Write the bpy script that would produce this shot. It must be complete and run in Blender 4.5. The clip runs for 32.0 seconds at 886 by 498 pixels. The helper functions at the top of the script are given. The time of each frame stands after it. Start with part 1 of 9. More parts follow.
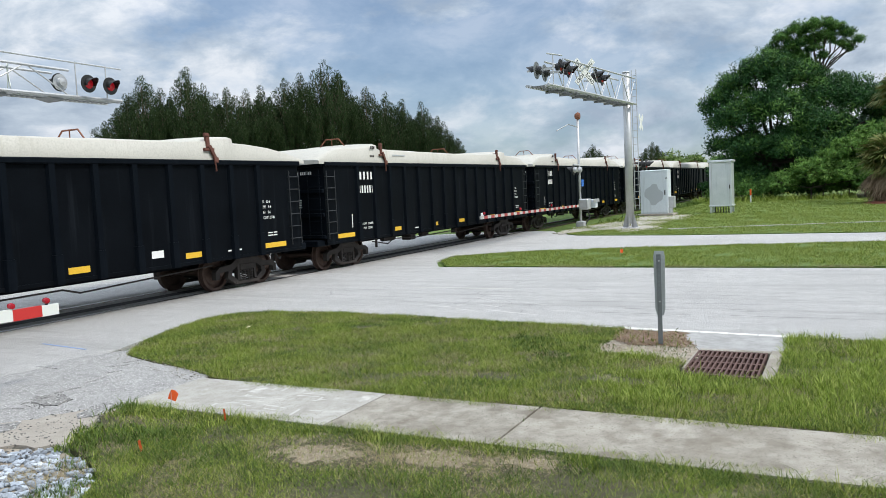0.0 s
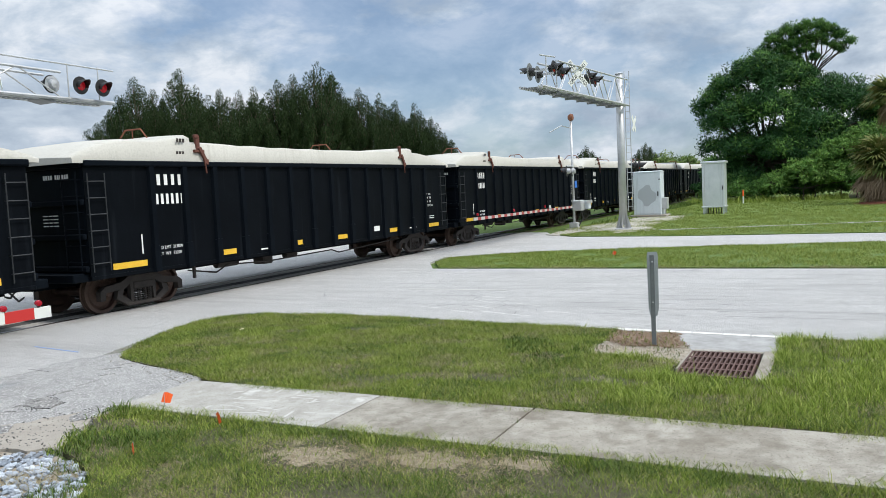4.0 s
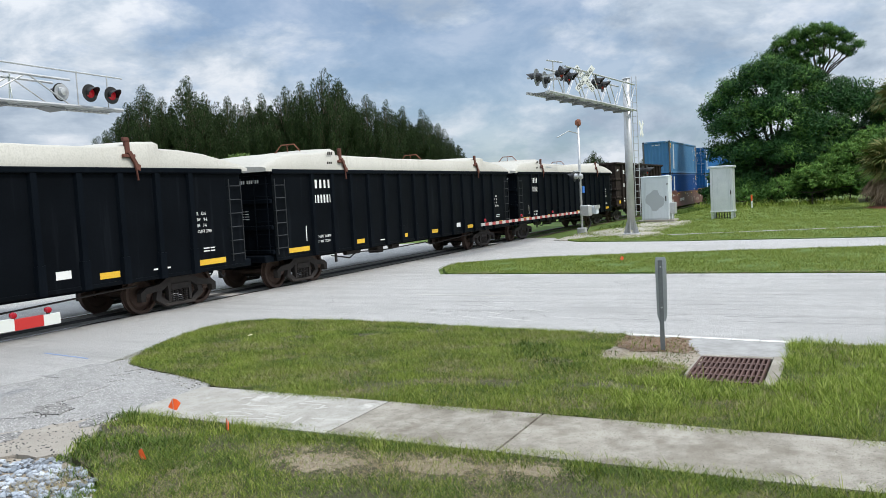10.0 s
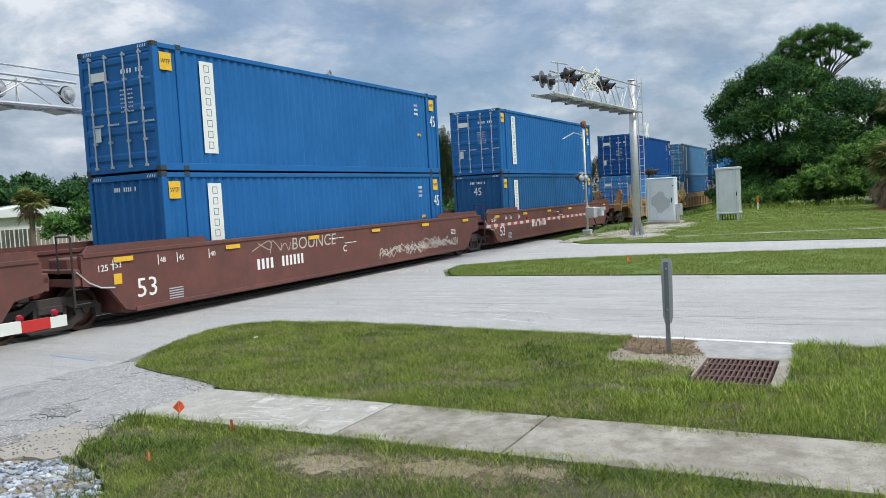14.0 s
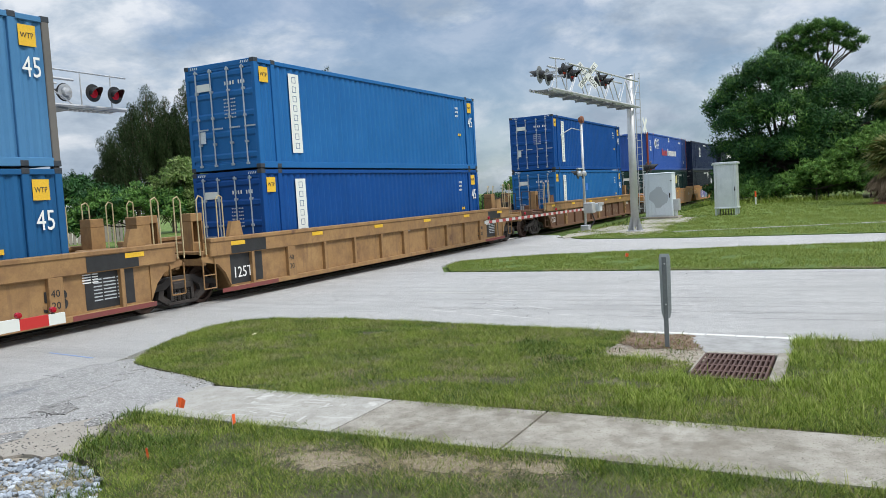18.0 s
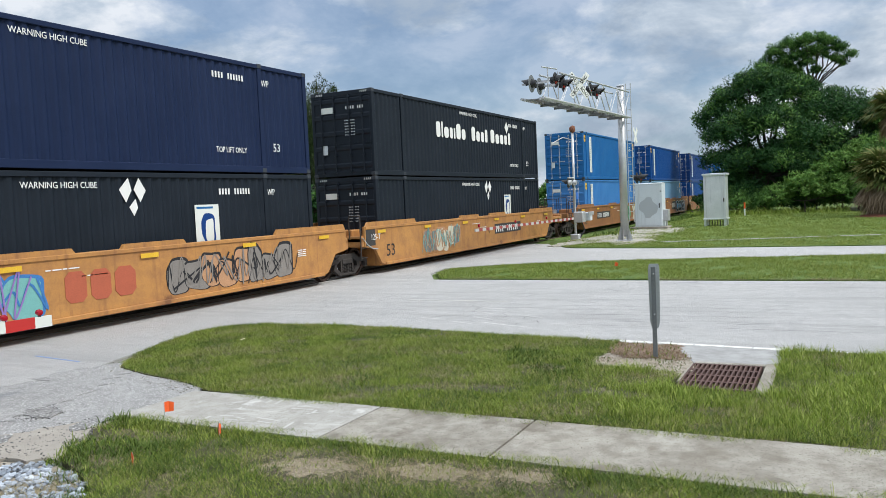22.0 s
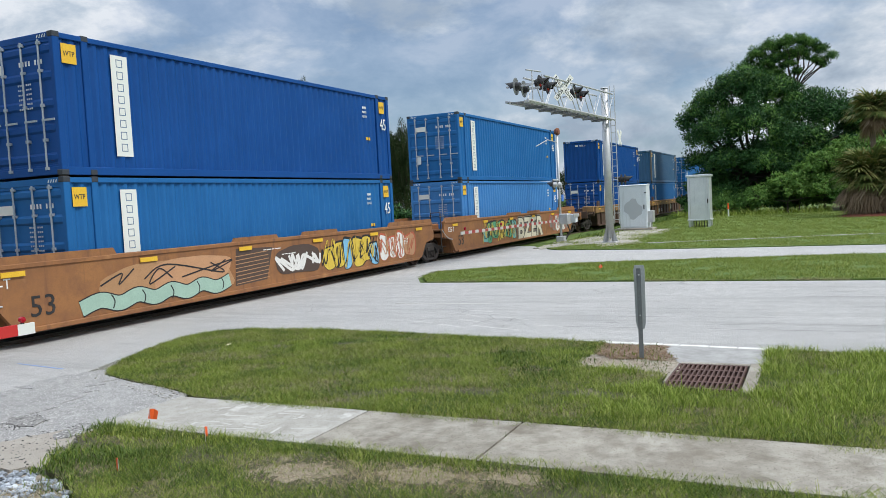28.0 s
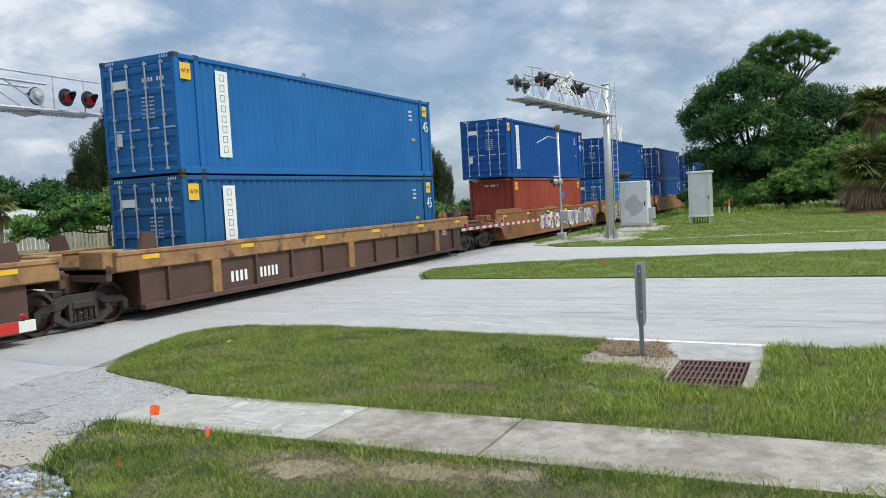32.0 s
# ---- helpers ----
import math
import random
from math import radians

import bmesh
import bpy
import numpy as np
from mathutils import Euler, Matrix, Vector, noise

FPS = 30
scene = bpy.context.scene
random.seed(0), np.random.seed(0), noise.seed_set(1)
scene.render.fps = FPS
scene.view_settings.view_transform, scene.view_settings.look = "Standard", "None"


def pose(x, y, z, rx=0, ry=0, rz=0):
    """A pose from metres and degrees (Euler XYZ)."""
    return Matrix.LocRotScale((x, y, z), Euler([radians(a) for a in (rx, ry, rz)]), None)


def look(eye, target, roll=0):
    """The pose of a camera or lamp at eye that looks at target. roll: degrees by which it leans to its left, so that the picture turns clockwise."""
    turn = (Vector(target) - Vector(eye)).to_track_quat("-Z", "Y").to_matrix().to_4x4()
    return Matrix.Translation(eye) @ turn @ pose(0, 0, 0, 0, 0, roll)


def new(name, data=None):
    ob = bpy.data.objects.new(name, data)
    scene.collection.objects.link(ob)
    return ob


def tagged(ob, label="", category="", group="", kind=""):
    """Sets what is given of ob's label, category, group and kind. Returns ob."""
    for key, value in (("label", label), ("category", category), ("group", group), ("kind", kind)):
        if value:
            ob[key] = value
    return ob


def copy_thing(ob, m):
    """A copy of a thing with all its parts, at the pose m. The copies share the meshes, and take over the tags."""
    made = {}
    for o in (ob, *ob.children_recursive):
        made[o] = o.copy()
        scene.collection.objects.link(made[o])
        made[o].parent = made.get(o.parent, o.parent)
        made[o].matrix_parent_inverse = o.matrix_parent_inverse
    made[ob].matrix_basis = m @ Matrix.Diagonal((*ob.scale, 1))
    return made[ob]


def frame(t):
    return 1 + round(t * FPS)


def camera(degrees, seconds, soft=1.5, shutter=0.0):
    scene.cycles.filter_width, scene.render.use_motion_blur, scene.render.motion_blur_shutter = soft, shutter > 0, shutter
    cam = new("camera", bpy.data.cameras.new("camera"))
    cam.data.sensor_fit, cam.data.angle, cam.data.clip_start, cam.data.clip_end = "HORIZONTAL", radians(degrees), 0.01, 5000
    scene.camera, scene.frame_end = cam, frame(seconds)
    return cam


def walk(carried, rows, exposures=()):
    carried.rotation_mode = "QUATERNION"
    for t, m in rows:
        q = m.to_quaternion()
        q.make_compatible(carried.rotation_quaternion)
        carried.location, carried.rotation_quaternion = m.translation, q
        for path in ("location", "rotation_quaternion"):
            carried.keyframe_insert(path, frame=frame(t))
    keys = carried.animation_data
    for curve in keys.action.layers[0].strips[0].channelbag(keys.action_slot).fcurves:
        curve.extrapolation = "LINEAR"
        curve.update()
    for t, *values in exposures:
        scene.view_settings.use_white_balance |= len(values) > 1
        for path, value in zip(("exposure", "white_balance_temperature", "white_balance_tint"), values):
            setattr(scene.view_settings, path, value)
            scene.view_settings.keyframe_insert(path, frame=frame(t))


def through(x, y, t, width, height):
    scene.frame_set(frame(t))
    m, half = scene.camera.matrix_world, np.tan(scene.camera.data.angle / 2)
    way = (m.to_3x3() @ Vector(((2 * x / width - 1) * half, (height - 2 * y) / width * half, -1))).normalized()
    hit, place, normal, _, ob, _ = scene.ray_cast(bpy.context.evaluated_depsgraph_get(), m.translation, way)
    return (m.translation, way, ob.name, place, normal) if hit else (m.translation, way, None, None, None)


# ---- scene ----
cam = camera(58.40, 32.0, soft=0.5)
EYE = (-13.312, -15.020, 2.293)
TURN = [  # seconds, tilt, lean, turn
    (0, 85.690, 2.723, -63.247), (0.5, 85.676, 2.705, -63.416), (1, 85.630, 2.710, -63.592), (1.5, 85.625, 2.740, -63.719),
    (2, 85.631, 2.759, -63.767), (2.5, 85.685, 2.779, -63.774), (3, 85.740, 2.844, -63.762), (3.5, 85.792, 2.851, -63.758),
    (5.5, 85.597, 2.722, -63.436), (6, 85.599, 2.725, -63.361), (6.5, 85.686, 2.806, -63.278), (7, 85.822, 2.873, -63.205),
    (7.5, 85.979, 2.948, -63.106), (8, 86.149, 3.041, -63.032), (8.5, 86.242, 3.046, -63.023), (9, 86.282, 3.055, -63.081),
    (9.5, 86.260, 3.029, -63.139), (10, 86.209, 3.034, -63.174), (10.5, 86.141, 3.016, -63.167), (11, 86.121, 3.017, -63.147),
    (11.5, 86.173, 3.042, -63.098), (12, 86.256, 2.979, -63.036), (12.5, 86.353, 2.994, -62.967), (13, 86.384, 2.994, -62.896),
    (13.5, 86.382, 3.082, -62.834), (14, 86.375, 3.136, -62.797), (14.5, 86.336, 3.239, -62.788), (16.5, 86.101, 3.388, -62.631),
    (17, 86.027, 3.394, -62.700), (17.5, 85.996, 3.386, -62.817), (18, 86.077, 3.342, -62.933), (18.5, 86.191, 3.280, -63.022),
    (19, 86.355, 3.202, -63.039), (19.5, 86.502, 3.117, -63.065), (20, 86.649, 3.003, -63.159), (20.5, 86.695, 2.860, -63.327),
    (21, 86.724, 2.787, -63.458), (21.5, 86.672, 2.715, -63.571), (22, 86.572, 2.587, -63.603), (22.5, 86.476, 2.599, -63.573),
    (23, 86.432, 2.639, -63.635), (23.5, 86.409, 2.591, -63.718), (24, 86.435, 2.609, -63.836), (24.5, 86.472, 2.616, -63.924),
    (25, 86.512, 2.615, -64.019), (25.5, 86.562, 2.744, -64.128), (27.5, 86.739, 3.016, -64.699), (28, 86.742, 3.022, -64.641),
    (28.5, 86.746, 3.031, -64.585), (29, 86.755, 3.062, -64.535), (29.5, 86.764, 3.084, -64.534), (30, 86.763, 3.088, -64.566),
    (30.5, 86.700, 3.079, -64.591), (31, 86.645, 3.094, -64.639), (31.5, 86.566, 3.049, -64.625), (32, 86.504, 3.070, -64.602),
]
STOPS = [(0, 0.0), (11.5, 0.0), (13, -0.12), (18, -0.10), (21, -0.11), (23, 0.0), (25, -0.12), (29, -0.12), (30.5, -0.07), (32, -0.06)]  # the film's own exposure
walk(cam, [(t, pose(*EYE, rx, ry, rz)) for t, rx, ry, rz in TURN], STOPS)

# ---- daylight: a bright sky with broken cloud ----
SUN_EL, SUN_AZ = radians(52), radians(180)
world = bpy.data.worlds.new("world")
scene.world = world
world.use_nodes = True
wn, wl = world.node_tree.nodes, world.node_tree.links
wn.clear()
w_out, w_bg = wn.new("ShaderNodeOutputWorld"), wn.new("ShaderNodeBackground")
w_sky = wn.new("ShaderNodeTexSky")
w_sky.sky_type, w_sky.sun_disc = "NISHITA", False
w_sky.sun_elevation, w_sky.sun_rotation = SUN_EL, SUN_AZ
w_sky.air_density, w_sky.dust_density, w_sky.ozone_density = 1.0, 0.7, 2.0
w_tc, w_sep = wn.new("ShaderNodeTexCoord"), wn.new("ShaderNodeSeparateXYZ")
wl.new(w_tc.outputs["Generated"], w_sep.inputs[0])


def wmath(op, a, b=None):
    n = wn.new("ShaderNodeMath")
    n.operation = op
    for i, q in enumerate((a, b)):
        if q is None:
            continue
        if isinstance(q, (int, float)):
            n.inputs[i].default_value = q
        else:
            wl.new(q, n.inputs[i])
    return n.outputs[0]


# clouds: soft heaps in every direction, flattened towards the horizon
w_flat = wn.new("ShaderNodeMapping")
w_flat.inputs["Scale"].default_value = (1.0, 1.0, 2.1)
wl.new(w_tc.outputs["Generated"], w_flat.inputs["Vector"])


def wnoise(scale, detail, rough, shift, distort=0.0):
    m = wn.new("ShaderNodeMapping")
    m.inputs["Location"].default_value = shift
    wl.new(w_flat.outputs[0], m.inputs["Vector"])
    n = wn.new("ShaderNodeTexNoise")
    n.inputs["Scale"].default_value, n.inputs["Detail"].default_value = scale, detail
    n.inputs["Roughness"].default_value, n.inputs["Distortion"].default_value = rough, distort
    wl.new(m.outputs[0], n.inputs["Vector"])
    return n.outputs["Fac"]


def wramp(fac, stops):
    r = wn.new("ShaderNodeValToRGB")
    e = r.color_ramp.elements
    while len(e) < len(stops):
        e.new(0.5)
    for el, (p, c) in zip(e, stops):
        el.position, el.color = p, (*c, 1)
    wl.new(fac, r.inputs[0])
    return r.outputs["Color"]


# the sheet thins out low in the east, where pale blue shows
w_gap = wn.new("ShaderNodeVectorMath")
w_gap.operation = "DOT_PRODUCT"
wl.new(w_tc.outputs["Generated"], w_gap.inputs[0])
w_gap.inputs[1].default_value = (0.915, 0.385, 0.12)
GAP = wmath("MULTIPLY", wmath("MAXIMUM", wmath("SUBTRACT", w_gap.outputs["Value"], 0.91), 0.0), 1.9)
CLOUD = wramp(wmath("SUBTRACT", wnoise(4.6, 9, 0.60, (3.1, 1.7, 0.4), 0.15), GAP), [(0.30, (0.42, 0.42, 0.42)), (0.45, (1, 1, 1))])
SHADE = wramp(wnoise(6.5, 9, 0.60, (7.3, 2.2, 1.1), 0.2),
              [(0.37, (3.9, 4.8, 6.0)), (0.48, (5.5, 6.4, 7.5)), (0.59, (8.2, 8.7, 9.4))])
w_mix = wn.new("ShaderNodeMix")
w_mix.data_type = "RGBA"
wl.new(CLOUD, w_mix.inputs["Factor"])
w_tint = wn.new("ShaderNodeMix")
w_tint.data_type, w_tint.blend_type = "RGBA", "MULTIPLY"
w_tint.inputs["Factor"].default_value, w_tint.inputs["B"].default_value = 1.0, (0.80, 0.95, 1.10, 1)
wl.new(w_sky.outputs[0], w_tint.inputs["A"])
wl.new(w_tint.outputs["Result"], w_mix.inputs["A"])
wl.new(SHADE, w_mix.inputs["B"])
wl.new(w_mix.outputs["Result"], w_bg.inputs["Color"])
# an overcast sky brightens towards the zenith
w_gain = wmath("ADD", wmath("MULTIPLY", wmath("POWER", wmath("MAXIMUM", w_sep.outputs[2], 0.0), 2.0), 0.17), 0.094)
wl.new(w_gain, w_bg.inputs["Strength"])
wl.new(w_bg.outputs[0], w_out.inputs["Surface"])

sun = new("sun", bpy.data.lights.new("sun", "SUN"))
sun.data.energy, sun.data.angle, sun.data.color = 2.85, radians(12), (1.0, 0.96, 0.89)
SUN_WAY = Vector((math.sin(SUN_AZ) * math.cos(SUN_EL), math.cos(SUN_AZ) * math.cos(SUN_EL), math.sin(SUN_EL)))
sun.matrix_world = look(SUN_WAY * 60, (0, 0, 0))

# ---- materials ----
def surf(name, c1, c2, scale=3.0, rough=0.8, bump=0.2, fine=60.0, metal=0.0, spots=None, spot_scale=1.0, spot_at=0.62,
         vary=0.0, streak=None, bump_dist=0.01, island=0.0, coat=0.0, spec=0.5, mid=None, mid_scale=9.0, grit=None, grit_scale=70.0, grit_at=0.54, chip=None, lane=None):
    """Two-tone surface: broad tone c1-c2, fine grain, optional stains, vertical streaks and piece-to-piece variation."""
    m = bpy.data.materials.new(name)
    m.use_nodes = True
    n, l = m.node_tree.nodes, m.node_tree.links
    b = n["Principled BSDF"]
    tc = n.new("ShaderNodeTexCoord")

    def noise_tex(sc, det=5.0, ro=0.6, stretch=None):
        t = n.new("ShaderNodeTexNoise")
        t.inputs["Scale"].default_value, t.inputs["Detail"].default_value, t.inputs["Roughness"].default_value = sc, det, ro
        if stretch:
            mp = n.new("ShaderNodeMapping")
            mp.inputs["Scale"].default_value = stretch
            l.new(tc.outputs["Object"], mp.inputs["Vector"])
            l.new(mp.outputs[0], t.inputs["Vector"])
        else:
            l.new(tc.outputs["Object"], t.inputs["Vector"])
        return t.outputs["Fac"]

    def ramp(fac, lo, hi):
        r = n.new("ShaderNodeMapRange")
        r.inputs["From Min"].default_value, r.inputs["From Max"].default_value = lo, hi
        l.new(fac, r.inputs["Value"])
        return r.outputs[0]

    def mix(fac, a, c, mode="MIX"):
        x = n.new("ShaderNodeMix")
        x.data_type, x.blend_type = "RGBA", mode
        if isinstance(fac, float):
            x.inputs["Factor"].default_value = fac
        else:
            l.new(fac, x.inputs["Factor"])
        for key, q in (("A", a), ("B", c)):
            if isinstance(q, tuple):
                x.inputs[key].default_value = (*q, 1)
            else:
                l.new(q, x.inputs[key])
        return x.outputs["Result"]

    col = mix(ramp(noise_tex(scale), 0.3, 0.7), c1, c2)
    grain = noise_tex(fine, 3.0, 0.7)
    dark = tuple(0.62 * q for q in c1)
    col = mix(ramp(grain, 0.45, 1.0), col, dark)
    if mid:
        col = mix(ramp(noise_tex(mid_scale, 6.0, 0.75), 0.42, 0.66), col, mid)
    if grit:
        col = mix(ramp(noise_tex(grit_scale, 2.0, 0.6), grit_at, grit_at + 0.07), col, grit)
    if chip:
        col = mix(ramp(noise_tex(grit_scale * 0.77, 2.0, 0.6), 0.58, 0.64), col, chip)
    if lane:
        col = mix(ramp(noise_tex(1.0, 6.0, 0.62, (2.6, 0.16, 1.0)), 0.50, 0.74), col, lane)
    if streak:
        s = noise_tex(1.0, 4.0, 0.6, (5.0, 5.0, 0.35))
        col = mix(ramp(s, 0.56, 0.78), col, streak)
    if spots:
        s = noise_tex(spot_scale, 6.0, 0.65)
        col = mix(ramp(s, spot_at, spot_at + 0.08), col, spots)
    if vary or island:
        src = n.new("ShaderNodeObjectInfo").outputs["Random"] if vary else n.new("ShaderNodeNewGeometry").outputs["Random Per Island"]
        amt = vary or island
        h = n.new("ShaderNodeHueSaturation")
        r = n.new("ShaderNodeMapRange")
        r.inputs["To Min"].default_value, r.inputs["To Max"].default_value = 1 - amt, 1 + amt
        l.new(src, r.inputs["Value"])
        l.new(r.outputs[0], h.inputs["Value"])
        l.new(col, h.inputs["Color"])
        col = h.outputs["Color"]
    l.new(col, b.inputs["Base Color"])
    rr = n.new("ShaderNodeMapRange")
    rr.inputs["To Min"].default_value, rr.inputs["To Max"].default_value = max(0.05, rough - 0.12), min(1, rough + 0.12)
    l.new(grain, rr.inputs["Value"])
    l.new(rr.outputs[0], b.inputs["Roughness"])
    b.inputs["Metallic"].default_value = metal
    b.inputs["Specular IOR Level"].default_value = spec
    if coat:
        b.inputs["Coat Weight"].default_value = coat
    if bump:
        bp = n.new("ShaderNodeBump")
        bp.inputs["Strength"].default_value, bp.inputs["Distance"].default_value = bump, bump_dist
        l.new(grain, bp.inputs["Height"])
        l.new(bp.outputs[0], b.inputs["Normal"])
    return m


def plain(name, c, rough=0.6, metal=0.0, glow=0.0):
    m = bpy.data.materials.new(name)
    m.use_nodes = True
    b = m.node_tree.nodes["Principled BSDF"]
    b.inputs["Base Color"].default_value = (*c, 1)
    b.inputs["Roughness"].default_value, b.inputs["Metallic"].default_value = rough, metal
    if glow:
        b.inputs["Emission Color"].default_value = (*c, 1)
        b.inputs["Emission Strength"].default_value = glow
    return m


def leafy(name, c1, c2, c3, rough=0.6, through=0.25):
    """Foliage: each leaf or clump takes its own tone; some light passes through."""
    m = bpy.data.materials.new(name)
    m.use_nodes = True
    n, l = m.node_tree.nodes, m.node_tree.links
    b = n["Principled BSDF"]
    r = n.new("ShaderNodeValToRGB")
    e = r.color_ramp.elements
    e.new(0.5)
    for el, (p, c) in zip(e, ((0.0, c1), (0.55, c2), (1.0, c3))):
        el.position, el.color = p, (*c, 1)
    l.new(n.new("ShaderNodeNewGeometry").outputs["Random Per Island"], r.inputs[0])
    l.new(r.outputs[0], b.inputs["Base Color"])
    b.inputs["Roughness"].default_value = rough
    b.inputs["Specular IOR Level"].default_value = 0.14
    t = n.new("ShaderNodeBsdfTranslucent")
    l.new(r.outputs[0], t.inputs["Color"])
    x = n.new("ShaderNodeMixShader")
    x.inputs[0].default_value = through
    l.new(b.outputs[0], x.inputs[1])
    l.new(t.outputs[0], x.inputs[2])
    l.new(x.outputs[0], n["Material Output"].inputs["Surface"])
    return m


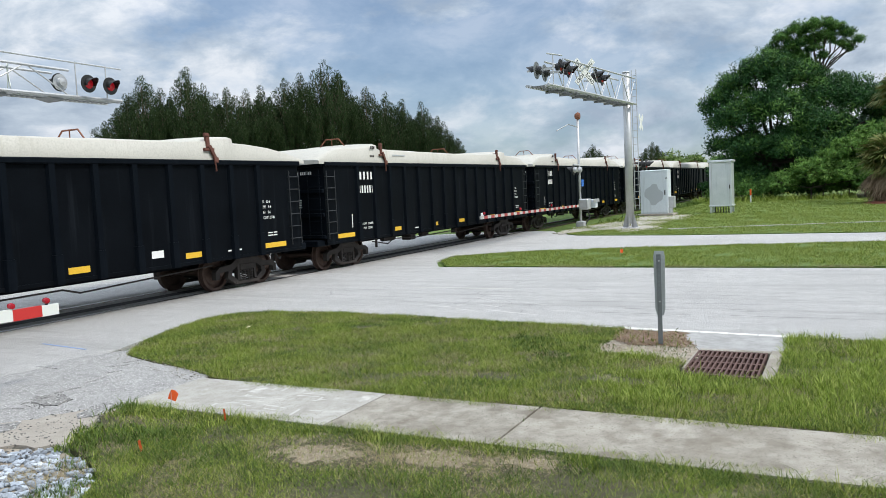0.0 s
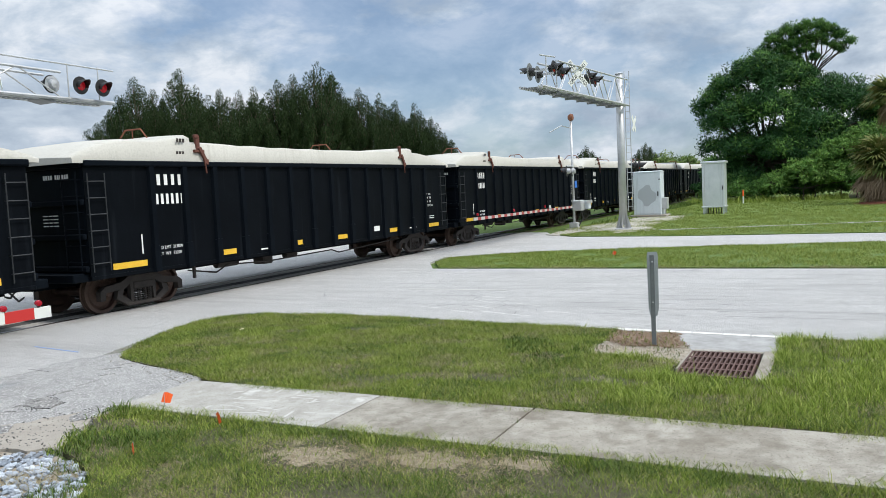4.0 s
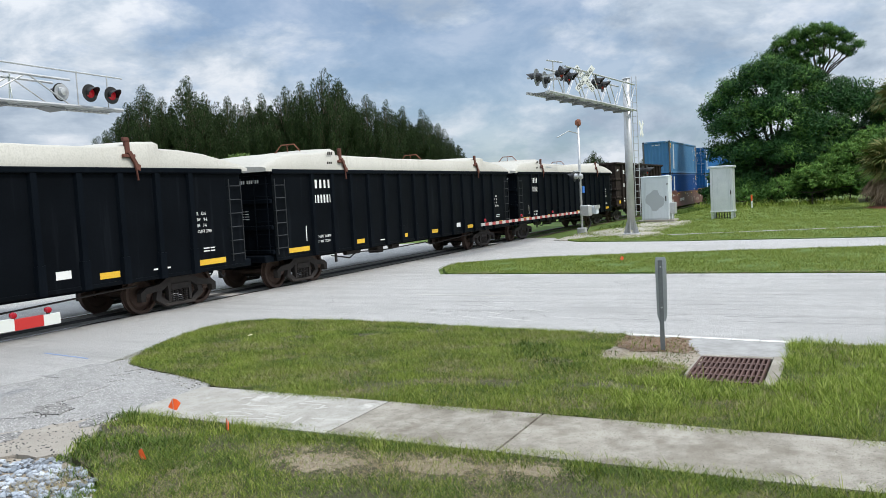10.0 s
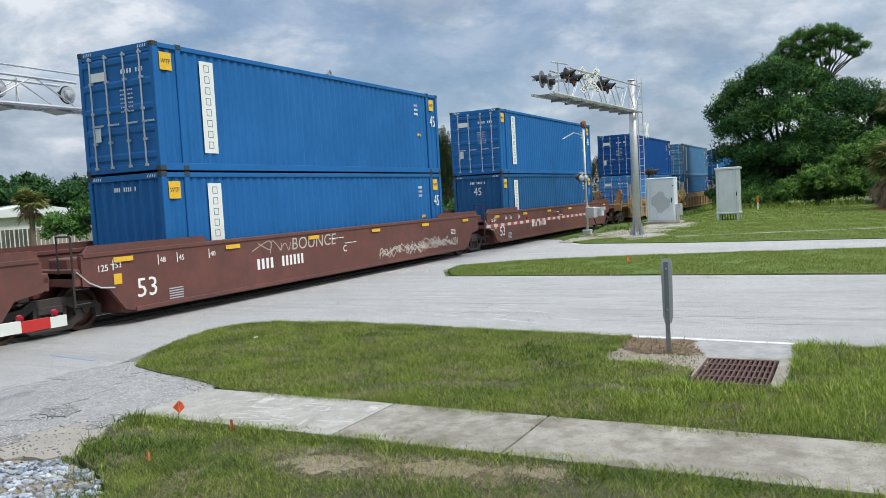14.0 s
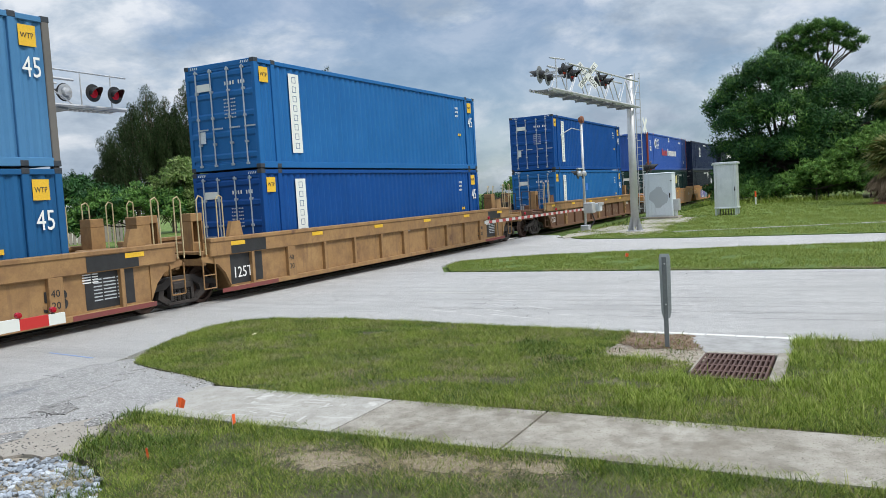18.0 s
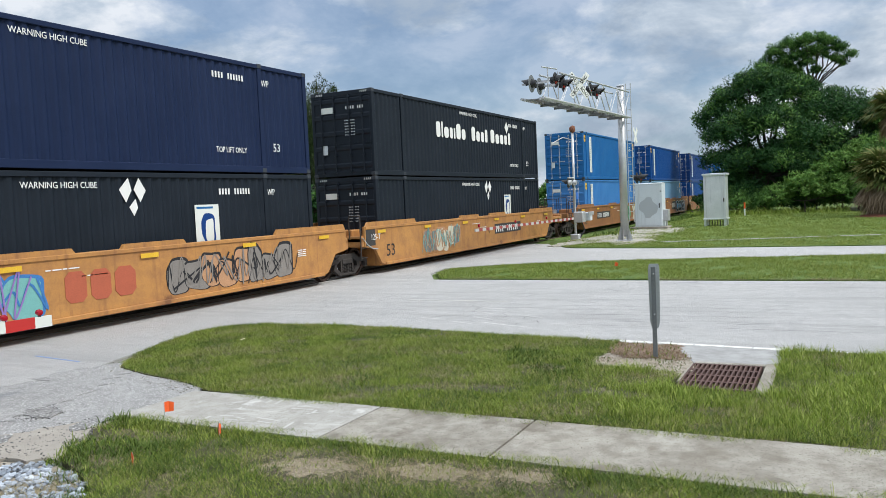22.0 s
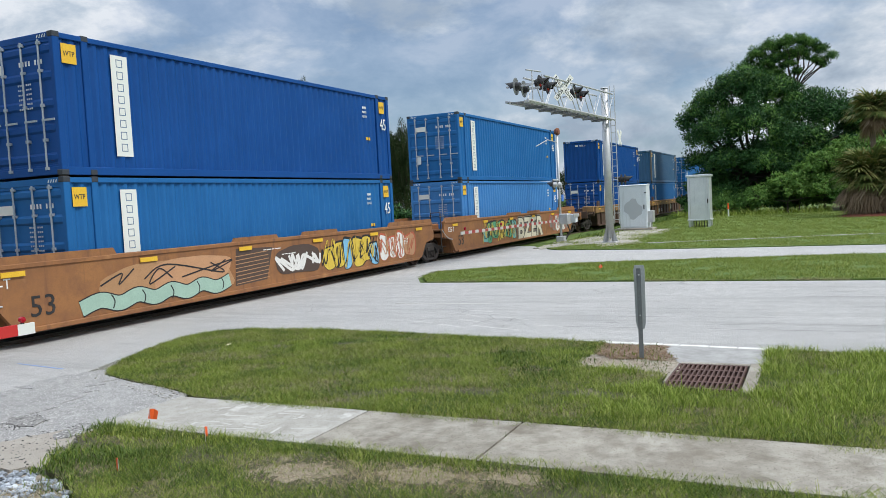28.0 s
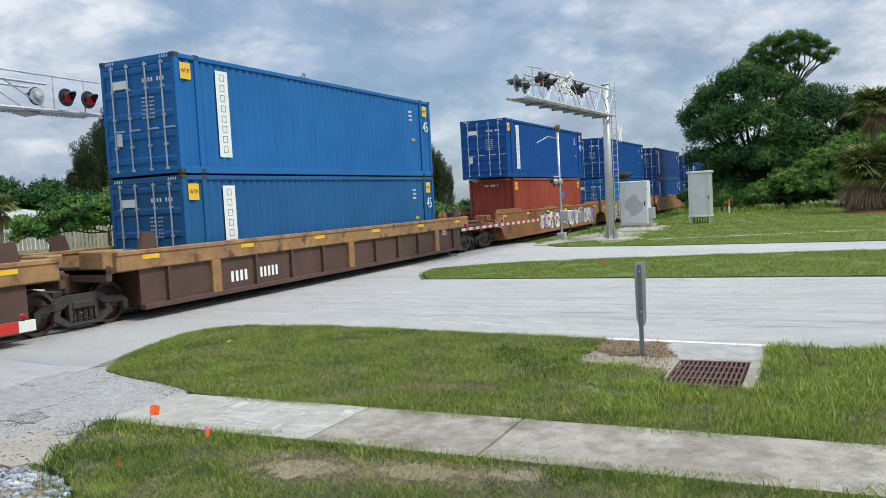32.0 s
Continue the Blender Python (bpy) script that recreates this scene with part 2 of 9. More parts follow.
M = {
    "lawn_soil": surf("lawn_soil", (0.060, 0.066, 0.024), (0.115, 0.105, 0.05), 2.2, 0.95, 0.8, 60, spots=(0.28, 0.235, 0.16), spot_scale=1.3, spot_at=0.6, mid=(0.045, 0.036, 0.022), mid_scale=16.0, bump_dist=0.03),
    "far_grass": surf("far_grass", (0.125, 0.205, 0.032), (0.18, 0.262, 0.05), 0.5, 0.95, 1.0, 30, spots=(0.19, 0.205, 0.08), spot_scale=0.35, spot_at=0.62, bump_dist=0.06, grit=(0.088, 0.152, 0.026), grit_scale=11.0, grit_at=0.5, chip=(0.20, 0.27, 0.065), mid=(0.07, 0.125, 0.022), mid_scale=5.0),
    "asphalt": surf("asphalt", (0.445, 0.438, 0.427), (0.55, 0.542, 0.528), 0.5, 0.92, 1.0, 100, spots=(0.40, 0.393, 0.383), spot_scale=0.35, spot_at=0.56, bump_dist=0.02, mid=(0.385, 0.378, 0.368), mid_scale=4.0, grit=(0.20, 0.196, 0.19), grit_scale=62.0, grit_at=0.575, chip=(0.74, 0.73, 0.71), lane=(0.36, 0.353, 0.343)),
    "old_asphalt": surf("old_asphalt", (0.31, 0.305, 0.297), (0.40, 0.393, 0.382), 1.0, 0.92, 0.8, 90, mid=(0.23, 0.226, 0.22), mid_scale=5.0, grit=(0.13, 0.128, 0.124), grit_scale=60.0, grit_at=0.57, chip=(0.66, 0.65, 0.63), spots=(0.12, 0.117, 0.112), spot_scale=1.3, spot_at=0.66, bump_dist=0.014),
    "dark_crumble": surf("dark_crumble", (0.15, 0.146, 0.14), (0.33, 0.323, 0.31), 7.0, 0.95, 0.5, 50, grit=(0.07, 0.068, 0.065), grit_scale=34.0, grit_at=0.53, chip=(0.55, 0.54, 0.52), bump_dist=0.012),
    "dark_asphalt": surf("dark_asphalt", (0.055, 0.052, 0.05), (0.10, 0.095, 0.09), 2.0, 0.9, 0.7, 80),
    "concrete": surf("concrete", (0.29, 0.262, 0.215), (0.48, 0.452, 0.395), 0.8, 0.88, 0.8, 130, spots=(0.20, 0.175, 0.138), spot_scale=1.4, spot_at=0.56, vary=0.06, mid=(0.20, 0.178, 0.142), mid_scale=2.6, grit=(0.14, 0.122, 0.096), grit_scale=60.0, grit_at=0.61, bump_dist=0.012),
    "slab_pale": surf("slab_pale", (0.36, 0.347, 0.315), (0.45, 0.436, 0.40), 1.2, 0.88, 0.5, 90, mid=(0.28, 0.265, 0.235), mid_scale=3.5, grit=(0.22, 0.207, 0.18), grit_scale=60.0, grit_at=0.6, vary=0.05, spots=(0.50, 0.49, 0.46), spot_scale=2.2, spot_at=0.6),
    "pale_soil": surf("pale_soil", (0.34, 0.30, 0.24), (0.44, 0.40, 0.33), 3.0, 0.95, 1.0, 50, mid=(0.20, 0.15, 0.10), mid_scale=10.0, bump_dist=0.02),
    "crumb": surf("crumb", (0.07, 0.068, 0.065), (0.14, 0.135, 0.13), 5.0, 0.9, 0.6, 40, island=0.4),
    "apron": surf("apron", (0.31, 0.308, 0.30), (0.39, 0.387, 0.377), 1.8, 0.85, 0.25, 110, mid=(0.25, 0.245, 0.235), mid_scale=5.0),
    "drive_concrete": surf("drive_concrete", (0.36, 0.35, 0.33), (0.44, 0.43, 0.41), 1.5, 0.85, 0.25, 110),
    "sand": surf("sand", (0.41, 0.375, 0.325), (0.32, 0.29, 0.25), 2.5, 0.95, 0.9, 60, spots=(0.16, 0.13, 0.11), spot_scale=4.0, spot_at=0.66, bump_dist=0.02),
    "mulch": surf("mulch", (0.19, 0.13, 0.09), (0.32, 0.25, 0.18), 6.0, 0.95, 1.0, 45, spots=(0.36, 0.32, 0.26), spot_scale=1.8, spot_at=0.58, bump_dist=0.03),
    "red_mulch": surf("red_mulch", (0.20, 0.05, 0.03), (0.28, 0.09, 0.05), 4.0, 0.95, 0.9, 30, bump_dist=0.03),
    "rock": surf("rock", (0.20, 0.235, 0.28), (0.42, 0.45, 0.49), 3.0, 0.8, 0.4, 40, island=0.45),
    "ballast": surf("ballast", (0.20, 0.17, 0.15), (0.36, 0.32, 0.28), 5.0, 0.95, 1.0, 25, bump_dist=0.06),
    "tie": surf("tie", (0.10, 0.075, 0.06), (0.17, 0.13, 0.10), 3.0, 0.9, 0.6, 40, vary=0.15),
    "rail": surf("rail", (0.12, 0.08, 0.06), (0.20, 0.14, 0.10), 3.0, 0.55, 0.3, 60, metal=0.5),
    "rail_head": plain("rail_head", (0.45, 0.44, 0.43), 0.25, 1.0),
    "rubber": surf("rubber", (0.035, 0.033, 0.032), (0.07, 0.066, 0.062), 2.0, 0.8, 0.5, 70),
    "white_paint": surf("white_paint", (0.74, 0.73, 0.70), (0.66, 0.65, 0.61), 3.0, 0.7, 0.3, 90, spots=(0.46, 0.45, 0.43), spot_scale=5.0, spot_at=0.6),
    "smear": surf("smear", (0.52, 0.51, 0.48), (0.44, 0.43, 0.40), 6.0, 0.85, 0.2, 60),
    "blue_paint": plain("blue_paint", (0.22, 0.32, 0.55), 0.8),
    "galv": surf("galv", (0.50, 0.51, 0.52), (0.62, 0.63, 0.64), 2.5, 0.45, 0.1, 60, metal=0.55),
    "grating": surf("grating", (0.20, 0.205, 0.21), (0.28, 0.285, 0.29), 2.5, 0.6, 0.2, 60, metal=0.4),
    "post_steel": surf("post_steel", (0.16, 0.175, 0.18), (0.22, 0.235, 0.24), 2.0, 0.55, 0.1, 40, metal=0.3),
    "alu": surf("alu", (0.66, 0.70, 0.72), (0.80, 0.83, 0.85), 1.6, 0.34, 0.1, 40, metal=0.5, streak=(0.50, 0.54, 0.56)),
    "cab_paint": surf("cab_paint", (0.60, 0.655, 0.69), (0.68, 0.73, 0.76), 1.0, 0.55, 0.1, 60, streak=(0.48, 0.52, 0.54)),
    "cab_patch": plain("cab_patch", (0.42, 0.45, 0.47), 0.6),
    "cab_dark": surf("cab_dark", (0.035, 0.033, 0.032), (0.055, 0.052, 0.05), 2.0, 0.8, 0.2, 40),
    "well_red": surf("well_red", (0.22, 0.05, 0.045), (0.16, 0.05, 0.045), 2.0, 0.8, 0.2, 40),
    "black": surf("black", (0.012, 0.012, 0.013), (0.03, 0.03, 0.031), 3.0, 0.5, 0.1, 50),
    "red_lens": plain("red_lens", (0.36, 0.006, 0.018), 0.18),
    "shell": surf("shell", (0.42, 0.395, 0.34), (0.54, 0.515, 0.455), 2.0, 0.95, 0.9, 40, mid=(0.30, 0.275, 0.225), mid_scale=6.0, bump_dist=0.03),
    "panel_concrete": surf("panel_concrete", (0.40, 0.39, 0.37), (0.52, 0.505, 0.48), 1.2, 0.9, 0.4, 80, mid=(0.28, 0.265, 0.25), mid_scale=4.0, vary=0.1),
    "clamp_rust": surf("clamp_rust", (0.085, 0.028, 0.020), (0.15, 0.055, 0.036), 6.0, 0.85, 0.5, 50),
    "rung_grey": surf("rung_grey", (0.010, 0.012, 0.014), (0.022, 0.025, 0.028), 3.0, 0.5, 0.1, 40),
    "lock_steel": surf("lock_steel", (0.30, 0.36, 0.42), (0.42, 0.47, 0.52), 3.0, 0.5, 0.2, 40, metal=0.2),
    "red_lit": plain("red_lit", (0.42, 0.01, 0.02), 0.3, glow=0.25),
    "red_film": plain("red_film", (0.50, 0.025, 0.022), 0.7),
    "arm_red": surf("arm_red", (0.36, 0.05, 0.045), (0.44, 0.07, 0.06), 3.0, 0.6, 0.1, 40),
    "arm_white": surf("arm_white", (0.52, 0.51, 0.48), (0.62, 0.61, 0.58), 3.0, 0.6, 0.1, 40),
    "white_film": plain("white_film", (0.70, 0.72, 0.68), 0.6),
    "rust": surf("rust", (0.16, 0.055, 0.03), (0.26, 0.11, 0.06), 5.0, 0.85, 0.5, 50),
    "orange": plain("orange", (0.85, 0.12, 0.02), 0.6),
    "marker": surf("marker", (0.40, 0.43, 0.44), (0.48, 0.51, 0.52), 2.0, 0.5, 0.1, 40, metal=0.3),
    "grate": surf("grate", (0.07, 0.038, 0.032), (0.12, 0.064, 0.052), 4.0, 0.8, 0.5, 60),
    "pit": plain("pit", (0.01, 0.01, 0.01), 0.9),
    "yellow": surf("yellow", (0.72, 0.42, 0.02), (0.80, 0.50, 0.04), 2.0, 0.5, 0.05, 40),
    "sign_blue": plain("sign_blue", (0.10, 0.16, 0.27), 0.6),
    "stencil_grey": plain("stencil_grey", (0.48, 0.51, 0.54), 0.6),
    "casting": surf("casting", (0.022, 0.030, 0.042), (0.045, 0.052, 0.062), 4.0, 0.7, 0.3, 50),
    "g_faded_red": plain("g_faded_red", (0.42, 0.06, 0.05), 0.7),
    "g_faded_yellow": plain("g_faded_yellow", (0.62, 0.56, 0.24), 0.7),
    "rail_tan": surf("rail_tan", (0.42, 0.34, 0.18), (0.52, 0.44, 0.26), 4.0, 0.6, 0.1, 40),
    "lettering": plain("lettering", (0.78, 0.78, 0.76), 0.6),
    "blue_sign": plain("blue_sign", (0.03, 0.16, 0.55), 0.5),
}
M["gond"] = surf("gond", (0.0035, 0.005, 0.0075), (0.006, 0.0085, 0.012), 0.8, 0.42, 0.04, 40, streak=(0.009, 0.012, 0.016), spec=0.025)
M["gond_panel"] = surf("gond_panel", (0.003, 0.004, 0.0055), (0.005, 0.0066, 0.009), 0.7, 0.42, 0.04, 40, streak=(0.011, 0.0135, 0.017), spec=0.03)
M["gond_brown"] = surf("gond_brown", (0.020, 0.015, 0.013), (0.036, 0.027, 0.023), 0.9, 0.8, 0.15, 40, streak=(0.060, 0.046, 0.038), spots=(0.055, 0.028, 0.018), spot_scale=1.2, spot_at=0.64, spec=0.12)
M["tarp"] = surf("tarp", (0.46, 0.447, 0.40), (0.54, 0.526, 0.475), 0.45, 0.75, 0.03, 30, streak=(0.37, 0.348, 0.30))
M["truck"] = surf("truck", (0.026, 0.022, 0.020), (0.055, 0.046, 0.041), 3.0, 0.85, 0.4, 40)
M["wheel"] = surf("wheel", (0.075, 0.045, 0.035), (0.13, 0.085, 0.065), 4.0, 0.7, 0.3, 40, metal=0.3)


def boxpaint(name, c, fade, rust=True):
    c, fade = tuple(p * q for p, q in zip(c, (0.88, 0.92, 0.95))), tuple(p * q for p, q in zip(fade, (0.88, 0.92, 0.95)))
    return surf(name, c, fade, 0.7, 0.5, 0.02, 160, spec=0.16, streak=tuple(0.8 * q for q in fade),
                spots=(0.12, 0.05, 0.03) if rust else None, spot_scale=1.7, spot_at=0.72)


PAINT = {
    "pale_blue": boxpaint("pale_blue", (0.070, 0.205, 0.39), (0.098, 0.25, 0.44)),
    "sky_blue": boxpaint("sky_blue", (0.055, 0.21, 0.50), (0.075, 0.25, 0.55)),
    "mid_blue": boxpaint("mid_blue", (0.016, 0.125, 0.34), (0.024, 0.155, 0.40)),
    "royal_blue": boxpaint("royal_blue", (0.006, 0.064, 0.245), (0.010, 0.082, 0.30)),
    "deep_blue": boxpaint("deep_blue", (0.008, 0.045, 0.19), (0.012, 0.06, 0.24)),
    "teal_blue": boxpaint("teal_blue", (0.018, 0.10, 0.24), (0.026, 0.13, 0.30)),
    "grey_blue": boxpaint("grey_blue", (0.048, 0.125, 0.235), (0.066, 0.15, 0.27)),
    "ice_blue": boxpaint("ice_blue", (0.20, 0.38, 0.56), (0.25, 0.43, 0.61)),
    "violet_blue": boxpaint("violet_blue", (0.040, 0.105, 0.40), (0.060, 0.135, 0.45), False),
    "dark_green": boxpaint("dark_green", (0.022, 0.055, 0.05), (0.032, 0.07, 0.062), False),
    "navy": boxpaint("navy", (0.010, 0.020, 0.058), (0.016, 0.028, 0.074), False),
    "charcoal": boxpaint("charcoal", (0.013, 0.018, 0.026), (0.020, 0.026, 0.036), False),
    "weathered": boxpaint("weathered", (0.15, 0.14, 0.135), (0.22, 0.19, 0.16)),
    "oxide_red": boxpaint("oxide_red", (0.30, 0.055, 0.03), (0.36, 0.08, 0.05)),
}
WELL = {
    "maroon": surf("well_maroon", (0.13, 0.044, 0.034), (0.165, 0.06, 0.046), 0.6, 0.6, 0.08, 40, streak=(0.10, 0.05, 0.042), mid=(0.095, 0.04, 0.032), mid_scale=1.6),
    "tan": surf("well_tan", (0.36, 0.215, 0.088), (0.28, 0.155, 0.06), 0.9, 0.65, 0.1, 40, streak=(0.16, 0.085, 0.045), spots=(0.13, 0.062, 0.034), spot_scale=0.9, spot_at=0.62, mid=(0.21, 0.115, 0.05), mid_scale=2.2),
    "rusty": surf("well_rusty", (0.17, 0.082, 0.042), (0.12, 0.06, 0.038), 0.9, 0.7, 0.12, 40, streak=(0.085, 0.048, 0.036), spots=(0.25, 0.13, 0.055), spot_scale=0.9, spot_at=0.62),
    "orange": surf("well_orange", (0.54, 0.265, 0.075), (0.46, 0.21, 0.058), 0.7, 0.6, 0.08, 40, streak=(0.27, 0.115, 0.045), spots=(0.20, 0.085, 0.035), spot_scale=0.8, spot_at=0.63, mid=(0.34, 0.155, 0.055), mid_scale=1.8),
    "brown": surf("well_brown", (0.33, 0.145, 0.048), (0.26, 0.11, 0.04), 0.7, 0.65, 0.08, 40, streak=(0.15, 0.066, 0.034), mid=(0.20, 0.088, 0.038), mid_scale=1.8, spots=(0.36, 0.17, 0.065), spot_scale=0.9, spot_at=0.63),
    "umber": surf("well_umber", (0.075, 0.040, 0.027), (0.105, 0.058, 0.038), 0.9, 0.7, 0.12, 40, streak=(0.050, 0.032, 0.026), mid=(0.060, 0.034, 0.025), mid_scale=2.0),
    "chord_yellow": surf("well_chord_yellow", (0.27, 0.15, 0.065), (0.18, 0.095, 0.046), 1.1, 0.7, 0.1, 40, spots=(0.10, 0.05, 0.032), spot_scale=1.5, spot_at=0.55, mid=(0.36, 0.21, 0.075), mid_scale=1.6),
}

# ---- mesh helpers ----
class Shape:
    """Collects corners and faces for one mesh."""

    def __init__(self):
        self.v, self.f, self.mi = [], [], []

    def add(self, verts, faces, mi=0):
        o = len(self.v)
        self.v += [tuple(q) for q in verts]
        self.f += [tuple(i + o for i in f) for f in faces]
        self.mi += [mi] * len(faces)
        return self

    def box(self, x0, x1, y0, y1, z0, z1, bev=0.0, mi=0):
        if bev <= 0:
            vs = [(x, y, z) for x in (x0, x1) for y in (y0, y1) for z in (z0, z1)]
            return self.add(vs, [(0, 1, 3, 2), (4, 6, 7, 5), (0, 4, 5, 1), (2, 3, 7, 6), (0, 2, 6, 4), (1, 5, 7, 3)], mi)
        c = [(x0 + x1) / 2, (y0 + y1) / 2, (z0 + z1) / 2]
        h = [abs(x1 - x0) / 2, abs(y1 - y0) / 2, abs(z1 - z0) / 2]
        b = min(bev, *[q * 0.49 for q in h])
        vs, idx = [], {}
        for sx in (-1, 1):
            for sy in (-1, 1):
                for sz in (-1, 1):
                    s = (sx, sy, sz)
                    for k in range(3):
                        idx[s, k] = len(vs)
                        vs.append(tuple(c[i] + s[i] * (h[i] if i == k else h[i] - b) for i in range(3)))
        fs = []
        for k in range(3):
            i, j = [q for q in range(3) if q != k]
            for s in (-1, 1):
                ring = []
                for a, d in ((-1, -1), (1, -1), (1, 1), (-1, 1)):
                    t = [0, 0, 0]
                    t[k], t[i], t[j] = s, a, d
                    ring.append(idx[tuple(t), k])
                fs.append(ring)
            for a in (-1, 1):
                for d in (-1, 1):
                    t0, t1 = [0, 0, 0], [0, 0, 0]
                    t0[i], t0[j], t0[k] = a, d, -1
                    t1[i], t1[j], t1[k] = a, d, 1
                    t0, t1 = tuple(t0), tuple(t1)
                    fs.append([idx[t0, i], idx[t0, j], idx[t1, j], idx[t1, i]])
        for sx in (-1, 1):
            for sy in (-1, 1):
                for sz in (-1, 1):
                    fs.append([idx[(sx, sy, sz), k] for k in range(3)])
        return self.add(vs, fs, mi)

    def prism(self, prof, axis, lo, hi, mi=0):
        """A profile of (a, b) pairs drawn out along an axis (0 x, 1 y, 2 z); a, b are the other two axes in order."""
        n = len(prof)
        vs = []
        for w in (lo, hi):
            for a, b in prof:
                q = [a, b]
                q.insert(axis, w)
                vs.append(q)
        fs = [(i, (i + 1) % n, n + (i + 1) % n, n + i) for i in range(n)]
        return self.add(vs, fs + [tuple(range(n))[::-1], tuple(range(n, 2 * n))], mi)

    def tube(self, p0, p1, r0, r1=None, n=8, caps=True, mi=0):
        p0, p1 = Vector(p0), Vector(p1)
        r1 = r0 if r1 is None else r1
        d = (p1 - p0).normalized()
        u = d.orthogonal().normalized()
        w = d.cross(u)
        vs = []
        for p, r in ((p0, r0), (p1, r1)):
            for i in range(n):
                a = 2 * math.pi * i / n
                vs.append(p + r * (math.cos(a) * u + math.sin(a) * w))
        fs = [(i, (i + 1) % n, n + (i + 1) % n, n + i) for i in range(n)]
        if caps:
            fs += [tuple(range(n))[::-1], tuple(range(n, 2 * n))]
        return self.add(vs, fs, mi)

    def pipe(self, pts, r, n=6, mi=0):
        for a, b in zip(pts, pts[1:]):
            self.tube(a, b, r, r, n, True, mi)
        return self

    def lathe(self, prof, axis=1, n=20, c=(0, 0, 0), mi=0):
        """Turns (radius, along) pairs about an axis through c."""
        vs, m = [], len(prof)
        for i in range(n):
            a = 2 * math.pi * i / n
            for r, t in prof:
                q = [r * math.cos(a), r * math.sin(a)]
                q.insert(axis, t)
                vs.append([q[k] + c[k] for k in range(3)])
        fs = []
        for i in range(n):
            j = (i + 1) % n
            for k in range(m - 1):
                fs.append((i * m + k, j * m + k, j * m + k + 1, i * m + k + 1))
        return self.add(vs, fs, mi)

    def mesh(self, name, *mats):
        me = bpy.data.meshes.new(name)
        me.from_pydata(self.v, [], self.f)
        for m in mats:
            me.materials.append(m)
        if len(mats) > 1:
            me.polygons.foreach_set("material_index", self.mi)
        me.update()
        return me


def smooth(me, on=True):
    me.polygons.foreach_set("use_smooth", [on] * len(me.polygons))
    return me


LOOSE = {"code_bars", "spring_nest", "cover_number", "cover_mark", "stencil", "end_stencil", "end_number", "sign_print", "hazard_stripe", "mark_letters", "mark_numbers", "tag_print", "scuff", "chalk_mark", "crack", "weight_lettering"}  # too small to pick apart


def part(name, shape, material, parent, label="", at=None, group=""):
    """One mesh object under a thing or under a part."""
    me = shape.mesh(name, material) if isinstance(shape, Shape) else shape
    ob = new(name, me)
    if parent:
        ob.parent = parent
    if at is not None:
        ob.matrix_basis = at if isinstance(at, Matrix) else Matrix.Translation(at)
    return tagged(ob, label, group=group, kind="stuff" if name in LOOSE else "")


def thing(name, label, category, m=None, group="", kind=""):
    ob = new(name)
    ob.empty_display_size = 0.1
    if m is not None:
        ob.matrix_basis = m
    return tagged(ob, label, category, group, kind)


def solid(name, shape, material, label, category="", kind="", group="", at=None):
    ob = part(name, shape, material, None, "", at)
    return tagged(ob, label, category, group, kind)


SHAPES = {}


def shared(key, make, material):
    """One mesh for all alike parts."""
    k = (key, material.name)
    if k not in SHAPES:
        sh = make()
        SHAPES[k] = sh.mesh(key, material) if isinstance(sh, Shape) else sh
    return SHAPES[k]


def words(text, size, material, squeeze=1.0):
    """Flat lettering in the x-z plane that faces -y, left bottom corner at the origin."""
    k = ("words", text, size, material.name, squeeze)
    if k not in SHAPES:
        cu = bpy.data.curves.new("lettering", "FONT")
        cu.body, cu.size, cu.extrude, cu.resolution_u = text, size, 0.003, 2
        ob = bpy.data.objects.new("lettering", cu)
        scene.collection.objects.link(ob)
        dg = bpy.context.evaluated_depsgraph_get()
        me = bpy.data.meshes.new_from_object(ob.evaluated_get(dg))
        bpy.data.objects.remove(ob)
        me.transform(Matrix.Rotation(radians(90), 4, "X") @ Matrix.Diagonal((squeeze, 1, 1, 1)))
        me.materials.clear()
        me.materials.append(material)
        me.name = "lettering"
        SHAPES[k] = me
    return SHAPES[k]


def block_name(parent, name, widths, heights, gap, material, label, at):
    """A name as a row of plain upright blocks, each a part of its own, left bottom at the given place."""
    x = 0.0
    for w, h in zip(widths, heights):
        if w > 0:
            c = 0.22 * min(w, h)
            part(name, Shape().prism([(x + c, 0), (x + w - c, 0), (x + w, c), (x + w, h - c), (x + w - c, h), (x + c, h), (x, h - c), (x, c)], 1, -0.005, 0.0), material, parent, label, at=at)
        x += abs(w) + gap


def bars(widths, height, gap, rows=1, row_gap=0.0):
    """Plain bars that stand for writing, in the x-z plane, facing -y."""
    s = Shape()
    for r in range(rows):
        x = 0.0
        z = -r * (height + row_gap)
        for w in widths:
            if w > 0:
                s.box(x, x + w, -0.004, 0.0, z, z + height)
            x += abs(w) + gap
    return s

# ---- ground, roads and track: rails run along x, the roads cross them along y ----
def slab(name, ring, top, thick, material, label, kind="structure", category=""):
    return solid(name, Shape().prism(ring, 2, top - thick, top), material, label, category, kind)


def ragged(ring, step, amp, seed):
    """The ring with more corners and an uneven edge."""
    rnd = random.Random(seed)
    out = []
    for (x0, y0), (x1, y1) in zip(ring, ring[1:] + ring[:1]):
        d = math.hypot(x1 - x0, y1 - y0)
        n = max(1, int(d / step))
        for k in range(n):
            u = k / n
            j = rnd.gauss(0, amp) if k else 0
            out.append((x0 + u * (x1 - x0) - (y1 - y0) / d * j, y0 + u * (y1 - y0) + (x1 - x0) / d * j))
    return out


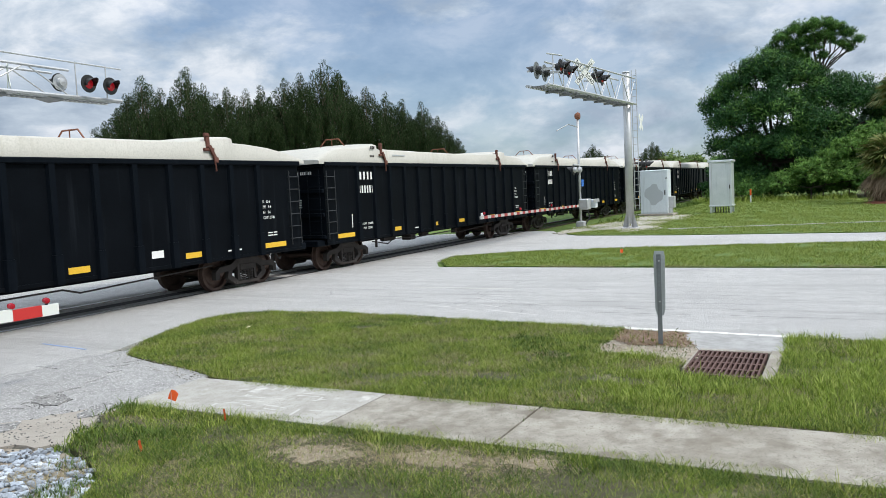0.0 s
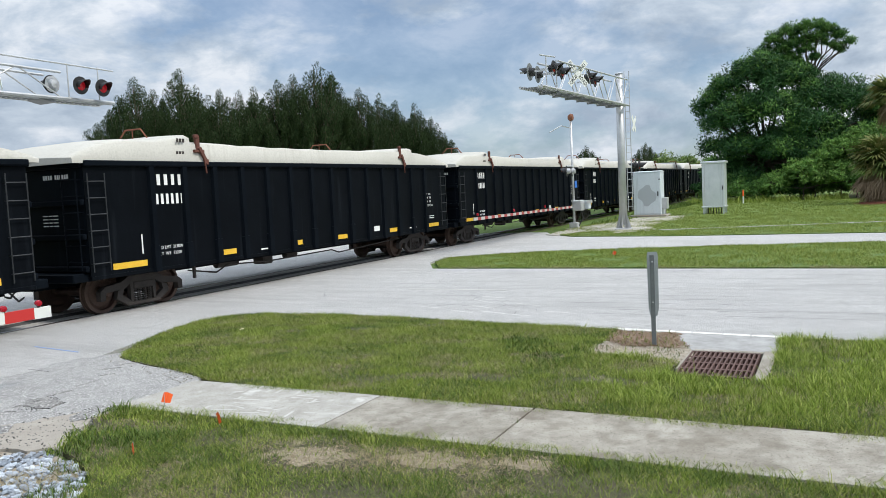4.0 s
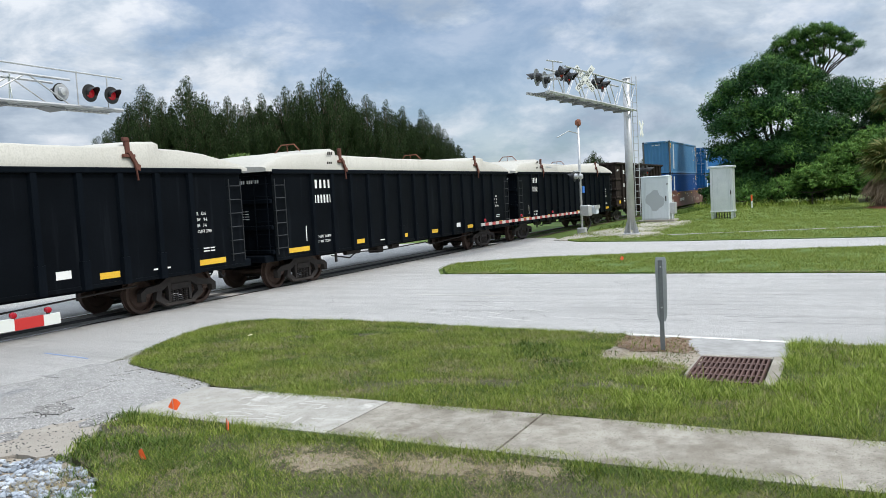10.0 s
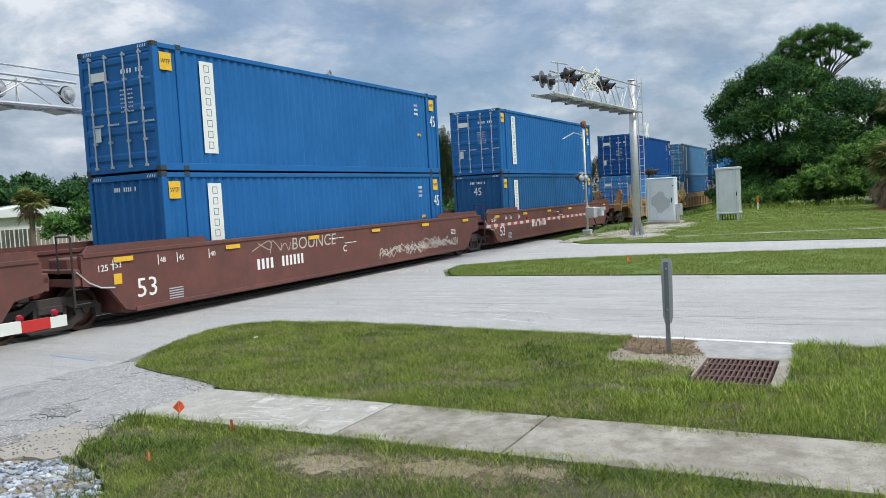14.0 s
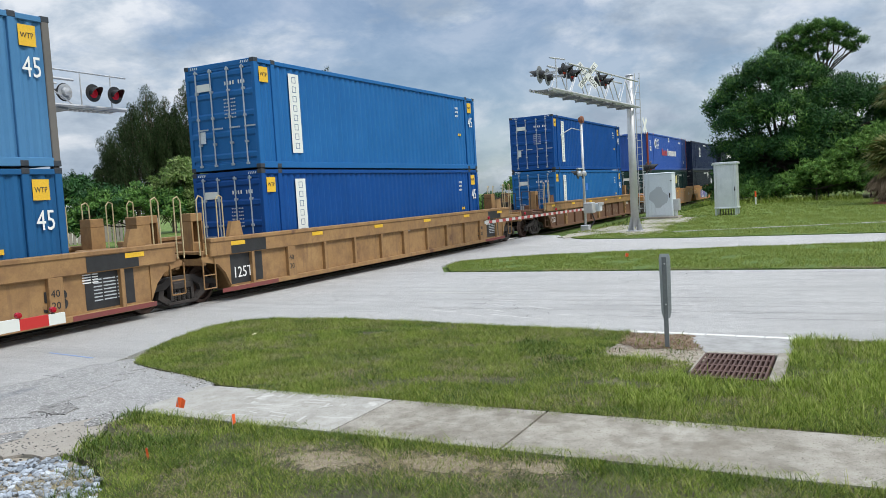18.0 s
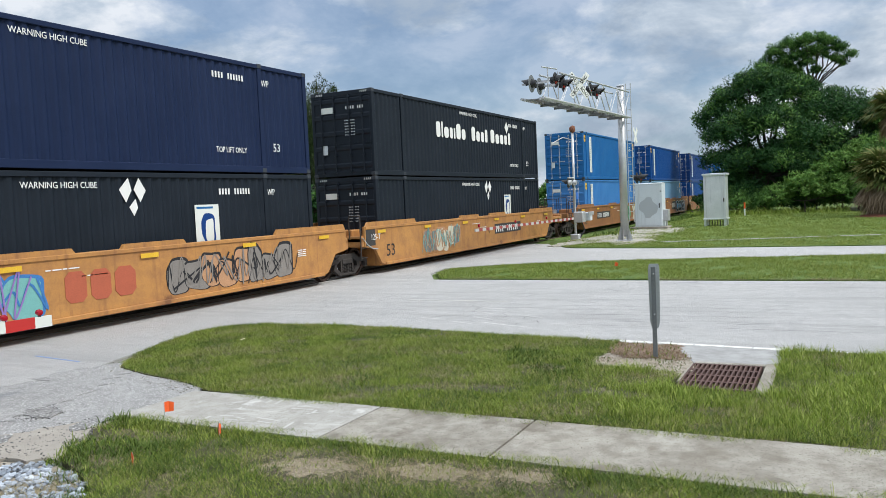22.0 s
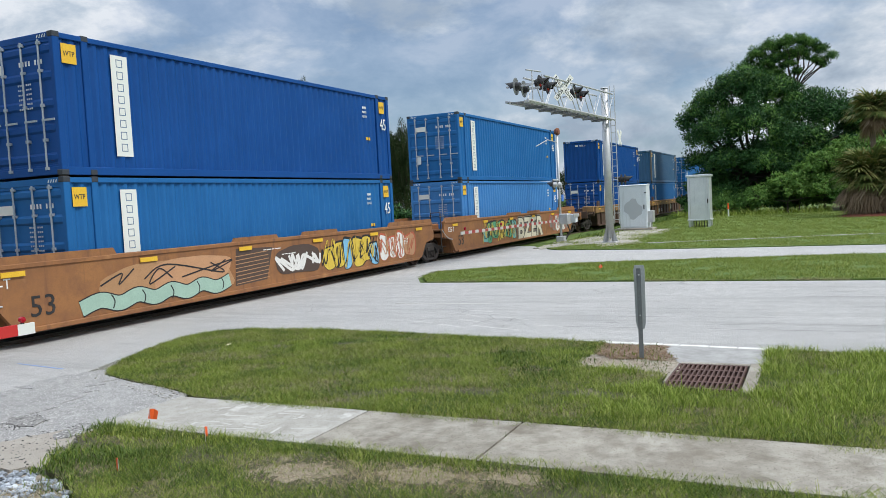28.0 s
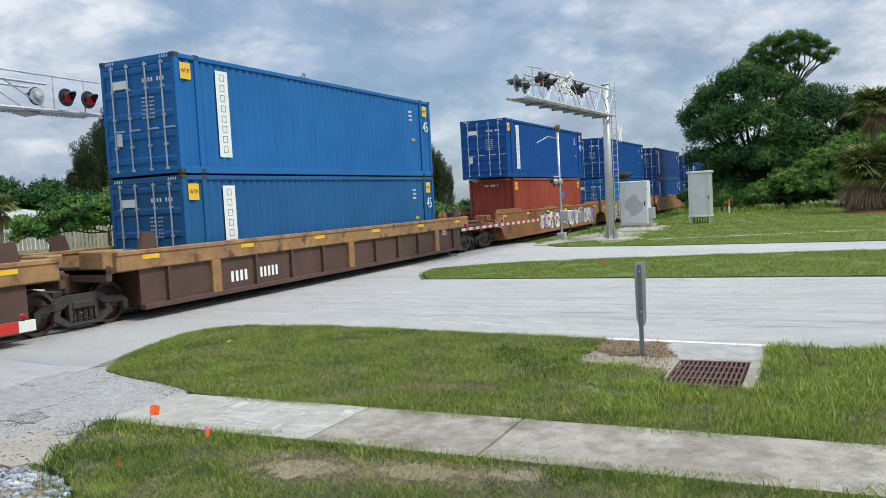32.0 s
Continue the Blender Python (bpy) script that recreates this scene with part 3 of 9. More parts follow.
solid("ground", Shape().box(-600, 900, -700, 800, -0.5, -0.06), M["far_grass"], "flat grassy ground reaching to the horizon", "ground", "structure")
# carriageways and the paved crossing, as butted slabs
road = thing("road", "pale worn asphalt road surface at the rail crossing", "road", kind="structure")
ROADS = [
    [(-1.55, -70.0), (7.45, -70.0), (7.45, -4.3), (9.2, -3.3), (11.0, -2.9), (12.5, -4.6), (14.0, -9.9), (15.0, -16.0), (16.0, -70.0), (19.1, -70.0), (19.15, -16.0), (19.3, -8.8), (20.1, -4.6), (21.7, -3.2), (23.5, -2.4), (24.0, -0.84),
     (-26.0, -0.84), (-26.0, -6.0), (-8.3, -6.0), (-8.0, -5.0), (-7.0, -4.4), (-5.2, -4.9), (-3.4, -4.3), (-1.9, -3.92), (-1.0, -4.1), (-0.66, -5.4), (-0.66, -6.7), (-0.8, -8.6), (-0.95, -9.6), (-1.55, -12.0)],
]
part("asphalt", Shape().prism(ROADS[0], 2, -0.2, 0.0), M["asphalt"], road)
part("asphalt", Shape().prism([(-26, 0.84), (24, 0.84), (22, 4.5), (19.2, 8), (19.2, 70), (-1, 70), (-1, 8), (-3, 4.5), (-26, 4.5)], 2, -0.2, 0.0), M["asphalt"], road)
part("asphalt", Shape().prism([(-7.0, -4.4), (-8.0, -5.0), (-8.3, -6.0), (-26, -6.0), (-26, -7.2), (-8.6, -7.3), (-7.5, -7.75), (-7.1, -7.66), (-5.74, -7.62), (-5.0, -7.2), (-4.6, -6.3), (-4.2, -5.25), (-4.9, -4.82)], 2, -0.2, -0.004), M["old_asphalt"], road, "cracked grey old asphalt")
part("asphalt", Shape().prism(ragged([(-5.2, -4.6), (-6.4, -4.9), (-7.4, -5.3), (-9.0, -5.6), (-26, -5.7), (-26, -6.4), (-8.6, -6.4), (-6.2, -6.2), (-4.9, -5.6), (-4.5, -5.0)], 0.12, 0.10, 19), 2, -0.1, 0.004), M["old_asphalt"], road, "cracked grey old asphalt")
# cracks and seams along the lane
rnd = random.Random(4)
for y0, y1, x in ((-30, -6.5, 0.9), (-30, -7.5, 2.1), (-30, -9.0, 3.6), (-26, -8.5, 5.4)):
    s = Shape()
    y, xx = y0, x
    while y < y1:
        ny, nx = y + rnd.uniform(0.3, 0.8), x + rnd.gauss(0, 0.05)
        s.add([(xx, y, 0.003), (xx + rnd.uniform(0.012, 0.03), y, 0.003), (nx + 0.02, ny, 0.003), (nx, ny, 0.003)], [(0, 1, 2, 3)])
        y, xx = ny, nx
    part("crack", s, M["old_asphalt"], road, "dark crack in the asphalt")
edge = Shape()
rnd = random.Random(9)
y = -15.2
while y < -9.6:
    d = rnd.uniform(0.18, 0.5)
    x, w = -0.93 + (y + 9.6) * 0.088, rnd.uniform(-0.012, 0.012)
    edge.add([(x - 0.06 + w, y, 0.004), (x + 0.06 + w, y, 0.004), (x + 0.06 + w + 0.088 * d, y + d, 0.004), (x - 0.06 + w + 0.088 * d, y + d, 0.004)], [(0, 1, 2, 3)])
    y += d + rnd.uniform(0.01, 0.03)
rnd = random.Random(41)
for x, gap in ((0.25, 0.3), (0.75, 0.5), (1.5, 0.35), (2.6, 0.4), (3.1, 0.6), (4.5, 0.3), (6.2, 0.4), (6.9, 0.5)):
    s = Shape()
    y, xx = -32.0, x
    while y < -5.2:
        ny, nx = y + rnd.uniform(0.25, 0.9), x + rnd.gauss(0, 0.035)
        w = rnd.uniform(0.006, 0.016)
        if rnd.random() > gap:
            s.add([(xx, y, 0.0032), (xx + w, y, 0.0032), (nx + w, ny, 0.0032), (nx, ny, 0.0032)], [(0, 1, 2, 3)])
        y, xx = ny, nx
    part("crack", s, M["crumb"], road, "thin dark seam in the asphalt")
s = Shape()
for k in range(14):
    x0, y0 = rnd.uniform(-1.0, 6.5), rnd.uniform(-14, -3)
    for j in range(7):
        nx, ny = x0 + rnd.uniform(0.05, 0.35), y0 + rnd.gauss(0, 0.2)
        s.add([(x0, y0, 0.0034), (x0, y0 + 0.012, 0.0034), (nx, ny + 0.012, 0.0034), (nx, ny, 0.0034)], [(0, 1, 2, 3)])
        x0, y0 = nx, ny
part("crack", s, M["crumb"], road, "thin dark seam in the asphalt")
part("edge_line", edge, M["white_paint"], road, "worn white painted edge line")
part("stop_line", Shape().box(3.0, 3.12, -8.4, -5.9, 0.0, 0.004), M["smear"], road, "worn white painted line")
part("survey_mark", Shape().prism([(-4.52, -2.85), (-4.56, -2.85), (-4.73, -4.13), (-4.69, -4.13)], 2, 0.0, 0.004), M["blue_paint"], road, "blue sprayed survey line")
s = Shape()
for k in range(9):
    a = rnd.uniform(0, 1)
    x0, y0 = 1.0 + rnd.uniform(-1.2, 1.2), -9.5 + rnd.uniform(-1.5, 1.5)
    s.add([(x0, y0, 0.003), (x0 + 0.03, y0, 0.003), (x0 + 0.03 + 0.5 * a, y0 + 0.6, 0.003), (x0 + 0.5 * a, y0 + 0.6, 0.003)], [(0, 1, 2, 3)])
part("scuff", s, M["white_paint"], road, "faint white scuffs")

# track
track = thing("rail_track", "single railway track with steel rails set in the crossing", "track", kind="structure")
for sg in (-1, 1):
    y = sg * 0.753
    part("rail", Shape().box(-150, 400, y - 0.035, y + 0.035, -0.16, -0.004).box(-150, 400, y - 0.07, y + 0.07, -0.18, -0.15), M["rail"], track)
    part("rail_head", Shape().box(-150, 400, y - 0.034, y + 0.034, -0.004, 0.004), M["rail_head"], track, "polished steel rail head")
    part("flange_strip", Shape().box(-26, 24, sg * 0.787 if sg > 0 else -0.838, 0.838 if sg > 0 else -0.787, -0.2, -0.02), M["rubber"], track, "dark rubber strip beside the rail")
for k in range(20):
    # Middle panel: oil grime, darkened further to carry the shade under the train.
    for y0, y1, mt, lab in ((-0.66, -0.22, "panel_concrete", "pale concrete crossing panel beside the rail"), (-0.20, 0.20, "dark_asphalt", "dark oily crossing panel between the rails, train shade in its colour"), (0.22, 0.66, "panel_concrete", "pale concrete crossing panel beside the rail")):
        part("crossing_panel", shared("crossing_panel%.2f" % y0, lambda: Shape().box(0, 2.46, y0, y1, -0.2, -0.006, 0.012), M[mt]), None, track, lab, at=(-26 + 2.5 * k, 0, 0))
solid("ballast_bed", Shape().prism([(-2.6, -0.3), (-1.55, -0.14), (1.55, -0.14), (2.6, -0.3)], 0, 24.0, 400).prism([(-2.6, -0.3), (-1.55, -0.14), (1.55, -0.14), (2.6, -0.3)], 0, -150, -26), M["ballast"], "grey-brown ballast stones under the track", "ballast", "stuff")
for k in range(70):
    part("tie", shared("tie", lambda: Shape().box(-0.12, 0.12, -1.3, 1.3, -0.3, -0.12, 0.015), M["tie"]), None, track, at=(24.4 + 0.55 * k, 0, 0))

# footpath slabs
path = thing("footpath", "weathered pale concrete footpath slabs with open joints", "footpath", kind="structure")
SLABS = [(-7.62, -10.385), (-10.405, -12.21), (-12.235, -16.1), (-16.13, -20), (-20.03, -24)]
for a, b in SLABS:
    sh = Shape().prism(ragged([(-5.78, b), (-5.78, a), (-7.02, a), (-7.02, b)], 0.5, 0.006, int(a * 7)), 2, -0.12, 0.022)
    part("slab", sh, M["slab_pale" if a > -8 else "concrete"], path)
s = Shape()
rnd = random.Random(77)
for k in range(26):
    y0, x0 = -8.7 - rnd.uniform(0, 1.35), -5.95 - rnd.uniform(0, 0.9)
    dx, dy, w = (rnd.uniform(-0.05, 0.12), -rnd.uniform(0.1, 0.35), 0.012) if k % 3 else (rnd.uniform(0.08, 0.25), rnd.uniform(-0.04, 0.04), 0.016)
    nx, ny = -dy / math.hypot(dx, dy) * w, dx / math.hypot(dx, dy) * w
    h = 0.0226 + 0.00003 * k
    s.add([(x0 - nx, y0 - ny, h), (x0 + nx, y0 + ny, h), (x0 + dx + nx, y0 + dy + ny, h), (x0 + dx - nx, y0 + dy - ny, h)], [(0, 1, 2, 3)])
part("chalk_mark", s, M["smear"], path, "smeared white paint on the concrete")

for k, ring in enumerate(([(-6.95, -7.3), (-7.08, -7.6), (-7.4, -7.72), (-7.62, -7.6), (-7.5, -7.42), (-7.2, -7.38)], [(-7.9, -7.05), (-8.1, -7.25), (-8.5, -7.2), (-8.6, -6.95), (-8.2, -6.85)], [(-6.95, -6.3), (-7.05, -6.75), (-7.3, -6.85), (-7.32, -6.4), (-7.15, -6.2)])):
    slab("broken_edge", ragged(ring[::-1], 0.09, 0.018, 12 + k), 0.009, 0.2, M["dark_crumble"], "crumbled dark edge of the old asphalt", "structure", "asphalt")
# lawns
ISLAND = [(-4.88, -5.24), (-4.2, -4.75), (-3.4, -4.36), (-2.6, -4.1), (-1.9, -3.99), (-1.4, -4.05), (-1.05, -4.25), (-0.78, -4.8), (-0.72, -5.5), (-0.72, -6.7), (-0.86, -8.6), (-1.0, -9.6), (-1.12, -11.0), (-1.22, -11.98), (-1.75, -12.03), (-2.3, -12.02), (-2.6, -11.98), (-2.9, -12.06), (-3.05, -12.15), (-3.2, -13.1),
          (-3.3, -13.25), (-3.75, -13.2), (-4.05, -13.3), (-4.05, -14.3), (-2.4, -14.32), (-1.6, -14.3), (-1.48, -14.5), (-1.5, -15.4), (-1.5, -24), (-5.74, -24), (-5.74, -15.2), (-5.74, -12.0), (-5.78, -10.3), (-5.8, -8.9), (-5.7, -7.75), (-5.46, -7.24), (-5.22, -6.35)]
FRONT = [(-7.05, -7.72), (-7.08, -24), (-19, -24), (-19, -9.9), (-9.6, -9.9), (-8.85, -9.4), (-8.55, -8.9), (-8.3, -8.3), (-7.7, -8.05), (-7.5, -7.8)]
STRIP = [(7.5, -4.5), (9.2, -3.5), (10.6, -3.3), (11.8, -4.5), (12.8, -6.2), (13.8, -9.9), (14.9, -16.0), (15.9, -70), (7.6, -70), (7.6, -15.7), (7.52, -12.4)]
FAR = [(20.2, -4.7), (21.7, -3.3), (24.0, -2.9), (400, -2.9), (400, -300), (19.2, -300), (19.2, -16.1), (19.35, -8.9)]
BACK = [(-26, 4.6), (-3, 4.6), (-1.1, 8), (-1.1, 70), (-26, 70)]
lawns = {}
for nm, ring, mt, lab in (("lawn", ISLAND, "lawn_soil", "rough green grass island between road and footpath"), ("lawn", FRONT, "lawn_soil", "patchy green grass verge beside the footpath"),
                          ("lawn", STRIP, "far_grass", "mown grass median strip between the carriageways"), ("lawn", FAR, "far_grass", "mown grass verge beyond the road"), ("lawn", BACK, "far_grass", "grass beyond the railway track")):
    slab(nm, ragged(ring, 0.25, 0.02, len(ring)) if ring in (ISLAND, FRONT, STRIP) else ring, 0.012 if mt == "lawn_soil" else 0.03, 0.2, M[mt], lab, "structure", "lawn")
slab("mulch_bed", ragged([(-1.34, -12.0), (-1.40, -12.92), (-1.9, -13.02), (-2.34, -13.22), (-2.5, -13.05), (-2.40, -12.8), (-2.48, -12.45), (-2.26, -12.1), (-1.8, -11.95)], 0.10, 0.04, 5), 0.0225, 0.2, M["mulch"], "brown leaf litter and bark round the marker post", "structure", "litter bed")
slab("bare_soil", ragged([(-2.2, -11.95), (-2.2, -13.3), (-2.42, -13.4), (-2.6, -13.36), (-3.38, -13.26), (-3.3, -12.3), (-2.95, -11.95), (-2.6, -11.85)], 0.10, 0.04, 15), 0.0155, 0.2, M["pale_soil"], "pale dry sandy soil beside the drain", "structure", "bare soil")
slab("drain_apron", [(-1.42, -12.9), (-1.58, -14.5), (-2.5, -14.3), (-2.62, -13.3), (-2.36, -13.2), (-1.9, -13.0)], 0.02, 0.2, M["apron"], "smooth pale concrete apron at the drain", "structure", "apron")
slab("sand_patch", ragged([(-7.15, -7.72), (-7.6, -7.85), (-7.81, -8.0), (-8.3, -8.45), (-8.45, -7.9), (-8.55, -7.5), (-12, -7.4), (-12, -6.9), (-8.2, -6.8), (-7.4, -7.3)], 0.12, 0.05, 6), 0.002, 0.2, M["sand"], "pale sandy bare ground with pebbles", "structure", "sand")
slab("gravel_bed", [(-8.4, -8.37), (-8.6, -8.95), (-9.0, -9.5), (-9.7, -10.0), (-19, -10.0), (-19, -7.3), (-8.55, -7.45)], -0.03, 0.2, M["pale_soil"], "sandy ground under loose stones", "structure", "sand")
slab("gravel_patch", ragged([(20.9, -3.5), (23.5, -2.95), (26.6, -2.9), (30, -3.6), (36.5, -3.9), (37.0, -6.6), (33.0, -7.2), (29.5, -6.6), (26.4, -6.9), (23.0, -7.6), (21.4, -6.2), (23.6, -5.4), (23.0, -4.4)], 0.3, 0.14, 8), 0.036, 0.2, M["shell"], "pale crushed shell round the signal mast", "structure", "gravel")
slab("kerb_path", [(23.2, -7.8), (24.6, -12.9), (25.6, -16.6), (28, -40), (27.7, -40), (25.2, -16.6), (24.2, -12.9), (22.9, -8.0)], 0.045, 0.2, M["drive_concrete"], "narrow pale concrete strip in the grass", "structure", "kerb")


def inside(pts, ring):
    r = np.array(ring)
    x, y = pts[:, 0], pts[:, 1]
    hit = np.zeros(len(pts), bool)
    x0, y0 = r[:, 0], r[:, 1]
    x1, y1 = np.roll(x0, -1), np.roll(y0, -1)
    for a, b, c, d in zip(x0, y0, x1, y1):
        if b == d:
            continue
        hit ^= ((b > y) != (d > y)) & (x < (c - a) * (y - b) / (d - b) + a)
    return hit


def np_mesh(name, verts, faces_per, loops, material):
    """A mesh from arrays; faces_per: corner count of each face."""
    me = bpy.data.meshes.new(name)
    me.vertices.add(len(verts))
    me.vertices.foreach_set("co", np.ascontiguousarray(verts, np.float32).ravel())
    me.loops.add(len(loops))
    me.loops.foreach_set("vertex_index", np.ascontiguousarray(loops, np.int32))
    me.polygons.add(len(faces_per))
    starts = np.concatenate([[0], np.cumsum(faces_per)[:-1]])
    me.polygons.foreach_set("loop_start", np.ascontiguousarray(starts, np.int32))
    me.update(calc_edges=True)
    me.materials.append(material)
    return me


def bare(pts, sc, seed):
    """Smooth 0..1 patchiness."""
    g = np.random.default_rng(seed)
    tot = np.zeros(len(pts))
    for k in range(5):
        a, ph, f = g.uniform(0, 6.28), g.uniform(0, 6.28), sc * (1.0 + 0.7 * k)
        tot += np.sin((pts[:, 0] * math.cos(a) + pts[:, 1] * math.sin(a)) * f + ph) / (1 + 0.4 * k)
    return 0.5 + 0.22 * tot


# worn spots: x, y, half sizes, how bare
WORN = [(-7.72, -10.85, 0.36, 0.6, 0.80), (-7.5, -11.9, 0.30, 0.55, 0.74), (-7.35, -12.7, 0.2, 0.4, 0.6), (-4.66, -11.3, 0.20, 0.36, 0.9), (-4.5, -12.7, 0.17, 0.55, 0.88), (-4.0, -8.5, 0.35, 0.7, 0.5),
        (-3.3, -5.8, 0.3, 0.6, 0.4), (-5.0, -9.6, 0.2, 0.7, 0.45), (-8.05, -8.6, 0.16, 0.25, 0.85), (-8.5, -11.6, 0.3, 0.5, 0.7), (-2.6, -10.2, 0.3, 0.5, 0.35), (-7.65, -8.2, 0.28, 0.3, 0.65), (-8.3, -8.7, 0.28, 0.35, 0.75),
        (24.6, -5.8, 1.5, 1.2, 0.9), (23.0, -3.6, 1.6, 0.6, 0.85), (28.0, -4.8, 2.5, 1.4, 0.6), (34.0, -5.4, 3.0, 1.3, 0.75)]


def worn(p):
    w = np.zeros(len(p))
    for x, y, rx, ry, k in WORN:
        q = ((p[:, 0] - x) / rx) ** 2 + ((p[:, 1] - y) / ry) ** 2
        w = np.maximum(w, k * np.clip(1.6 - q, 0, 1))
    return w


def turf(name, label, ring, box, per_m2, h, width, material, seed, z=0.02, thin=0.0, patch=2.0, clump=0.0, cut=0.62, lean=(0.3, 1.35)):
    """Blades of grass over the part of a lawn inside the box."""
    g = np.random.default_rng(seed)
    x0, x1, y0, y1 = box
    n = int((x1 - x0) * (y1 - y0) * per_m2)
    p = np.column_stack([g.uniform(x0, x1, n), g.uniform(y0, y1, n)])
    p = p[inside(p, ring)]
    pb = bare(p, patch, seed)
    if clump:
        cb = bare(p, clump, seed + 3)
        p, pb = p[cb > 0.5 + 0.16 * g.uniform(-1, 1, len(p))], pb[:0]
        pb = bare(p, patch, seed)
    p = p[(g.uniform(0, 1, len(p)) > thin * (pb > cut)) & (pb < 0.93)]
    if thin >= 0:
        p = p[g.uniform(0, 1, len(p)) > worn(p)]
    p = p + g.normal(0, 0.022, p.shape)
    n = len(p)
    hh = h * g.lognormal(0, 0.35, n) * (0.65 + 0.6 * bare(p, 3.1, seed + 5))
    a = g.uniform(0, 2 * math.pi, n)
    lean = g.uniform(*lean, n) * hh
    b = a + g.uniform(-1.2, 1.2, n) + math.pi / 2
    dx, dy = np.cos(a) * width * 0.5, np.sin(a) * width * 0.5
    lx, ly = np.cos(b) * lean, np.sin(b) * lean
    zz = np.full(n, z)
    if h <= 0.045:
        v = np.empty((n, 3, 3))
        v[:, 0] = np.column_stack([p[:, 0] - dx, p[:, 1] - dy, zz])
        v[:, 1] = np.column_stack([p[:, 0] + dx, p[:, 1] + dy, zz])
        v[:, 2] = np.column_stack([p[:, 0] + lx, p[:, 1] + ly, zz + hh * 0.95])
        me = np_mesh(name, v.reshape(-1, 3), np.full(n, 3), np.arange(3 * n), material)
        return tagged(new(name, me), label, "grass", kind="stuff")
    v = np.empty((n, 5, 3))
    v[:, 0] = np.column_stack([p[:, 0] - dx, p[:, 1] - dy, zz])
    v[:, 1] = np.column_stack([p[:, 0] + dx, p[:, 1] + dy, zz])
    v[:, 2] = np.column_stack([p[:, 0] + dx * 0.8 + lx * 0.35, p[:, 1] + dy * 0.8 + ly * 0.35, zz + hh * 0.6])
    v[:, 3] = np.column_stack([p[:, 0] - dx * 0.8 + lx * 0.35, p[:, 1] - dy * 0.8 + ly * 0.35, zz + hh * 0.6])
    v[:, 4] = np.column_stack([p[:, 0] + lx, p[:, 1] + ly, zz + hh * 0.92])
    o = np.arange(n)[:, None] * 5
    loops = np.concatenate([o + 0, o + 1, o + 2, o + 3, o + 3, o + 2, o + 4], 1).ravel()
    me = np_mesh(name, v.reshape(-1, 3), np.tile([4, 3], n), loops, material)
    return tagged(new(name, me), label, "grass", kind="stuff")


M["blade"] = leafy("blade", (0.080, 0.125, 0.018), (0.190, 0.260, 0.040), (0.39, 0.40, 0.125), 0.5, 0.28)
M["lime_blade"] = leafy("lime_blade", (0.11, 0.17, 0.022), (0.235, 0.325, 0.048), (0.42, 0.46, 0.13), 0.45, 0.32)
M["weed"] = leafy("weed", (0.042, 0.078, 0.014), (0.088, 0.142, 0.026), (0.155, 0.215, 0.046), 0.5, 0.22)
M["dead_leaf"] = leafy("dead_leaf", (0.10, 0.055, 0.036), (0.22, 0.13, 0.08), (0.38, 0.28, 0.20), 0.8, 0.1)
M["straw"] = leafy("straw", (0.16, 0.11, 0.07), (0.34, 0.27, 0.175), (0.52, 0.44, 0.31), 0.8, 0.1)
M["dry_blade"] = leafy("dry_blade", (0.20, 0.17, 0.09), (0.32, 0.27, 0.15), (0.42, 0.36, 0.23), 0.7, 0.2)
NEAR = (-5.85, -0.6, -17.0, -3.9)
VERGE = (-10.2, -6.95, -17.5, -7.6)
turf("grass", "short green blades of grass on the island", ISLAND, NEAR, 3300, 0.040, 0.007, M["blade"], 11, thin=0.45, cut=0.6, z=0.01)
turf("grass", "bright tufts of grass on the island", ISLAND, NEAR, 3000, 0.045, 0.008, M["lime_blade"], 21, thin=0.5, clump=5.0, z=0.01)
turf("grass", "dark tufts of grass and weeds on the island", ISLAND, NEAR, 2600, 0.036, 0.009, M["weed"], 22, clump=4.0, z=0.01, lean=(0.4, 1.8))
turf("grass", "long green blades of grass on the island's edge", ISLAND, (-5.85, -5.3, -17.0, -5.3), 2200, 0.055, 0.007, M["blade"], 12, z=0.01, clump=5.0)
turf("grass", "long tufts of grass round the drain", ISLAND, (-5.4, -1.0, -16.8, -12.4), 2400, 0.085, 0.0075, M["lime_blade"], 24, clump=4.0, z=0.01)
turf("grass", "long tufts of grass at the drain's edge", ISLAND, (-4.5, -3.9, -14.6, -13.0), 600, 0.07, 0.009, M["lime_blade"], 34, z=0.01)
turf("grass", "dry straw-coloured blades among the grass", ISLAND, NEAR, 2600, 0.026, 0.006, M["dry_blade"], 13, thin=-1, clump=3.0, z=0.012, lean=(0.8, 2.6))
turf("grass", "dry straw lying along the path", ISLAND, (-5.9, -5.66, -17.0, -8.0), 1500, 0.014, 0.007, M["dry_blade"], 33, thin=-1, clump=3.0, z=0.015, lean=(1.5, 4.0))
turf("grass", "short patchy blades of grass on the verge", FRONT, VERGE, 3200, 0.034, 0.006, M["blade"], 14, thin=0.55, patch=1.6, cut=0.6, z=0.01)
turf("grass", "green tufts of grass on the verge", FRONT, VERGE, 4600, 0.040, 0.0075, M["weed"], 23, thin=0.6, patch=1.6, clump=5.0, cut=0.6, z=0.01, lean=(0.4, 1.8))
turf("grass", "bright tufts of grass on the verge", FRONT, VERGE, 2600, 0.040, 0.006, M["lime_blade"], 25, thin=0.6, patch=1.6, clump=4.0, cut=0.6, z=0.01)
turf("grass", "dry straw-coloured blades on the verge", FRONT, VERGE, 2600, 0.018, 0.005, M["dry_blade"], 15, thin=-1, patch=1.6, clump=3.0, z=0.012, lean=(1.0, 3.5))
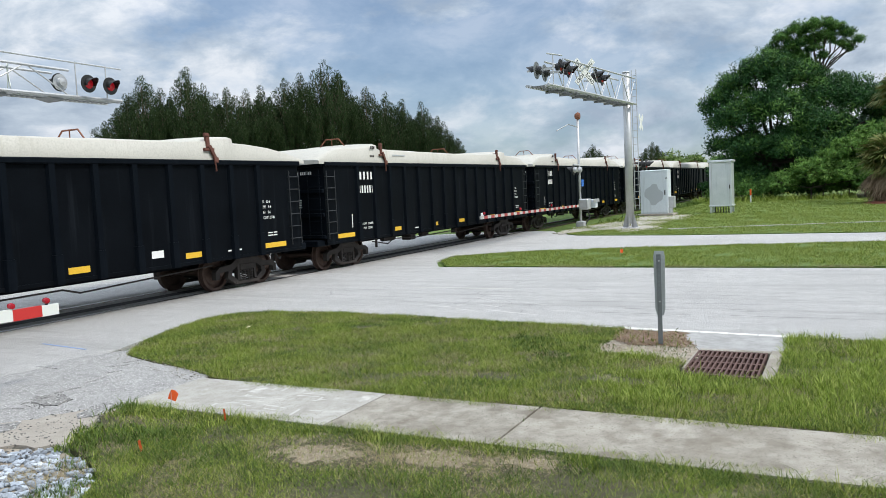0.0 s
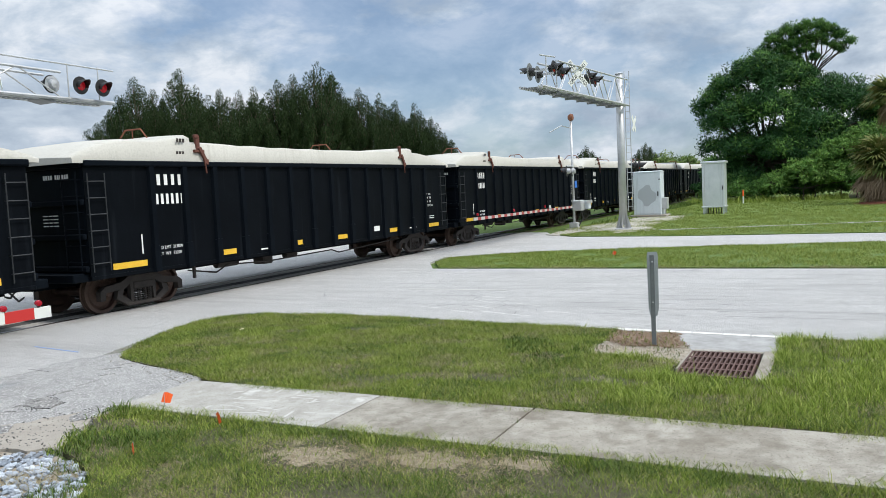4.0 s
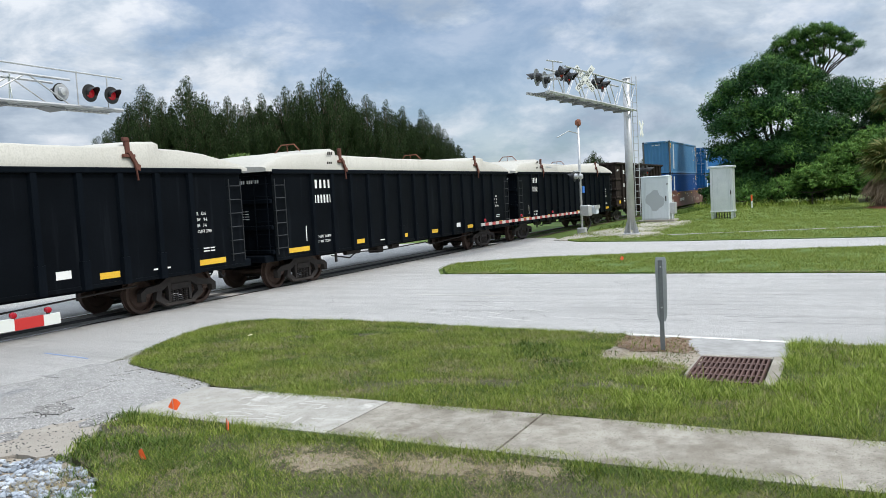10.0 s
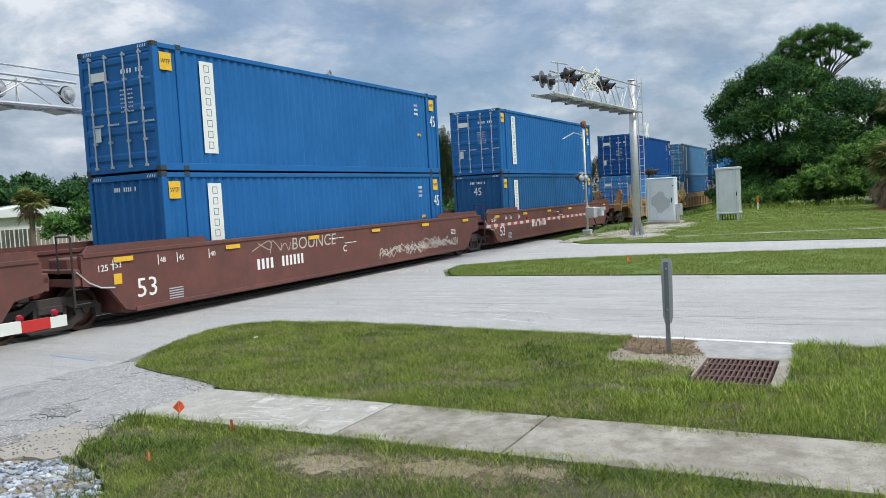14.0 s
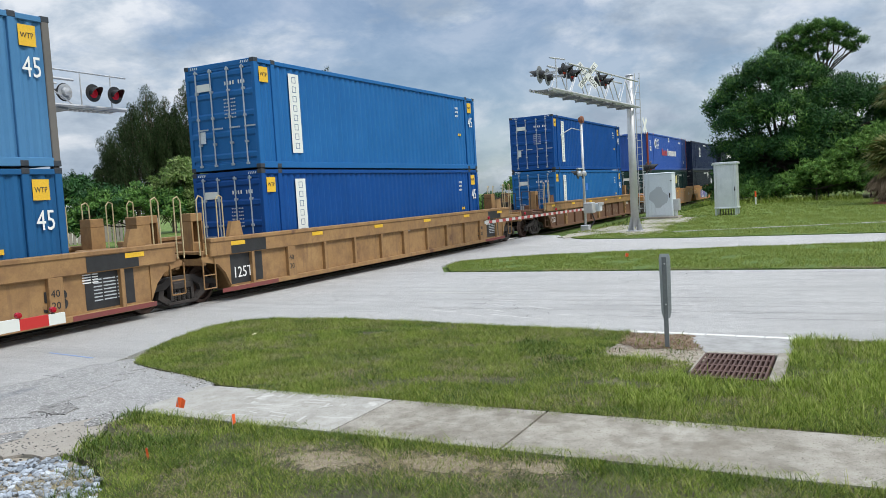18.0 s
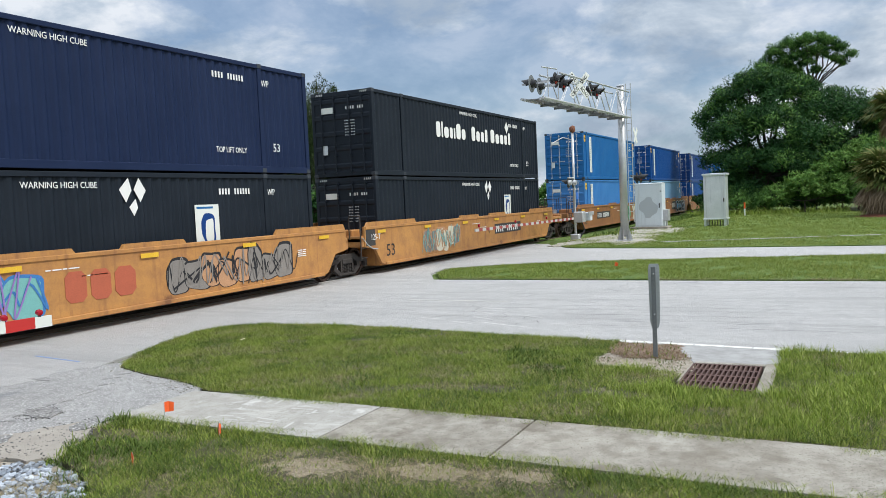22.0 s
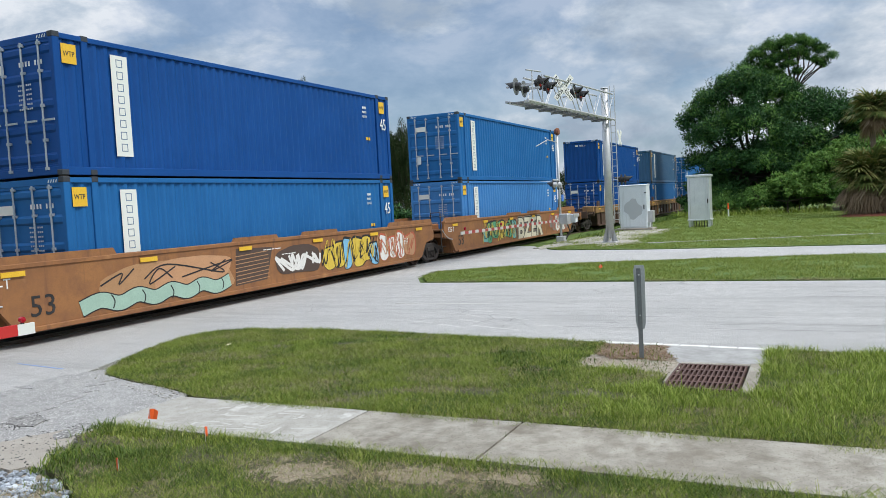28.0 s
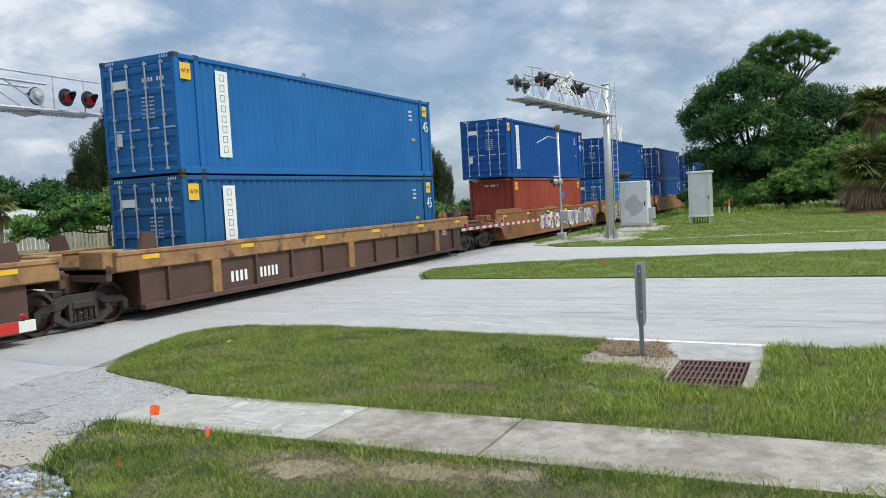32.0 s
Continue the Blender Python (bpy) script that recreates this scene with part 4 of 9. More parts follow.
turf("grass", "dark broad weeds near the marker post", [(-2.2, -10.4), (-2.4, -11.6), (-3.0, -12.0), (-3.8, -12.0), (-3.6, -10.9), (-2.9, -10.3)], (-3.9, -2.1, -12.1, -10.2), 900, 0.055, 0.014, M["weed"], 46, clump=6.0, z=0.012)
M["dry_soil"] = surf("dry_soil", (0.22, 0.18, 0.12), (0.33, 0.28, 0.20), 3.0, 0.95, 0.7, 70, mid=(0.13, 0.11, 0.065), mid_scale=13.0, grit=(0.40, 0.34, 0.25), grit_scale=50.0, grit_at=0.58, bump_dist=0.015)
for k, (x, y, rx, ry, w) in enumerate(WORN[:3]):
    slab("bare_patch", ragged([(x + 0.62 * rx * math.cos(0.3491 * q) * (1 + 0.25 * math.sin(3 * q + k)), y + 0.62 * ry * math.sin(0.3491 * q) * (1 + 0.2 * math.cos(5 * q + k))) for q in range(18)], 0.03, 0.03, 60 + k), 0.0145, 0.1, M["dry_soil"], "dry bare soil worn into the grass", "structure", "bare soil")
for k, (x, y, rx, ry, w) in enumerate(WORN[:3]):
    oval = [(x + 1.25 * rx * math.cos(0.3491 * q), y + 1.25 * ry * math.sin(0.3491 * q)) for q in range(18)]
    turf("straw", "dry straw lying on a bare patch of the verge", oval, (x - 0.6, x + 0.6, y - 0.9, y + 0.9), 2200, 0.008, 0.006, M["straw"], 50 + k, 0.0155, thin=-1, lean=(2.0, 7.0))
turf("grass", "grass creeping over the slab's edge", [(-5.98, -17), (-5.7, -17), (-5.7, -8), (-5.9, -8)], (-6.0, -5.65, -17, -8), 2600, 0.035, 0.006, M["blade"], 71, clump=4.5, z=0.018, lean=(0.6, 2.0))
turf("grass", "weeds creeping over the slab's edge", [(-7.1, -17), (-6.86, -17), (-6.88, -7.9), (-7.1, -7.9)], (-7.1, -6.8, -17, -7.9), 2600, 0.035, 0.006, M["blade"], 72, clump=4.5, z=0.018, lean=(0.6, 2.0))
for k, y in enumerate((-10.395, -12.222, -16.115)):
    turf("grass", "weeds growing in the joint between slabs", [(-7.0, y - 0.02), (-5.8, y - 0.02), (-5.8, y + 0.02), (-7.0, y + 0.02)], (-7.0, -5.8, y - 0.03, y + 0.03), 900, 0.028, 0.007, M["weed"], 73 + k, clump=7.0, z=0.0)
turf("grass", "long blades of grass along the footpath", FRONT, (-7.35, -7.0, -17.5, -7.7), 1900, 0.062, 0.0062, M["blade"], 16, clump=4.0, z=0.01)
turf("grass", "dark weeds along the footpath", FRONT, (-7.3, -7.0, -17.5, -7.7), 1300, 0.045, 0.007, M["weed"], 36, clump=4.0, z=0.01)
turf("grass", "weeds growing at the broken road edge", [(-7.0, -7.6), (-7.2, -9.4), (-8.6, -9.0), (-8.5, -8.35), (-7.9, -7.95), (-7.5, -7.7)], (-8.7, -6.9, -9.5, -7.4), 1500, 0.055, 0.010, M["weed"], 26, thin=-1, clump=5.0, z=0.01)
turf("grass", "bright weeds growing at the broken road edge", [(-7.0, -7.7), (-7.2, -9.4), (-8.6, -9.0), (-8.5, -8.35), (-7.9, -8.0)], (-8.7, -6.9, -9.5, -7.4), 1300, 0.05, 0.008, M["lime_blade"], 27, clump=5.0, z=0.01)
turf("grass", "dry weeds between the stones", [(-8.55, -8.7), (-8.75, -9.15), (-9.2, -9.0), (-10.2, -8.6), (-10.2, -8.1), (-9.1, -8.4)], (-10.2, -8.4, -9.3, -8.0), 3200, 0.045, 0.006, M["dry_blade"], 28, clump=3.0, z=-0.02, lean=(0.6, 2.2))
turf("grass", "green weeds between the stones", [(-8.3, -8.4), (-8.8, -9.4), (-9.6, -9.7), (-9.4, -8.7), (-8.6, -8.6)], (-9.7, -8.2, -9.8, -8.3), 1800, 0.05, 0.007, M["weed"], 29, clump=3.5, z=-0.02)
turf("grass", "short grass on the rest of the verge", FRONT, (-19, -10.1, -24, -9.9), 160, 0.05, 0.012, M["blade"], 81, z=0.01, thin=0.5)
turf("grass", "short grass on the far end of the verge", FRONT, (-10.2, -7.0, -24, -17.4), 220, 0.05, 0.012, M["weed"], 82, z=0.01, thin=0.5)
turf("grass", "short grass on the far end of the island", ISLAND, (-5.8, -1.4, -24, -17.0), 300, 0.06, 0.012, M["blade"], 83, z=0.01)
turf("grass", "dry blades along the median's edge", [(7.42, -4.5), (7.42, -22), (7.75, -22), (7.75, -4.5)], (7.4, 7.8, -22, -4.4), 1500, 0.03, 0.012, M["dry_blade"], 91, 0.02, thin=-1, clump=2.0)
turf("grass", "mown blades of grass on the median", STRIP, (7.4, 15.2, -19, -3.2), 900, 0.045, 0.016, M["blade"], 17, 0.025, thin=0.5)
turf("grass", "low mown grass up to the wood's edge", FAR, (36, 58, -26, -3.5), 110, 0.05, 0.035, M["blade"], 19, 0.025, thin=0.5)
turf("grass", "mown blades of grass beyond the road", FAR, (19.1, 36, -22, -2.9), 420, 0.045, 0.022, M["blade"], 18, 0.025, thin=0.5)
turf("grass", "rough weeds beside the track", FAR, (27, 64, -4.3, -2.9), 40, 0.22, 0.04, M["weed"], 37, 0.02, clump=0.9, patch=0.5)
turf("grass", "tall rough weeds at the foot of the trees", FAR, (57, 64, -16, -3.2), 40, 0.4, 0.05, M["lime_blade"], 38, 0.02, clump=0.8, patch=0.5)
MULCH = [(-1.38, -12.0), (-1.44, -12.88), (-1.9, -13.0), (-2.36, -13.24), (-2.55, -13.05), (-2.46, -12.8), (-2.52, -12.45), (-2.3, -12.1), (-1.8, -11.95)]
turf("leaf_litter", "brown dead leaves round the marker post", MULCH, (-2.9, -1.0, -13.4, -11.0), 1400, 0.012, 0.018, M["dead_leaf"], 31, 0.027, lean=(2.0, 5.0))
turf("leaf_litter", "pale straw over the leaf litter", MULCH, (-2.9, -1.0, -13.4, -11.0), 500, 0.012, 0.008, M["dry_blade"], 41, 0.03, thin=-1, lean=(2.0, 6.0))
turf("grass", "sparse weeds on the bare soil", [(-2.4, -11.5), (-2.5, -13.2), (-3.4, -13.2), (-3.2, -12.1), (-2.8, -11.5)], (-3.5, -2.3, -13.3, -11.4), 500, 0.04, 0.009, M["weed"], 39, 0.015, clump=6.0)
turf("leaf_litter", "dry straw and leaves on the bare soil", [(-2.3, -11.5), (-2.4, -13.2), (-3.4, -13.2), (-3.2, -12.1), (-2.8, -11.5)], (-3.5, -2.3, -13.3, -11.4), 700, 0.010, 0.010, M["dead_leaf"], 40, 0.018, clump=4.0, lean=(2.0, 5.0))
turf("grass", "thin dry blades on the sandy drain edge", MULCH, (-2.9, -1.0, -13.4, -11.0), 160, 0.05, 0.01, M["blade"], 32, 0.025)


def stone_mesh(seed):
    rnd = random.Random(seed)
    bm = bmesh.new()
    bmesh.ops.create_icosphere(bm, subdivisions=1, radius=1)
    for v in bm.verts:
        v.co *= rnd.uniform(0.72, 1.15)
        v.co.z *= 0.65
    vs, fs = [tuple(v.co) for v in bm.verts], [tuple(q.index for q in f.verts) for f in bm.faces]
    bm.free()
    return vs, fs


STONES = [stone_mesh(k) for k in range(5)]


def stones(name, label, ring, box, n, r0, r1, material, seed, z=-0.03):
    rnd = random.Random(seed)
    pts = np.array([(rnd.uniform(box[0], box[1]), rnd.uniform(box[2], box[3])) for _ in range(n)])
    s = Shape()
    for x, y in pts[inside(pts, ring)]:
        vs, fs = STONES[rnd.randrange(5)]
        r = rnd.uniform(r0, r1)
        m = Matrix.Translation((x, y, z + r * 0.35)) @ Euler((rnd.uniform(-0.5, 0.5), rnd.uniform(-0.5, 0.5), rnd.uniform(0, 6.3))).to_matrix().to_4x4()
        s.add([m @ (Vector(v) * r) for v in vs], fs)
    return solid(name, s, material, label, "stones", "stuff")


stones("gravel", "loose blue-grey crushed stones", [(-8.38, -8.3), (-8.6, -9.0), (-9.05, -9.55), (-9.6, -9.95), (-12, -9.95), (-12, -7.3), (-8.7, -7.6)], (-11, -8.35, -9.95, -7.3), 3000, 0.012, 0.046, M["rock"], 5)
stones("gravel", "small dark pebbles on sandy ground", [(-7.2, -7.6), (-8.3, -8.3), (-10, -8.0), (-10, -6.8), (-7.5, -7.0)], (-10, -7.2, -8.3, -6.8), 420, 0.004, 0.014, M["crumb"], 6, 0.0)
stones("gravel", "pale asphalt crumbs along the grass edge", [(-4.0, -4.6), (-4.6, -4.7), (-5.1, -5.2), (-5.5, -6.4), (-5.9, -7.5), (-5.5, -7.6), (-5.1, -6.4), (-4.7, -5.3)], (-6, -4, -7.6, -4.6), 900, 0.006, 0.022, M["slab_pale"], 9, -0.006)
stones("gravel", "loose pale grit on the worn asphalt", [(-4.6, -4.2), (-8.5, -5.0), (-8.6, -7.0), (-6.6, -7.6), (-5.4, -6.4)], (-8.6, -4.5, -7.6, -4.2), 700, 0.004, 0.012, M["slab_pale"], 10, -0.01)
stones("gravel", "loose ballast stones beside the track", [(24, -2.6), (60, -2.6), (60, -1.0), (24, -1.0)], (24, 60, -2.6, -1.0), 1500, 0.04, 0.09, M["ballast"], 7, -0.15)
stones("gravel", "broken asphalt crumbs at the road edge", [(-6.9, -7.3), (-7.6, -7.9), (-9.5, -7.5), (-9.5, -6.9)], (-9.5, -6.9, -7.9, -6.9), 900, 0.004, 0.018, M["crumb"], 8, -0.01)
stones("gravel", "dark crumbs in a worn hollow of the asphalt", [(-6.8, -6.2), (-7.0, -6.8), (-7.5, -6.8), (-7.4, -6.2)], (-7.5, -6.8, -6.8, -6.1), 320, 0.003, 0.010, M["crumb"], 18, -0.002)

# ---- the train: each car lies at its own place along the train, which runs towards -x ----
RUN = [  # seconds, metres run since 13 s
    (0, -255.1), (3, -196.3), (6, -137.5), (9, -78.7), (11, -39.5), (12, -19.85), (13, 0.0), (14, 19.8), (15, 39.55), (16.5, 69.25),
    (17, 79.1), (18, 98.95), (19, 118.75), (20, 138.45), (21, 158.1), (22, 177.65), (23, 197.2), (24, 216.75), (25, 236.3),
    (26, 256.0), (27.5, 285.5), (28, 295.35), (29, 315.35), (30, 335.3), (31, 355.1), (32, 374.85)]
MOVING = []  # (object, place along the train, side shift, height)


def moves(ob, q, y=0.0, z=0.0):
    ob.location = (q + 255.1, y, z)
    MOVING.append((ob, q, y, z))
    return ob


WHEEL_R = 0.457


def wheelset_mesh():
    s = Shape()
    s.tube((0, -0.9, 0), (0, 0.9, 0), 0.08, n=10)
    for sg in (-1, 1):
        a = sg * 0.72
        s.lathe([(0.08, a - sg * 0.03), (0.13, a - sg * 0.06), (0.17, a), (0.30, a + sg * 0.005), (0.385, a - sg * 0.04), (0.385, a + sg * 0.06),
                 (WHEEL_R, a + sg * 0.06), (WHEEL_R, a - sg * 0.05), (0.482, a - sg * 0.055), (0.482, a - sg * 0.08), (0.34, a - sg * 0.08),
                 (0.30, a - sg * 0.03), (0.17, a - sg * 0.035), (0.08, a - sg * 0.06)], 1, 24)
        s.lathe([(0.0, sg * 0.99), (0.09, sg * 0.985), (0.10, sg * 0.9), (0.085, sg * 0.88)], 1, 10)
        for k in range(3):
            t = 2.1 * k
            s.tube((0.06 * math.cos(t), sg * 0.99, 0.06 * math.sin(t)), (0.06 * math.cos(t), sg * 1.005, 0.06 * math.sin(t)), 0.014, n=5)
    return s


def sideframe_mesh():
    """Cast side frame: a bar over two axle boxes with a sprung window in the middle; runs along x, facing -y."""
    s = Shape()
    top = [(-1.17, 0.30), (-1.17, 0.50), (-1.02, 0.60), (-0.62, 0.64), (-0.40, 0.76), (0.40, 0.76), (0.62, 0.64), (1.02, 0.60), (1.17, 0.50), (1.17, 0.30),
           (1.05, 0.30), (1.02, 0.46), (0.52, 0.50), (0.32, 0.62), (-0.32, 0.62), (-0.52, 0.50), (-1.02, 0.46), (-1.05, 0.30)]
    s.prism([(x, z) for x, z in top], 1, -0.07, 0.07)
    for a in (-1, 1):
        s.prism([(a * 0.74, 0.30), (a * 0.70, 0.47), (a * 0.54, 0.50), (a * 0.58, 0.36), (a * 0.40, 0.24), (a * 0.32, 0.16), (a * 0.46, 0.13)][:: 1 if a > 0 else -1], 1, -0.06, 0.06)
        s.box(a * 0.36, a * 0.28, -0.06, 0.06, 0.2, 0.62)
    s.box(-0.46, 0.46, -0.08, 0.08, 0.10, 0.18, 0.02)
    return s


def spring_mesh():
    s = Shape()
    for k in range(4):
        x = -0.21 + 0.14 * k
        for j in range(6):
            z = 0.19 + 0.045 * j
            s.tube((x, 0, z), (x, 0, z + 0.028), 0.055, n=7)
    s.box(-0.28, 0.28, -0.09, 0.09, 0.46, 0.62, 0.02)
    return s


WHEELSETS = []


def make_truck(parent, x):
    """A two-axle truck with its wheel sets."""
    tr = part("truck", shared("truck_bolster", lambda: Shape().box(-0.2, 0.2, -0.95, 0.95, 0.42, 0.66, 0.03).box(-0.12, 0.12, -0.3, 0.3, 0.66, 0.8, 0.02)
                              .tube((0.55, -0.6, 0.33), (0.55, 0.6, 0.33), 0.05).tube((-0.55, -0.6, 0.33), (-0.55, 0.6, 0.33), 0.05), M["truck"]), None, parent, at=(x, 0, 0))
    for sg in (-1, 1):
        part("side_frame", shared("side_frame", sideframe_mesh, M["truck"]), None, tr, at=(0, sg * 1.0, 0))
        part("spring_nest", shared("spring_nest", spring_mesh, M["truck"]), None, tr, at=(0, sg * 1.0, 0))
    for k, a in enumerate((-0.88, 0.88)):
        w = part("wheel_set", shared("wheel_set", wheelset_mesh, M["wheel"]), None, tr, "rusty steel wheels on an axle", at=(a, 0, WHEEL_R))
        WHEELSETS.append((w, k))
    return tr


def ladder_mesh(w, h, n, depth=0.08):
    s = Shape()
    for k in range(n):
        z = h * (k + 0.5) / n
        s.tube((0, -depth, z), (w, -depth, z), 0.013, n=5)
        for a in (0.0, w):
            s.tube((a, -depth, z), (a, 0.0, z), 0.011, n=4)
    for a in (0.0, w):
        s.tube((a, -depth, 0.0), (a, -depth, h), 0.013, n=5)
    return s


GL, GW, GB, GT = 16.35, 1.53, 0.84, 3.25  # gondola body: length, half width, sill and rim heights


def gon_side():
    s = Shape()
    s.box(0.0, GL, -0.012, 0.012, GB, GT - 0.08)
    s.box(0.0, GL, -0.03, 0.10, GB - 0.02, GB + 0.06, 0.01)
    return s


def gon_rib():
    s = Shape()
    s.prism([(-0.10, 0.0), (-0.065, -0.085), (0.065, -0.085), (0.10, 0.0)], 2, GB + 0.55, GT - 0.09)
    s.prism([(-0.12, 0.0), (-0.085, -0.10), (0.085, -0.10), (0.12, 0.0)], 2, GB - 0.02, GB + 0.55)
    return s


def gon_cover(seed):
    """Sheet cover with a hump at each end and a sag along the middle."""
    rnd = random.Random(seed)
    s = Shape()
    prof = [(-0.28, 3.30, 0.0), (-0.05, 3.42, 0.03), (0.55, 3.62, 0.05), (1.1, 3.70, 0.05), (1.9, 3.70, 0.06), (2.5, 3.78, 0.05), (2.95, 3.86, 0.04), (2.97, 3.70, 0.05)]
    prof += [(2.97 + k * 0.62, 3.70 - 0.05 * math.sin(math.pi * k / 16) + rnd.uniform(-0.012, 0.012), 0.04) for k in range(1, 16)]
    prof += [(12.7, 3.72, 0.05), (13.2, 3.80, 0.04), (13.75, 3.82, 0.04), (13.77, 3.68, 0.05), (14.5, 3.66, 0.05), (15.3, 3.58, 0.05), (16.0, 3.44, 0.04), (16.45, 3.34, 0.02), (16.6, 3.28, 0.0)]
    ys = (-1.60, -1.60, -1.57, -1.40, -0.9, -0.3, 0.3, 0.9, 1.40, 1.57, 1.60, 1.60)
    n = len(ys)
    vs = []
    for x, z, w in prof:
        jig = rnd.uniform(-0.015, 0.015)
        for k, y in enumerate(ys):
            e = abs(y) / 1.6
            edge = 3.19 if k in (0, n - 1) else (3.27 if k in (1, n - 2) else None)
            crown = z + 0.05 * (1 - e * e) + jig * 0.5
            zz = edge if edge else (crown if abs(y) < 1.5 else 3.27 + (z - 3.27) * 0.90 + rnd.uniform(-0.008, 0.008))
            vs.append((x, y, min(zz, z + 0.1)))
    fs = [(a * n + k, (a + 1) * n + k, (a + 1) * n + k + 1, a * n + k + 1) for a in range(len(prof) - 1) for k in range(n - 1)]
    s.add(vs, fs)
    s.add(vs[:n], [tuple(range(n))])
    s.add(vs[-n:], [tuple(range(n))[::-1]])
    return s


def clamp_mesh():
    """Rusted cover clamp: post, hooked arm and a hanging lever."""
    s = Shape()
    s.box(-0.06, 0.06, -0.03, 0.05, 0.30, 0.66, 0.01)
    s.box(-0.12, 0.02, -0.05, 0.02, 0.60, 0.68, 0.01)
    s.box(-0.16, 0.16, -0.07, 0.0, 0.26, 0.33, 0.01)
    s.prism([(-0.05, 0.36), (0.03, 0.40), (0.20, 0.12), (0.26, 0.10), (0.24, -0.02), (0.14, 0.02), (0.10, 0.14)], 1, -0.09, -0.04)
    s.tube((0.14, -0.07, 0.06), (0.20, -0.05, -0.22), 0.022, n=5)
    return s


def make_gondola(seed, with_logo):
    g = thing("gondola_car", "black open gondola freight car with white fabric cover, on steel rails", "freight car", group="gondola cars of the train")
    mt = M["gond"]
    for sg in (-1, 1):
        m = Matrix.Translation((0, sg * GW, 0)) @ (Matrix.Identity(4) if sg < 0 else Matrix.Translation((GL, 0, 0)) @ Matrix.Rotation(math.pi, 4, "Z"))
        part("side_wall", shared("gon_side", gon_side, M["gond_panel"]), None, g, at=m)
        for k in range(14):
            part("side_rib", shared("gon_rib", gon_rib, mt), None, g, at=m @ Matrix.Translation((1.72 + 0.993 * k, 0, 0)))
        part("top_chord", shared("gon_chord", lambda: Shape().box(-0.03, GL + 0.03, -0.10, 0.06, GT - 0.12, GT, 0.02), mt), None, g, at=m)
        for x in (0.03, GL - 0.47):
            part("ladder", shared("gon_ladder", lambda: ladder_mesh(0.42, 2.0, 6), M["rung_grey"]), None, g, at=m @ Matrix.Translation((x, 0, GB + 0.15)))
        for x in (3.2, 12.9):
            part("cover_clamp", shared("clamp", clamp_mesh, M["clamp_rust"]), None, g, "rusted steel cover clamp", at=m @ Matrix.Translation((x, -0.05, GT - 0.05)))
        if sg > 0:
            continue
        # yellow reflector strips and lettering
        for x, w in ((0.55, 0.92), (3.85, 0.5), (6.6, 0.5), (8.9, 0.5), (12.0, 0.5), (14.75, 0.92)):
            part("reflector", shared("reflector%.2f" % w, lambda: Shape().box(0, w, -0.005, 0.0, 0, 0.13), M["yellow"]), None, g, "yellow reflective strip", at=m @ Matrix.Translation((x, -0.015, GB + 0.14)))
        part("mark_letters", shared("mark4", lambda: bars((0.10, 0.10, 0.09, 0.10), 0.24, 0.115), M["lettering"]), None, g, at=m @ Matrix.Translation((1.9, -0.015, 2.72)))
        part("mark_numbers", shared("mark6", lambda: bars((0.075,) * 6, 0.23, 0.075), M["lettering"]), None, g, at=m @ Matrix.Translation((1.84, -0.015, 2.30)))
        for k, (a, b) in enumerate((("LD LMT", "213800"), ("LT  WT", "72200"))):
            part("weight_lettering", words(a, 0.10, M["lettering"]), None, g, at=m @ Matrix.Translation((1.85, -0.016, 1.30 - 0.14 * k)))
            part("weight_lettering", words(b, 0.10, M["lettering"]), None, g, at=m @ Matrix.Translation((2.25, -0.016, 1.30 - 0.14 * k)))
        for k, row in enumerate(("IL   52-6", "IW    9-6", "IH    7-6", "CU FT 3740")):
            part("weight_lettering", words(row, 0.105, M["lettering"], 0.85), None, g, at=m @ Matrix.Translation((14.8, -0.016, 2.16 - 0.14 * k)))
        part("stencil", shared("stencil_b", lambda: bars((0.2, 0.14), 0.028, 0.03, 2, 0.04), M["lettering"]), None, g, at=m @ Matrix.Translation((14.95, -0.016, 1.36)))
        part("stencil", shared("stencil_c", lambda: Shape().box(0, 0.035, -0.004, 0, 0, 0.42), M["lettering"]), None, g, at=m @ Matrix.Translation((14.72, -0.016, 1.25)))
        part("stencil", shared("stencil_c", lambda: Shape(), M["lettering"]), None, g, at=m @ Matrix.Translation((1.35, -0.016, 1.25)))
        part("stencil", shared("stencil_d", lambda: bars((0.34,), 0.16, 0.03), M["lettering"]), None, g, at=m @ Matrix.Translation((11.0, -0.016, 1.08)))
        part("stencil", shared("stencil_e", lambda: bars((0.3, 0.16), 0.035, 0.03), M["lettering"]), None, g, at=m @ Matrix.Translation((5.3, -0.016, 0.98)))
        part("stencil", shared("stencil_e", lambda: Shape(), M["lettering"]), None, g, at=m @ Matrix.Translation((13.4, -0.016, 1.02)))
    for x, sg in ((0.0, -1), (GL, 1)):
        m = Matrix.Translation((x, 0, 0)) @ (Matrix.Identity(4) if sg < 0 else Matrix.Rotation(math.pi, 4, "Z"))
        part("end_wall", shared("gon_end", lambda: Shape().box(0, 0.03, -GW, GW, GB + 0.25, GT - 0.02), mt), None, g, at=m)
        for k, (z0, z1) in enumerate(((GT - 0.14, GT), (2.35, 2.47), (1.65, 1.77), (1.0, 1.12))):
            part("end_beam", shared("end_beam%d" % k, lambda: Shape().box(-0.10 if k == 0 else -0.09, 0.0, -GW, GW, z0, z1, 0.02), mt), None, g, at=m)
        part("end_sill", shared("gon_end_sill", lambda: Shape().box(-0.35, 0.35, -1.45, 1.45, 0.80, 0.98, 0.02), mt), None, g, at=m)
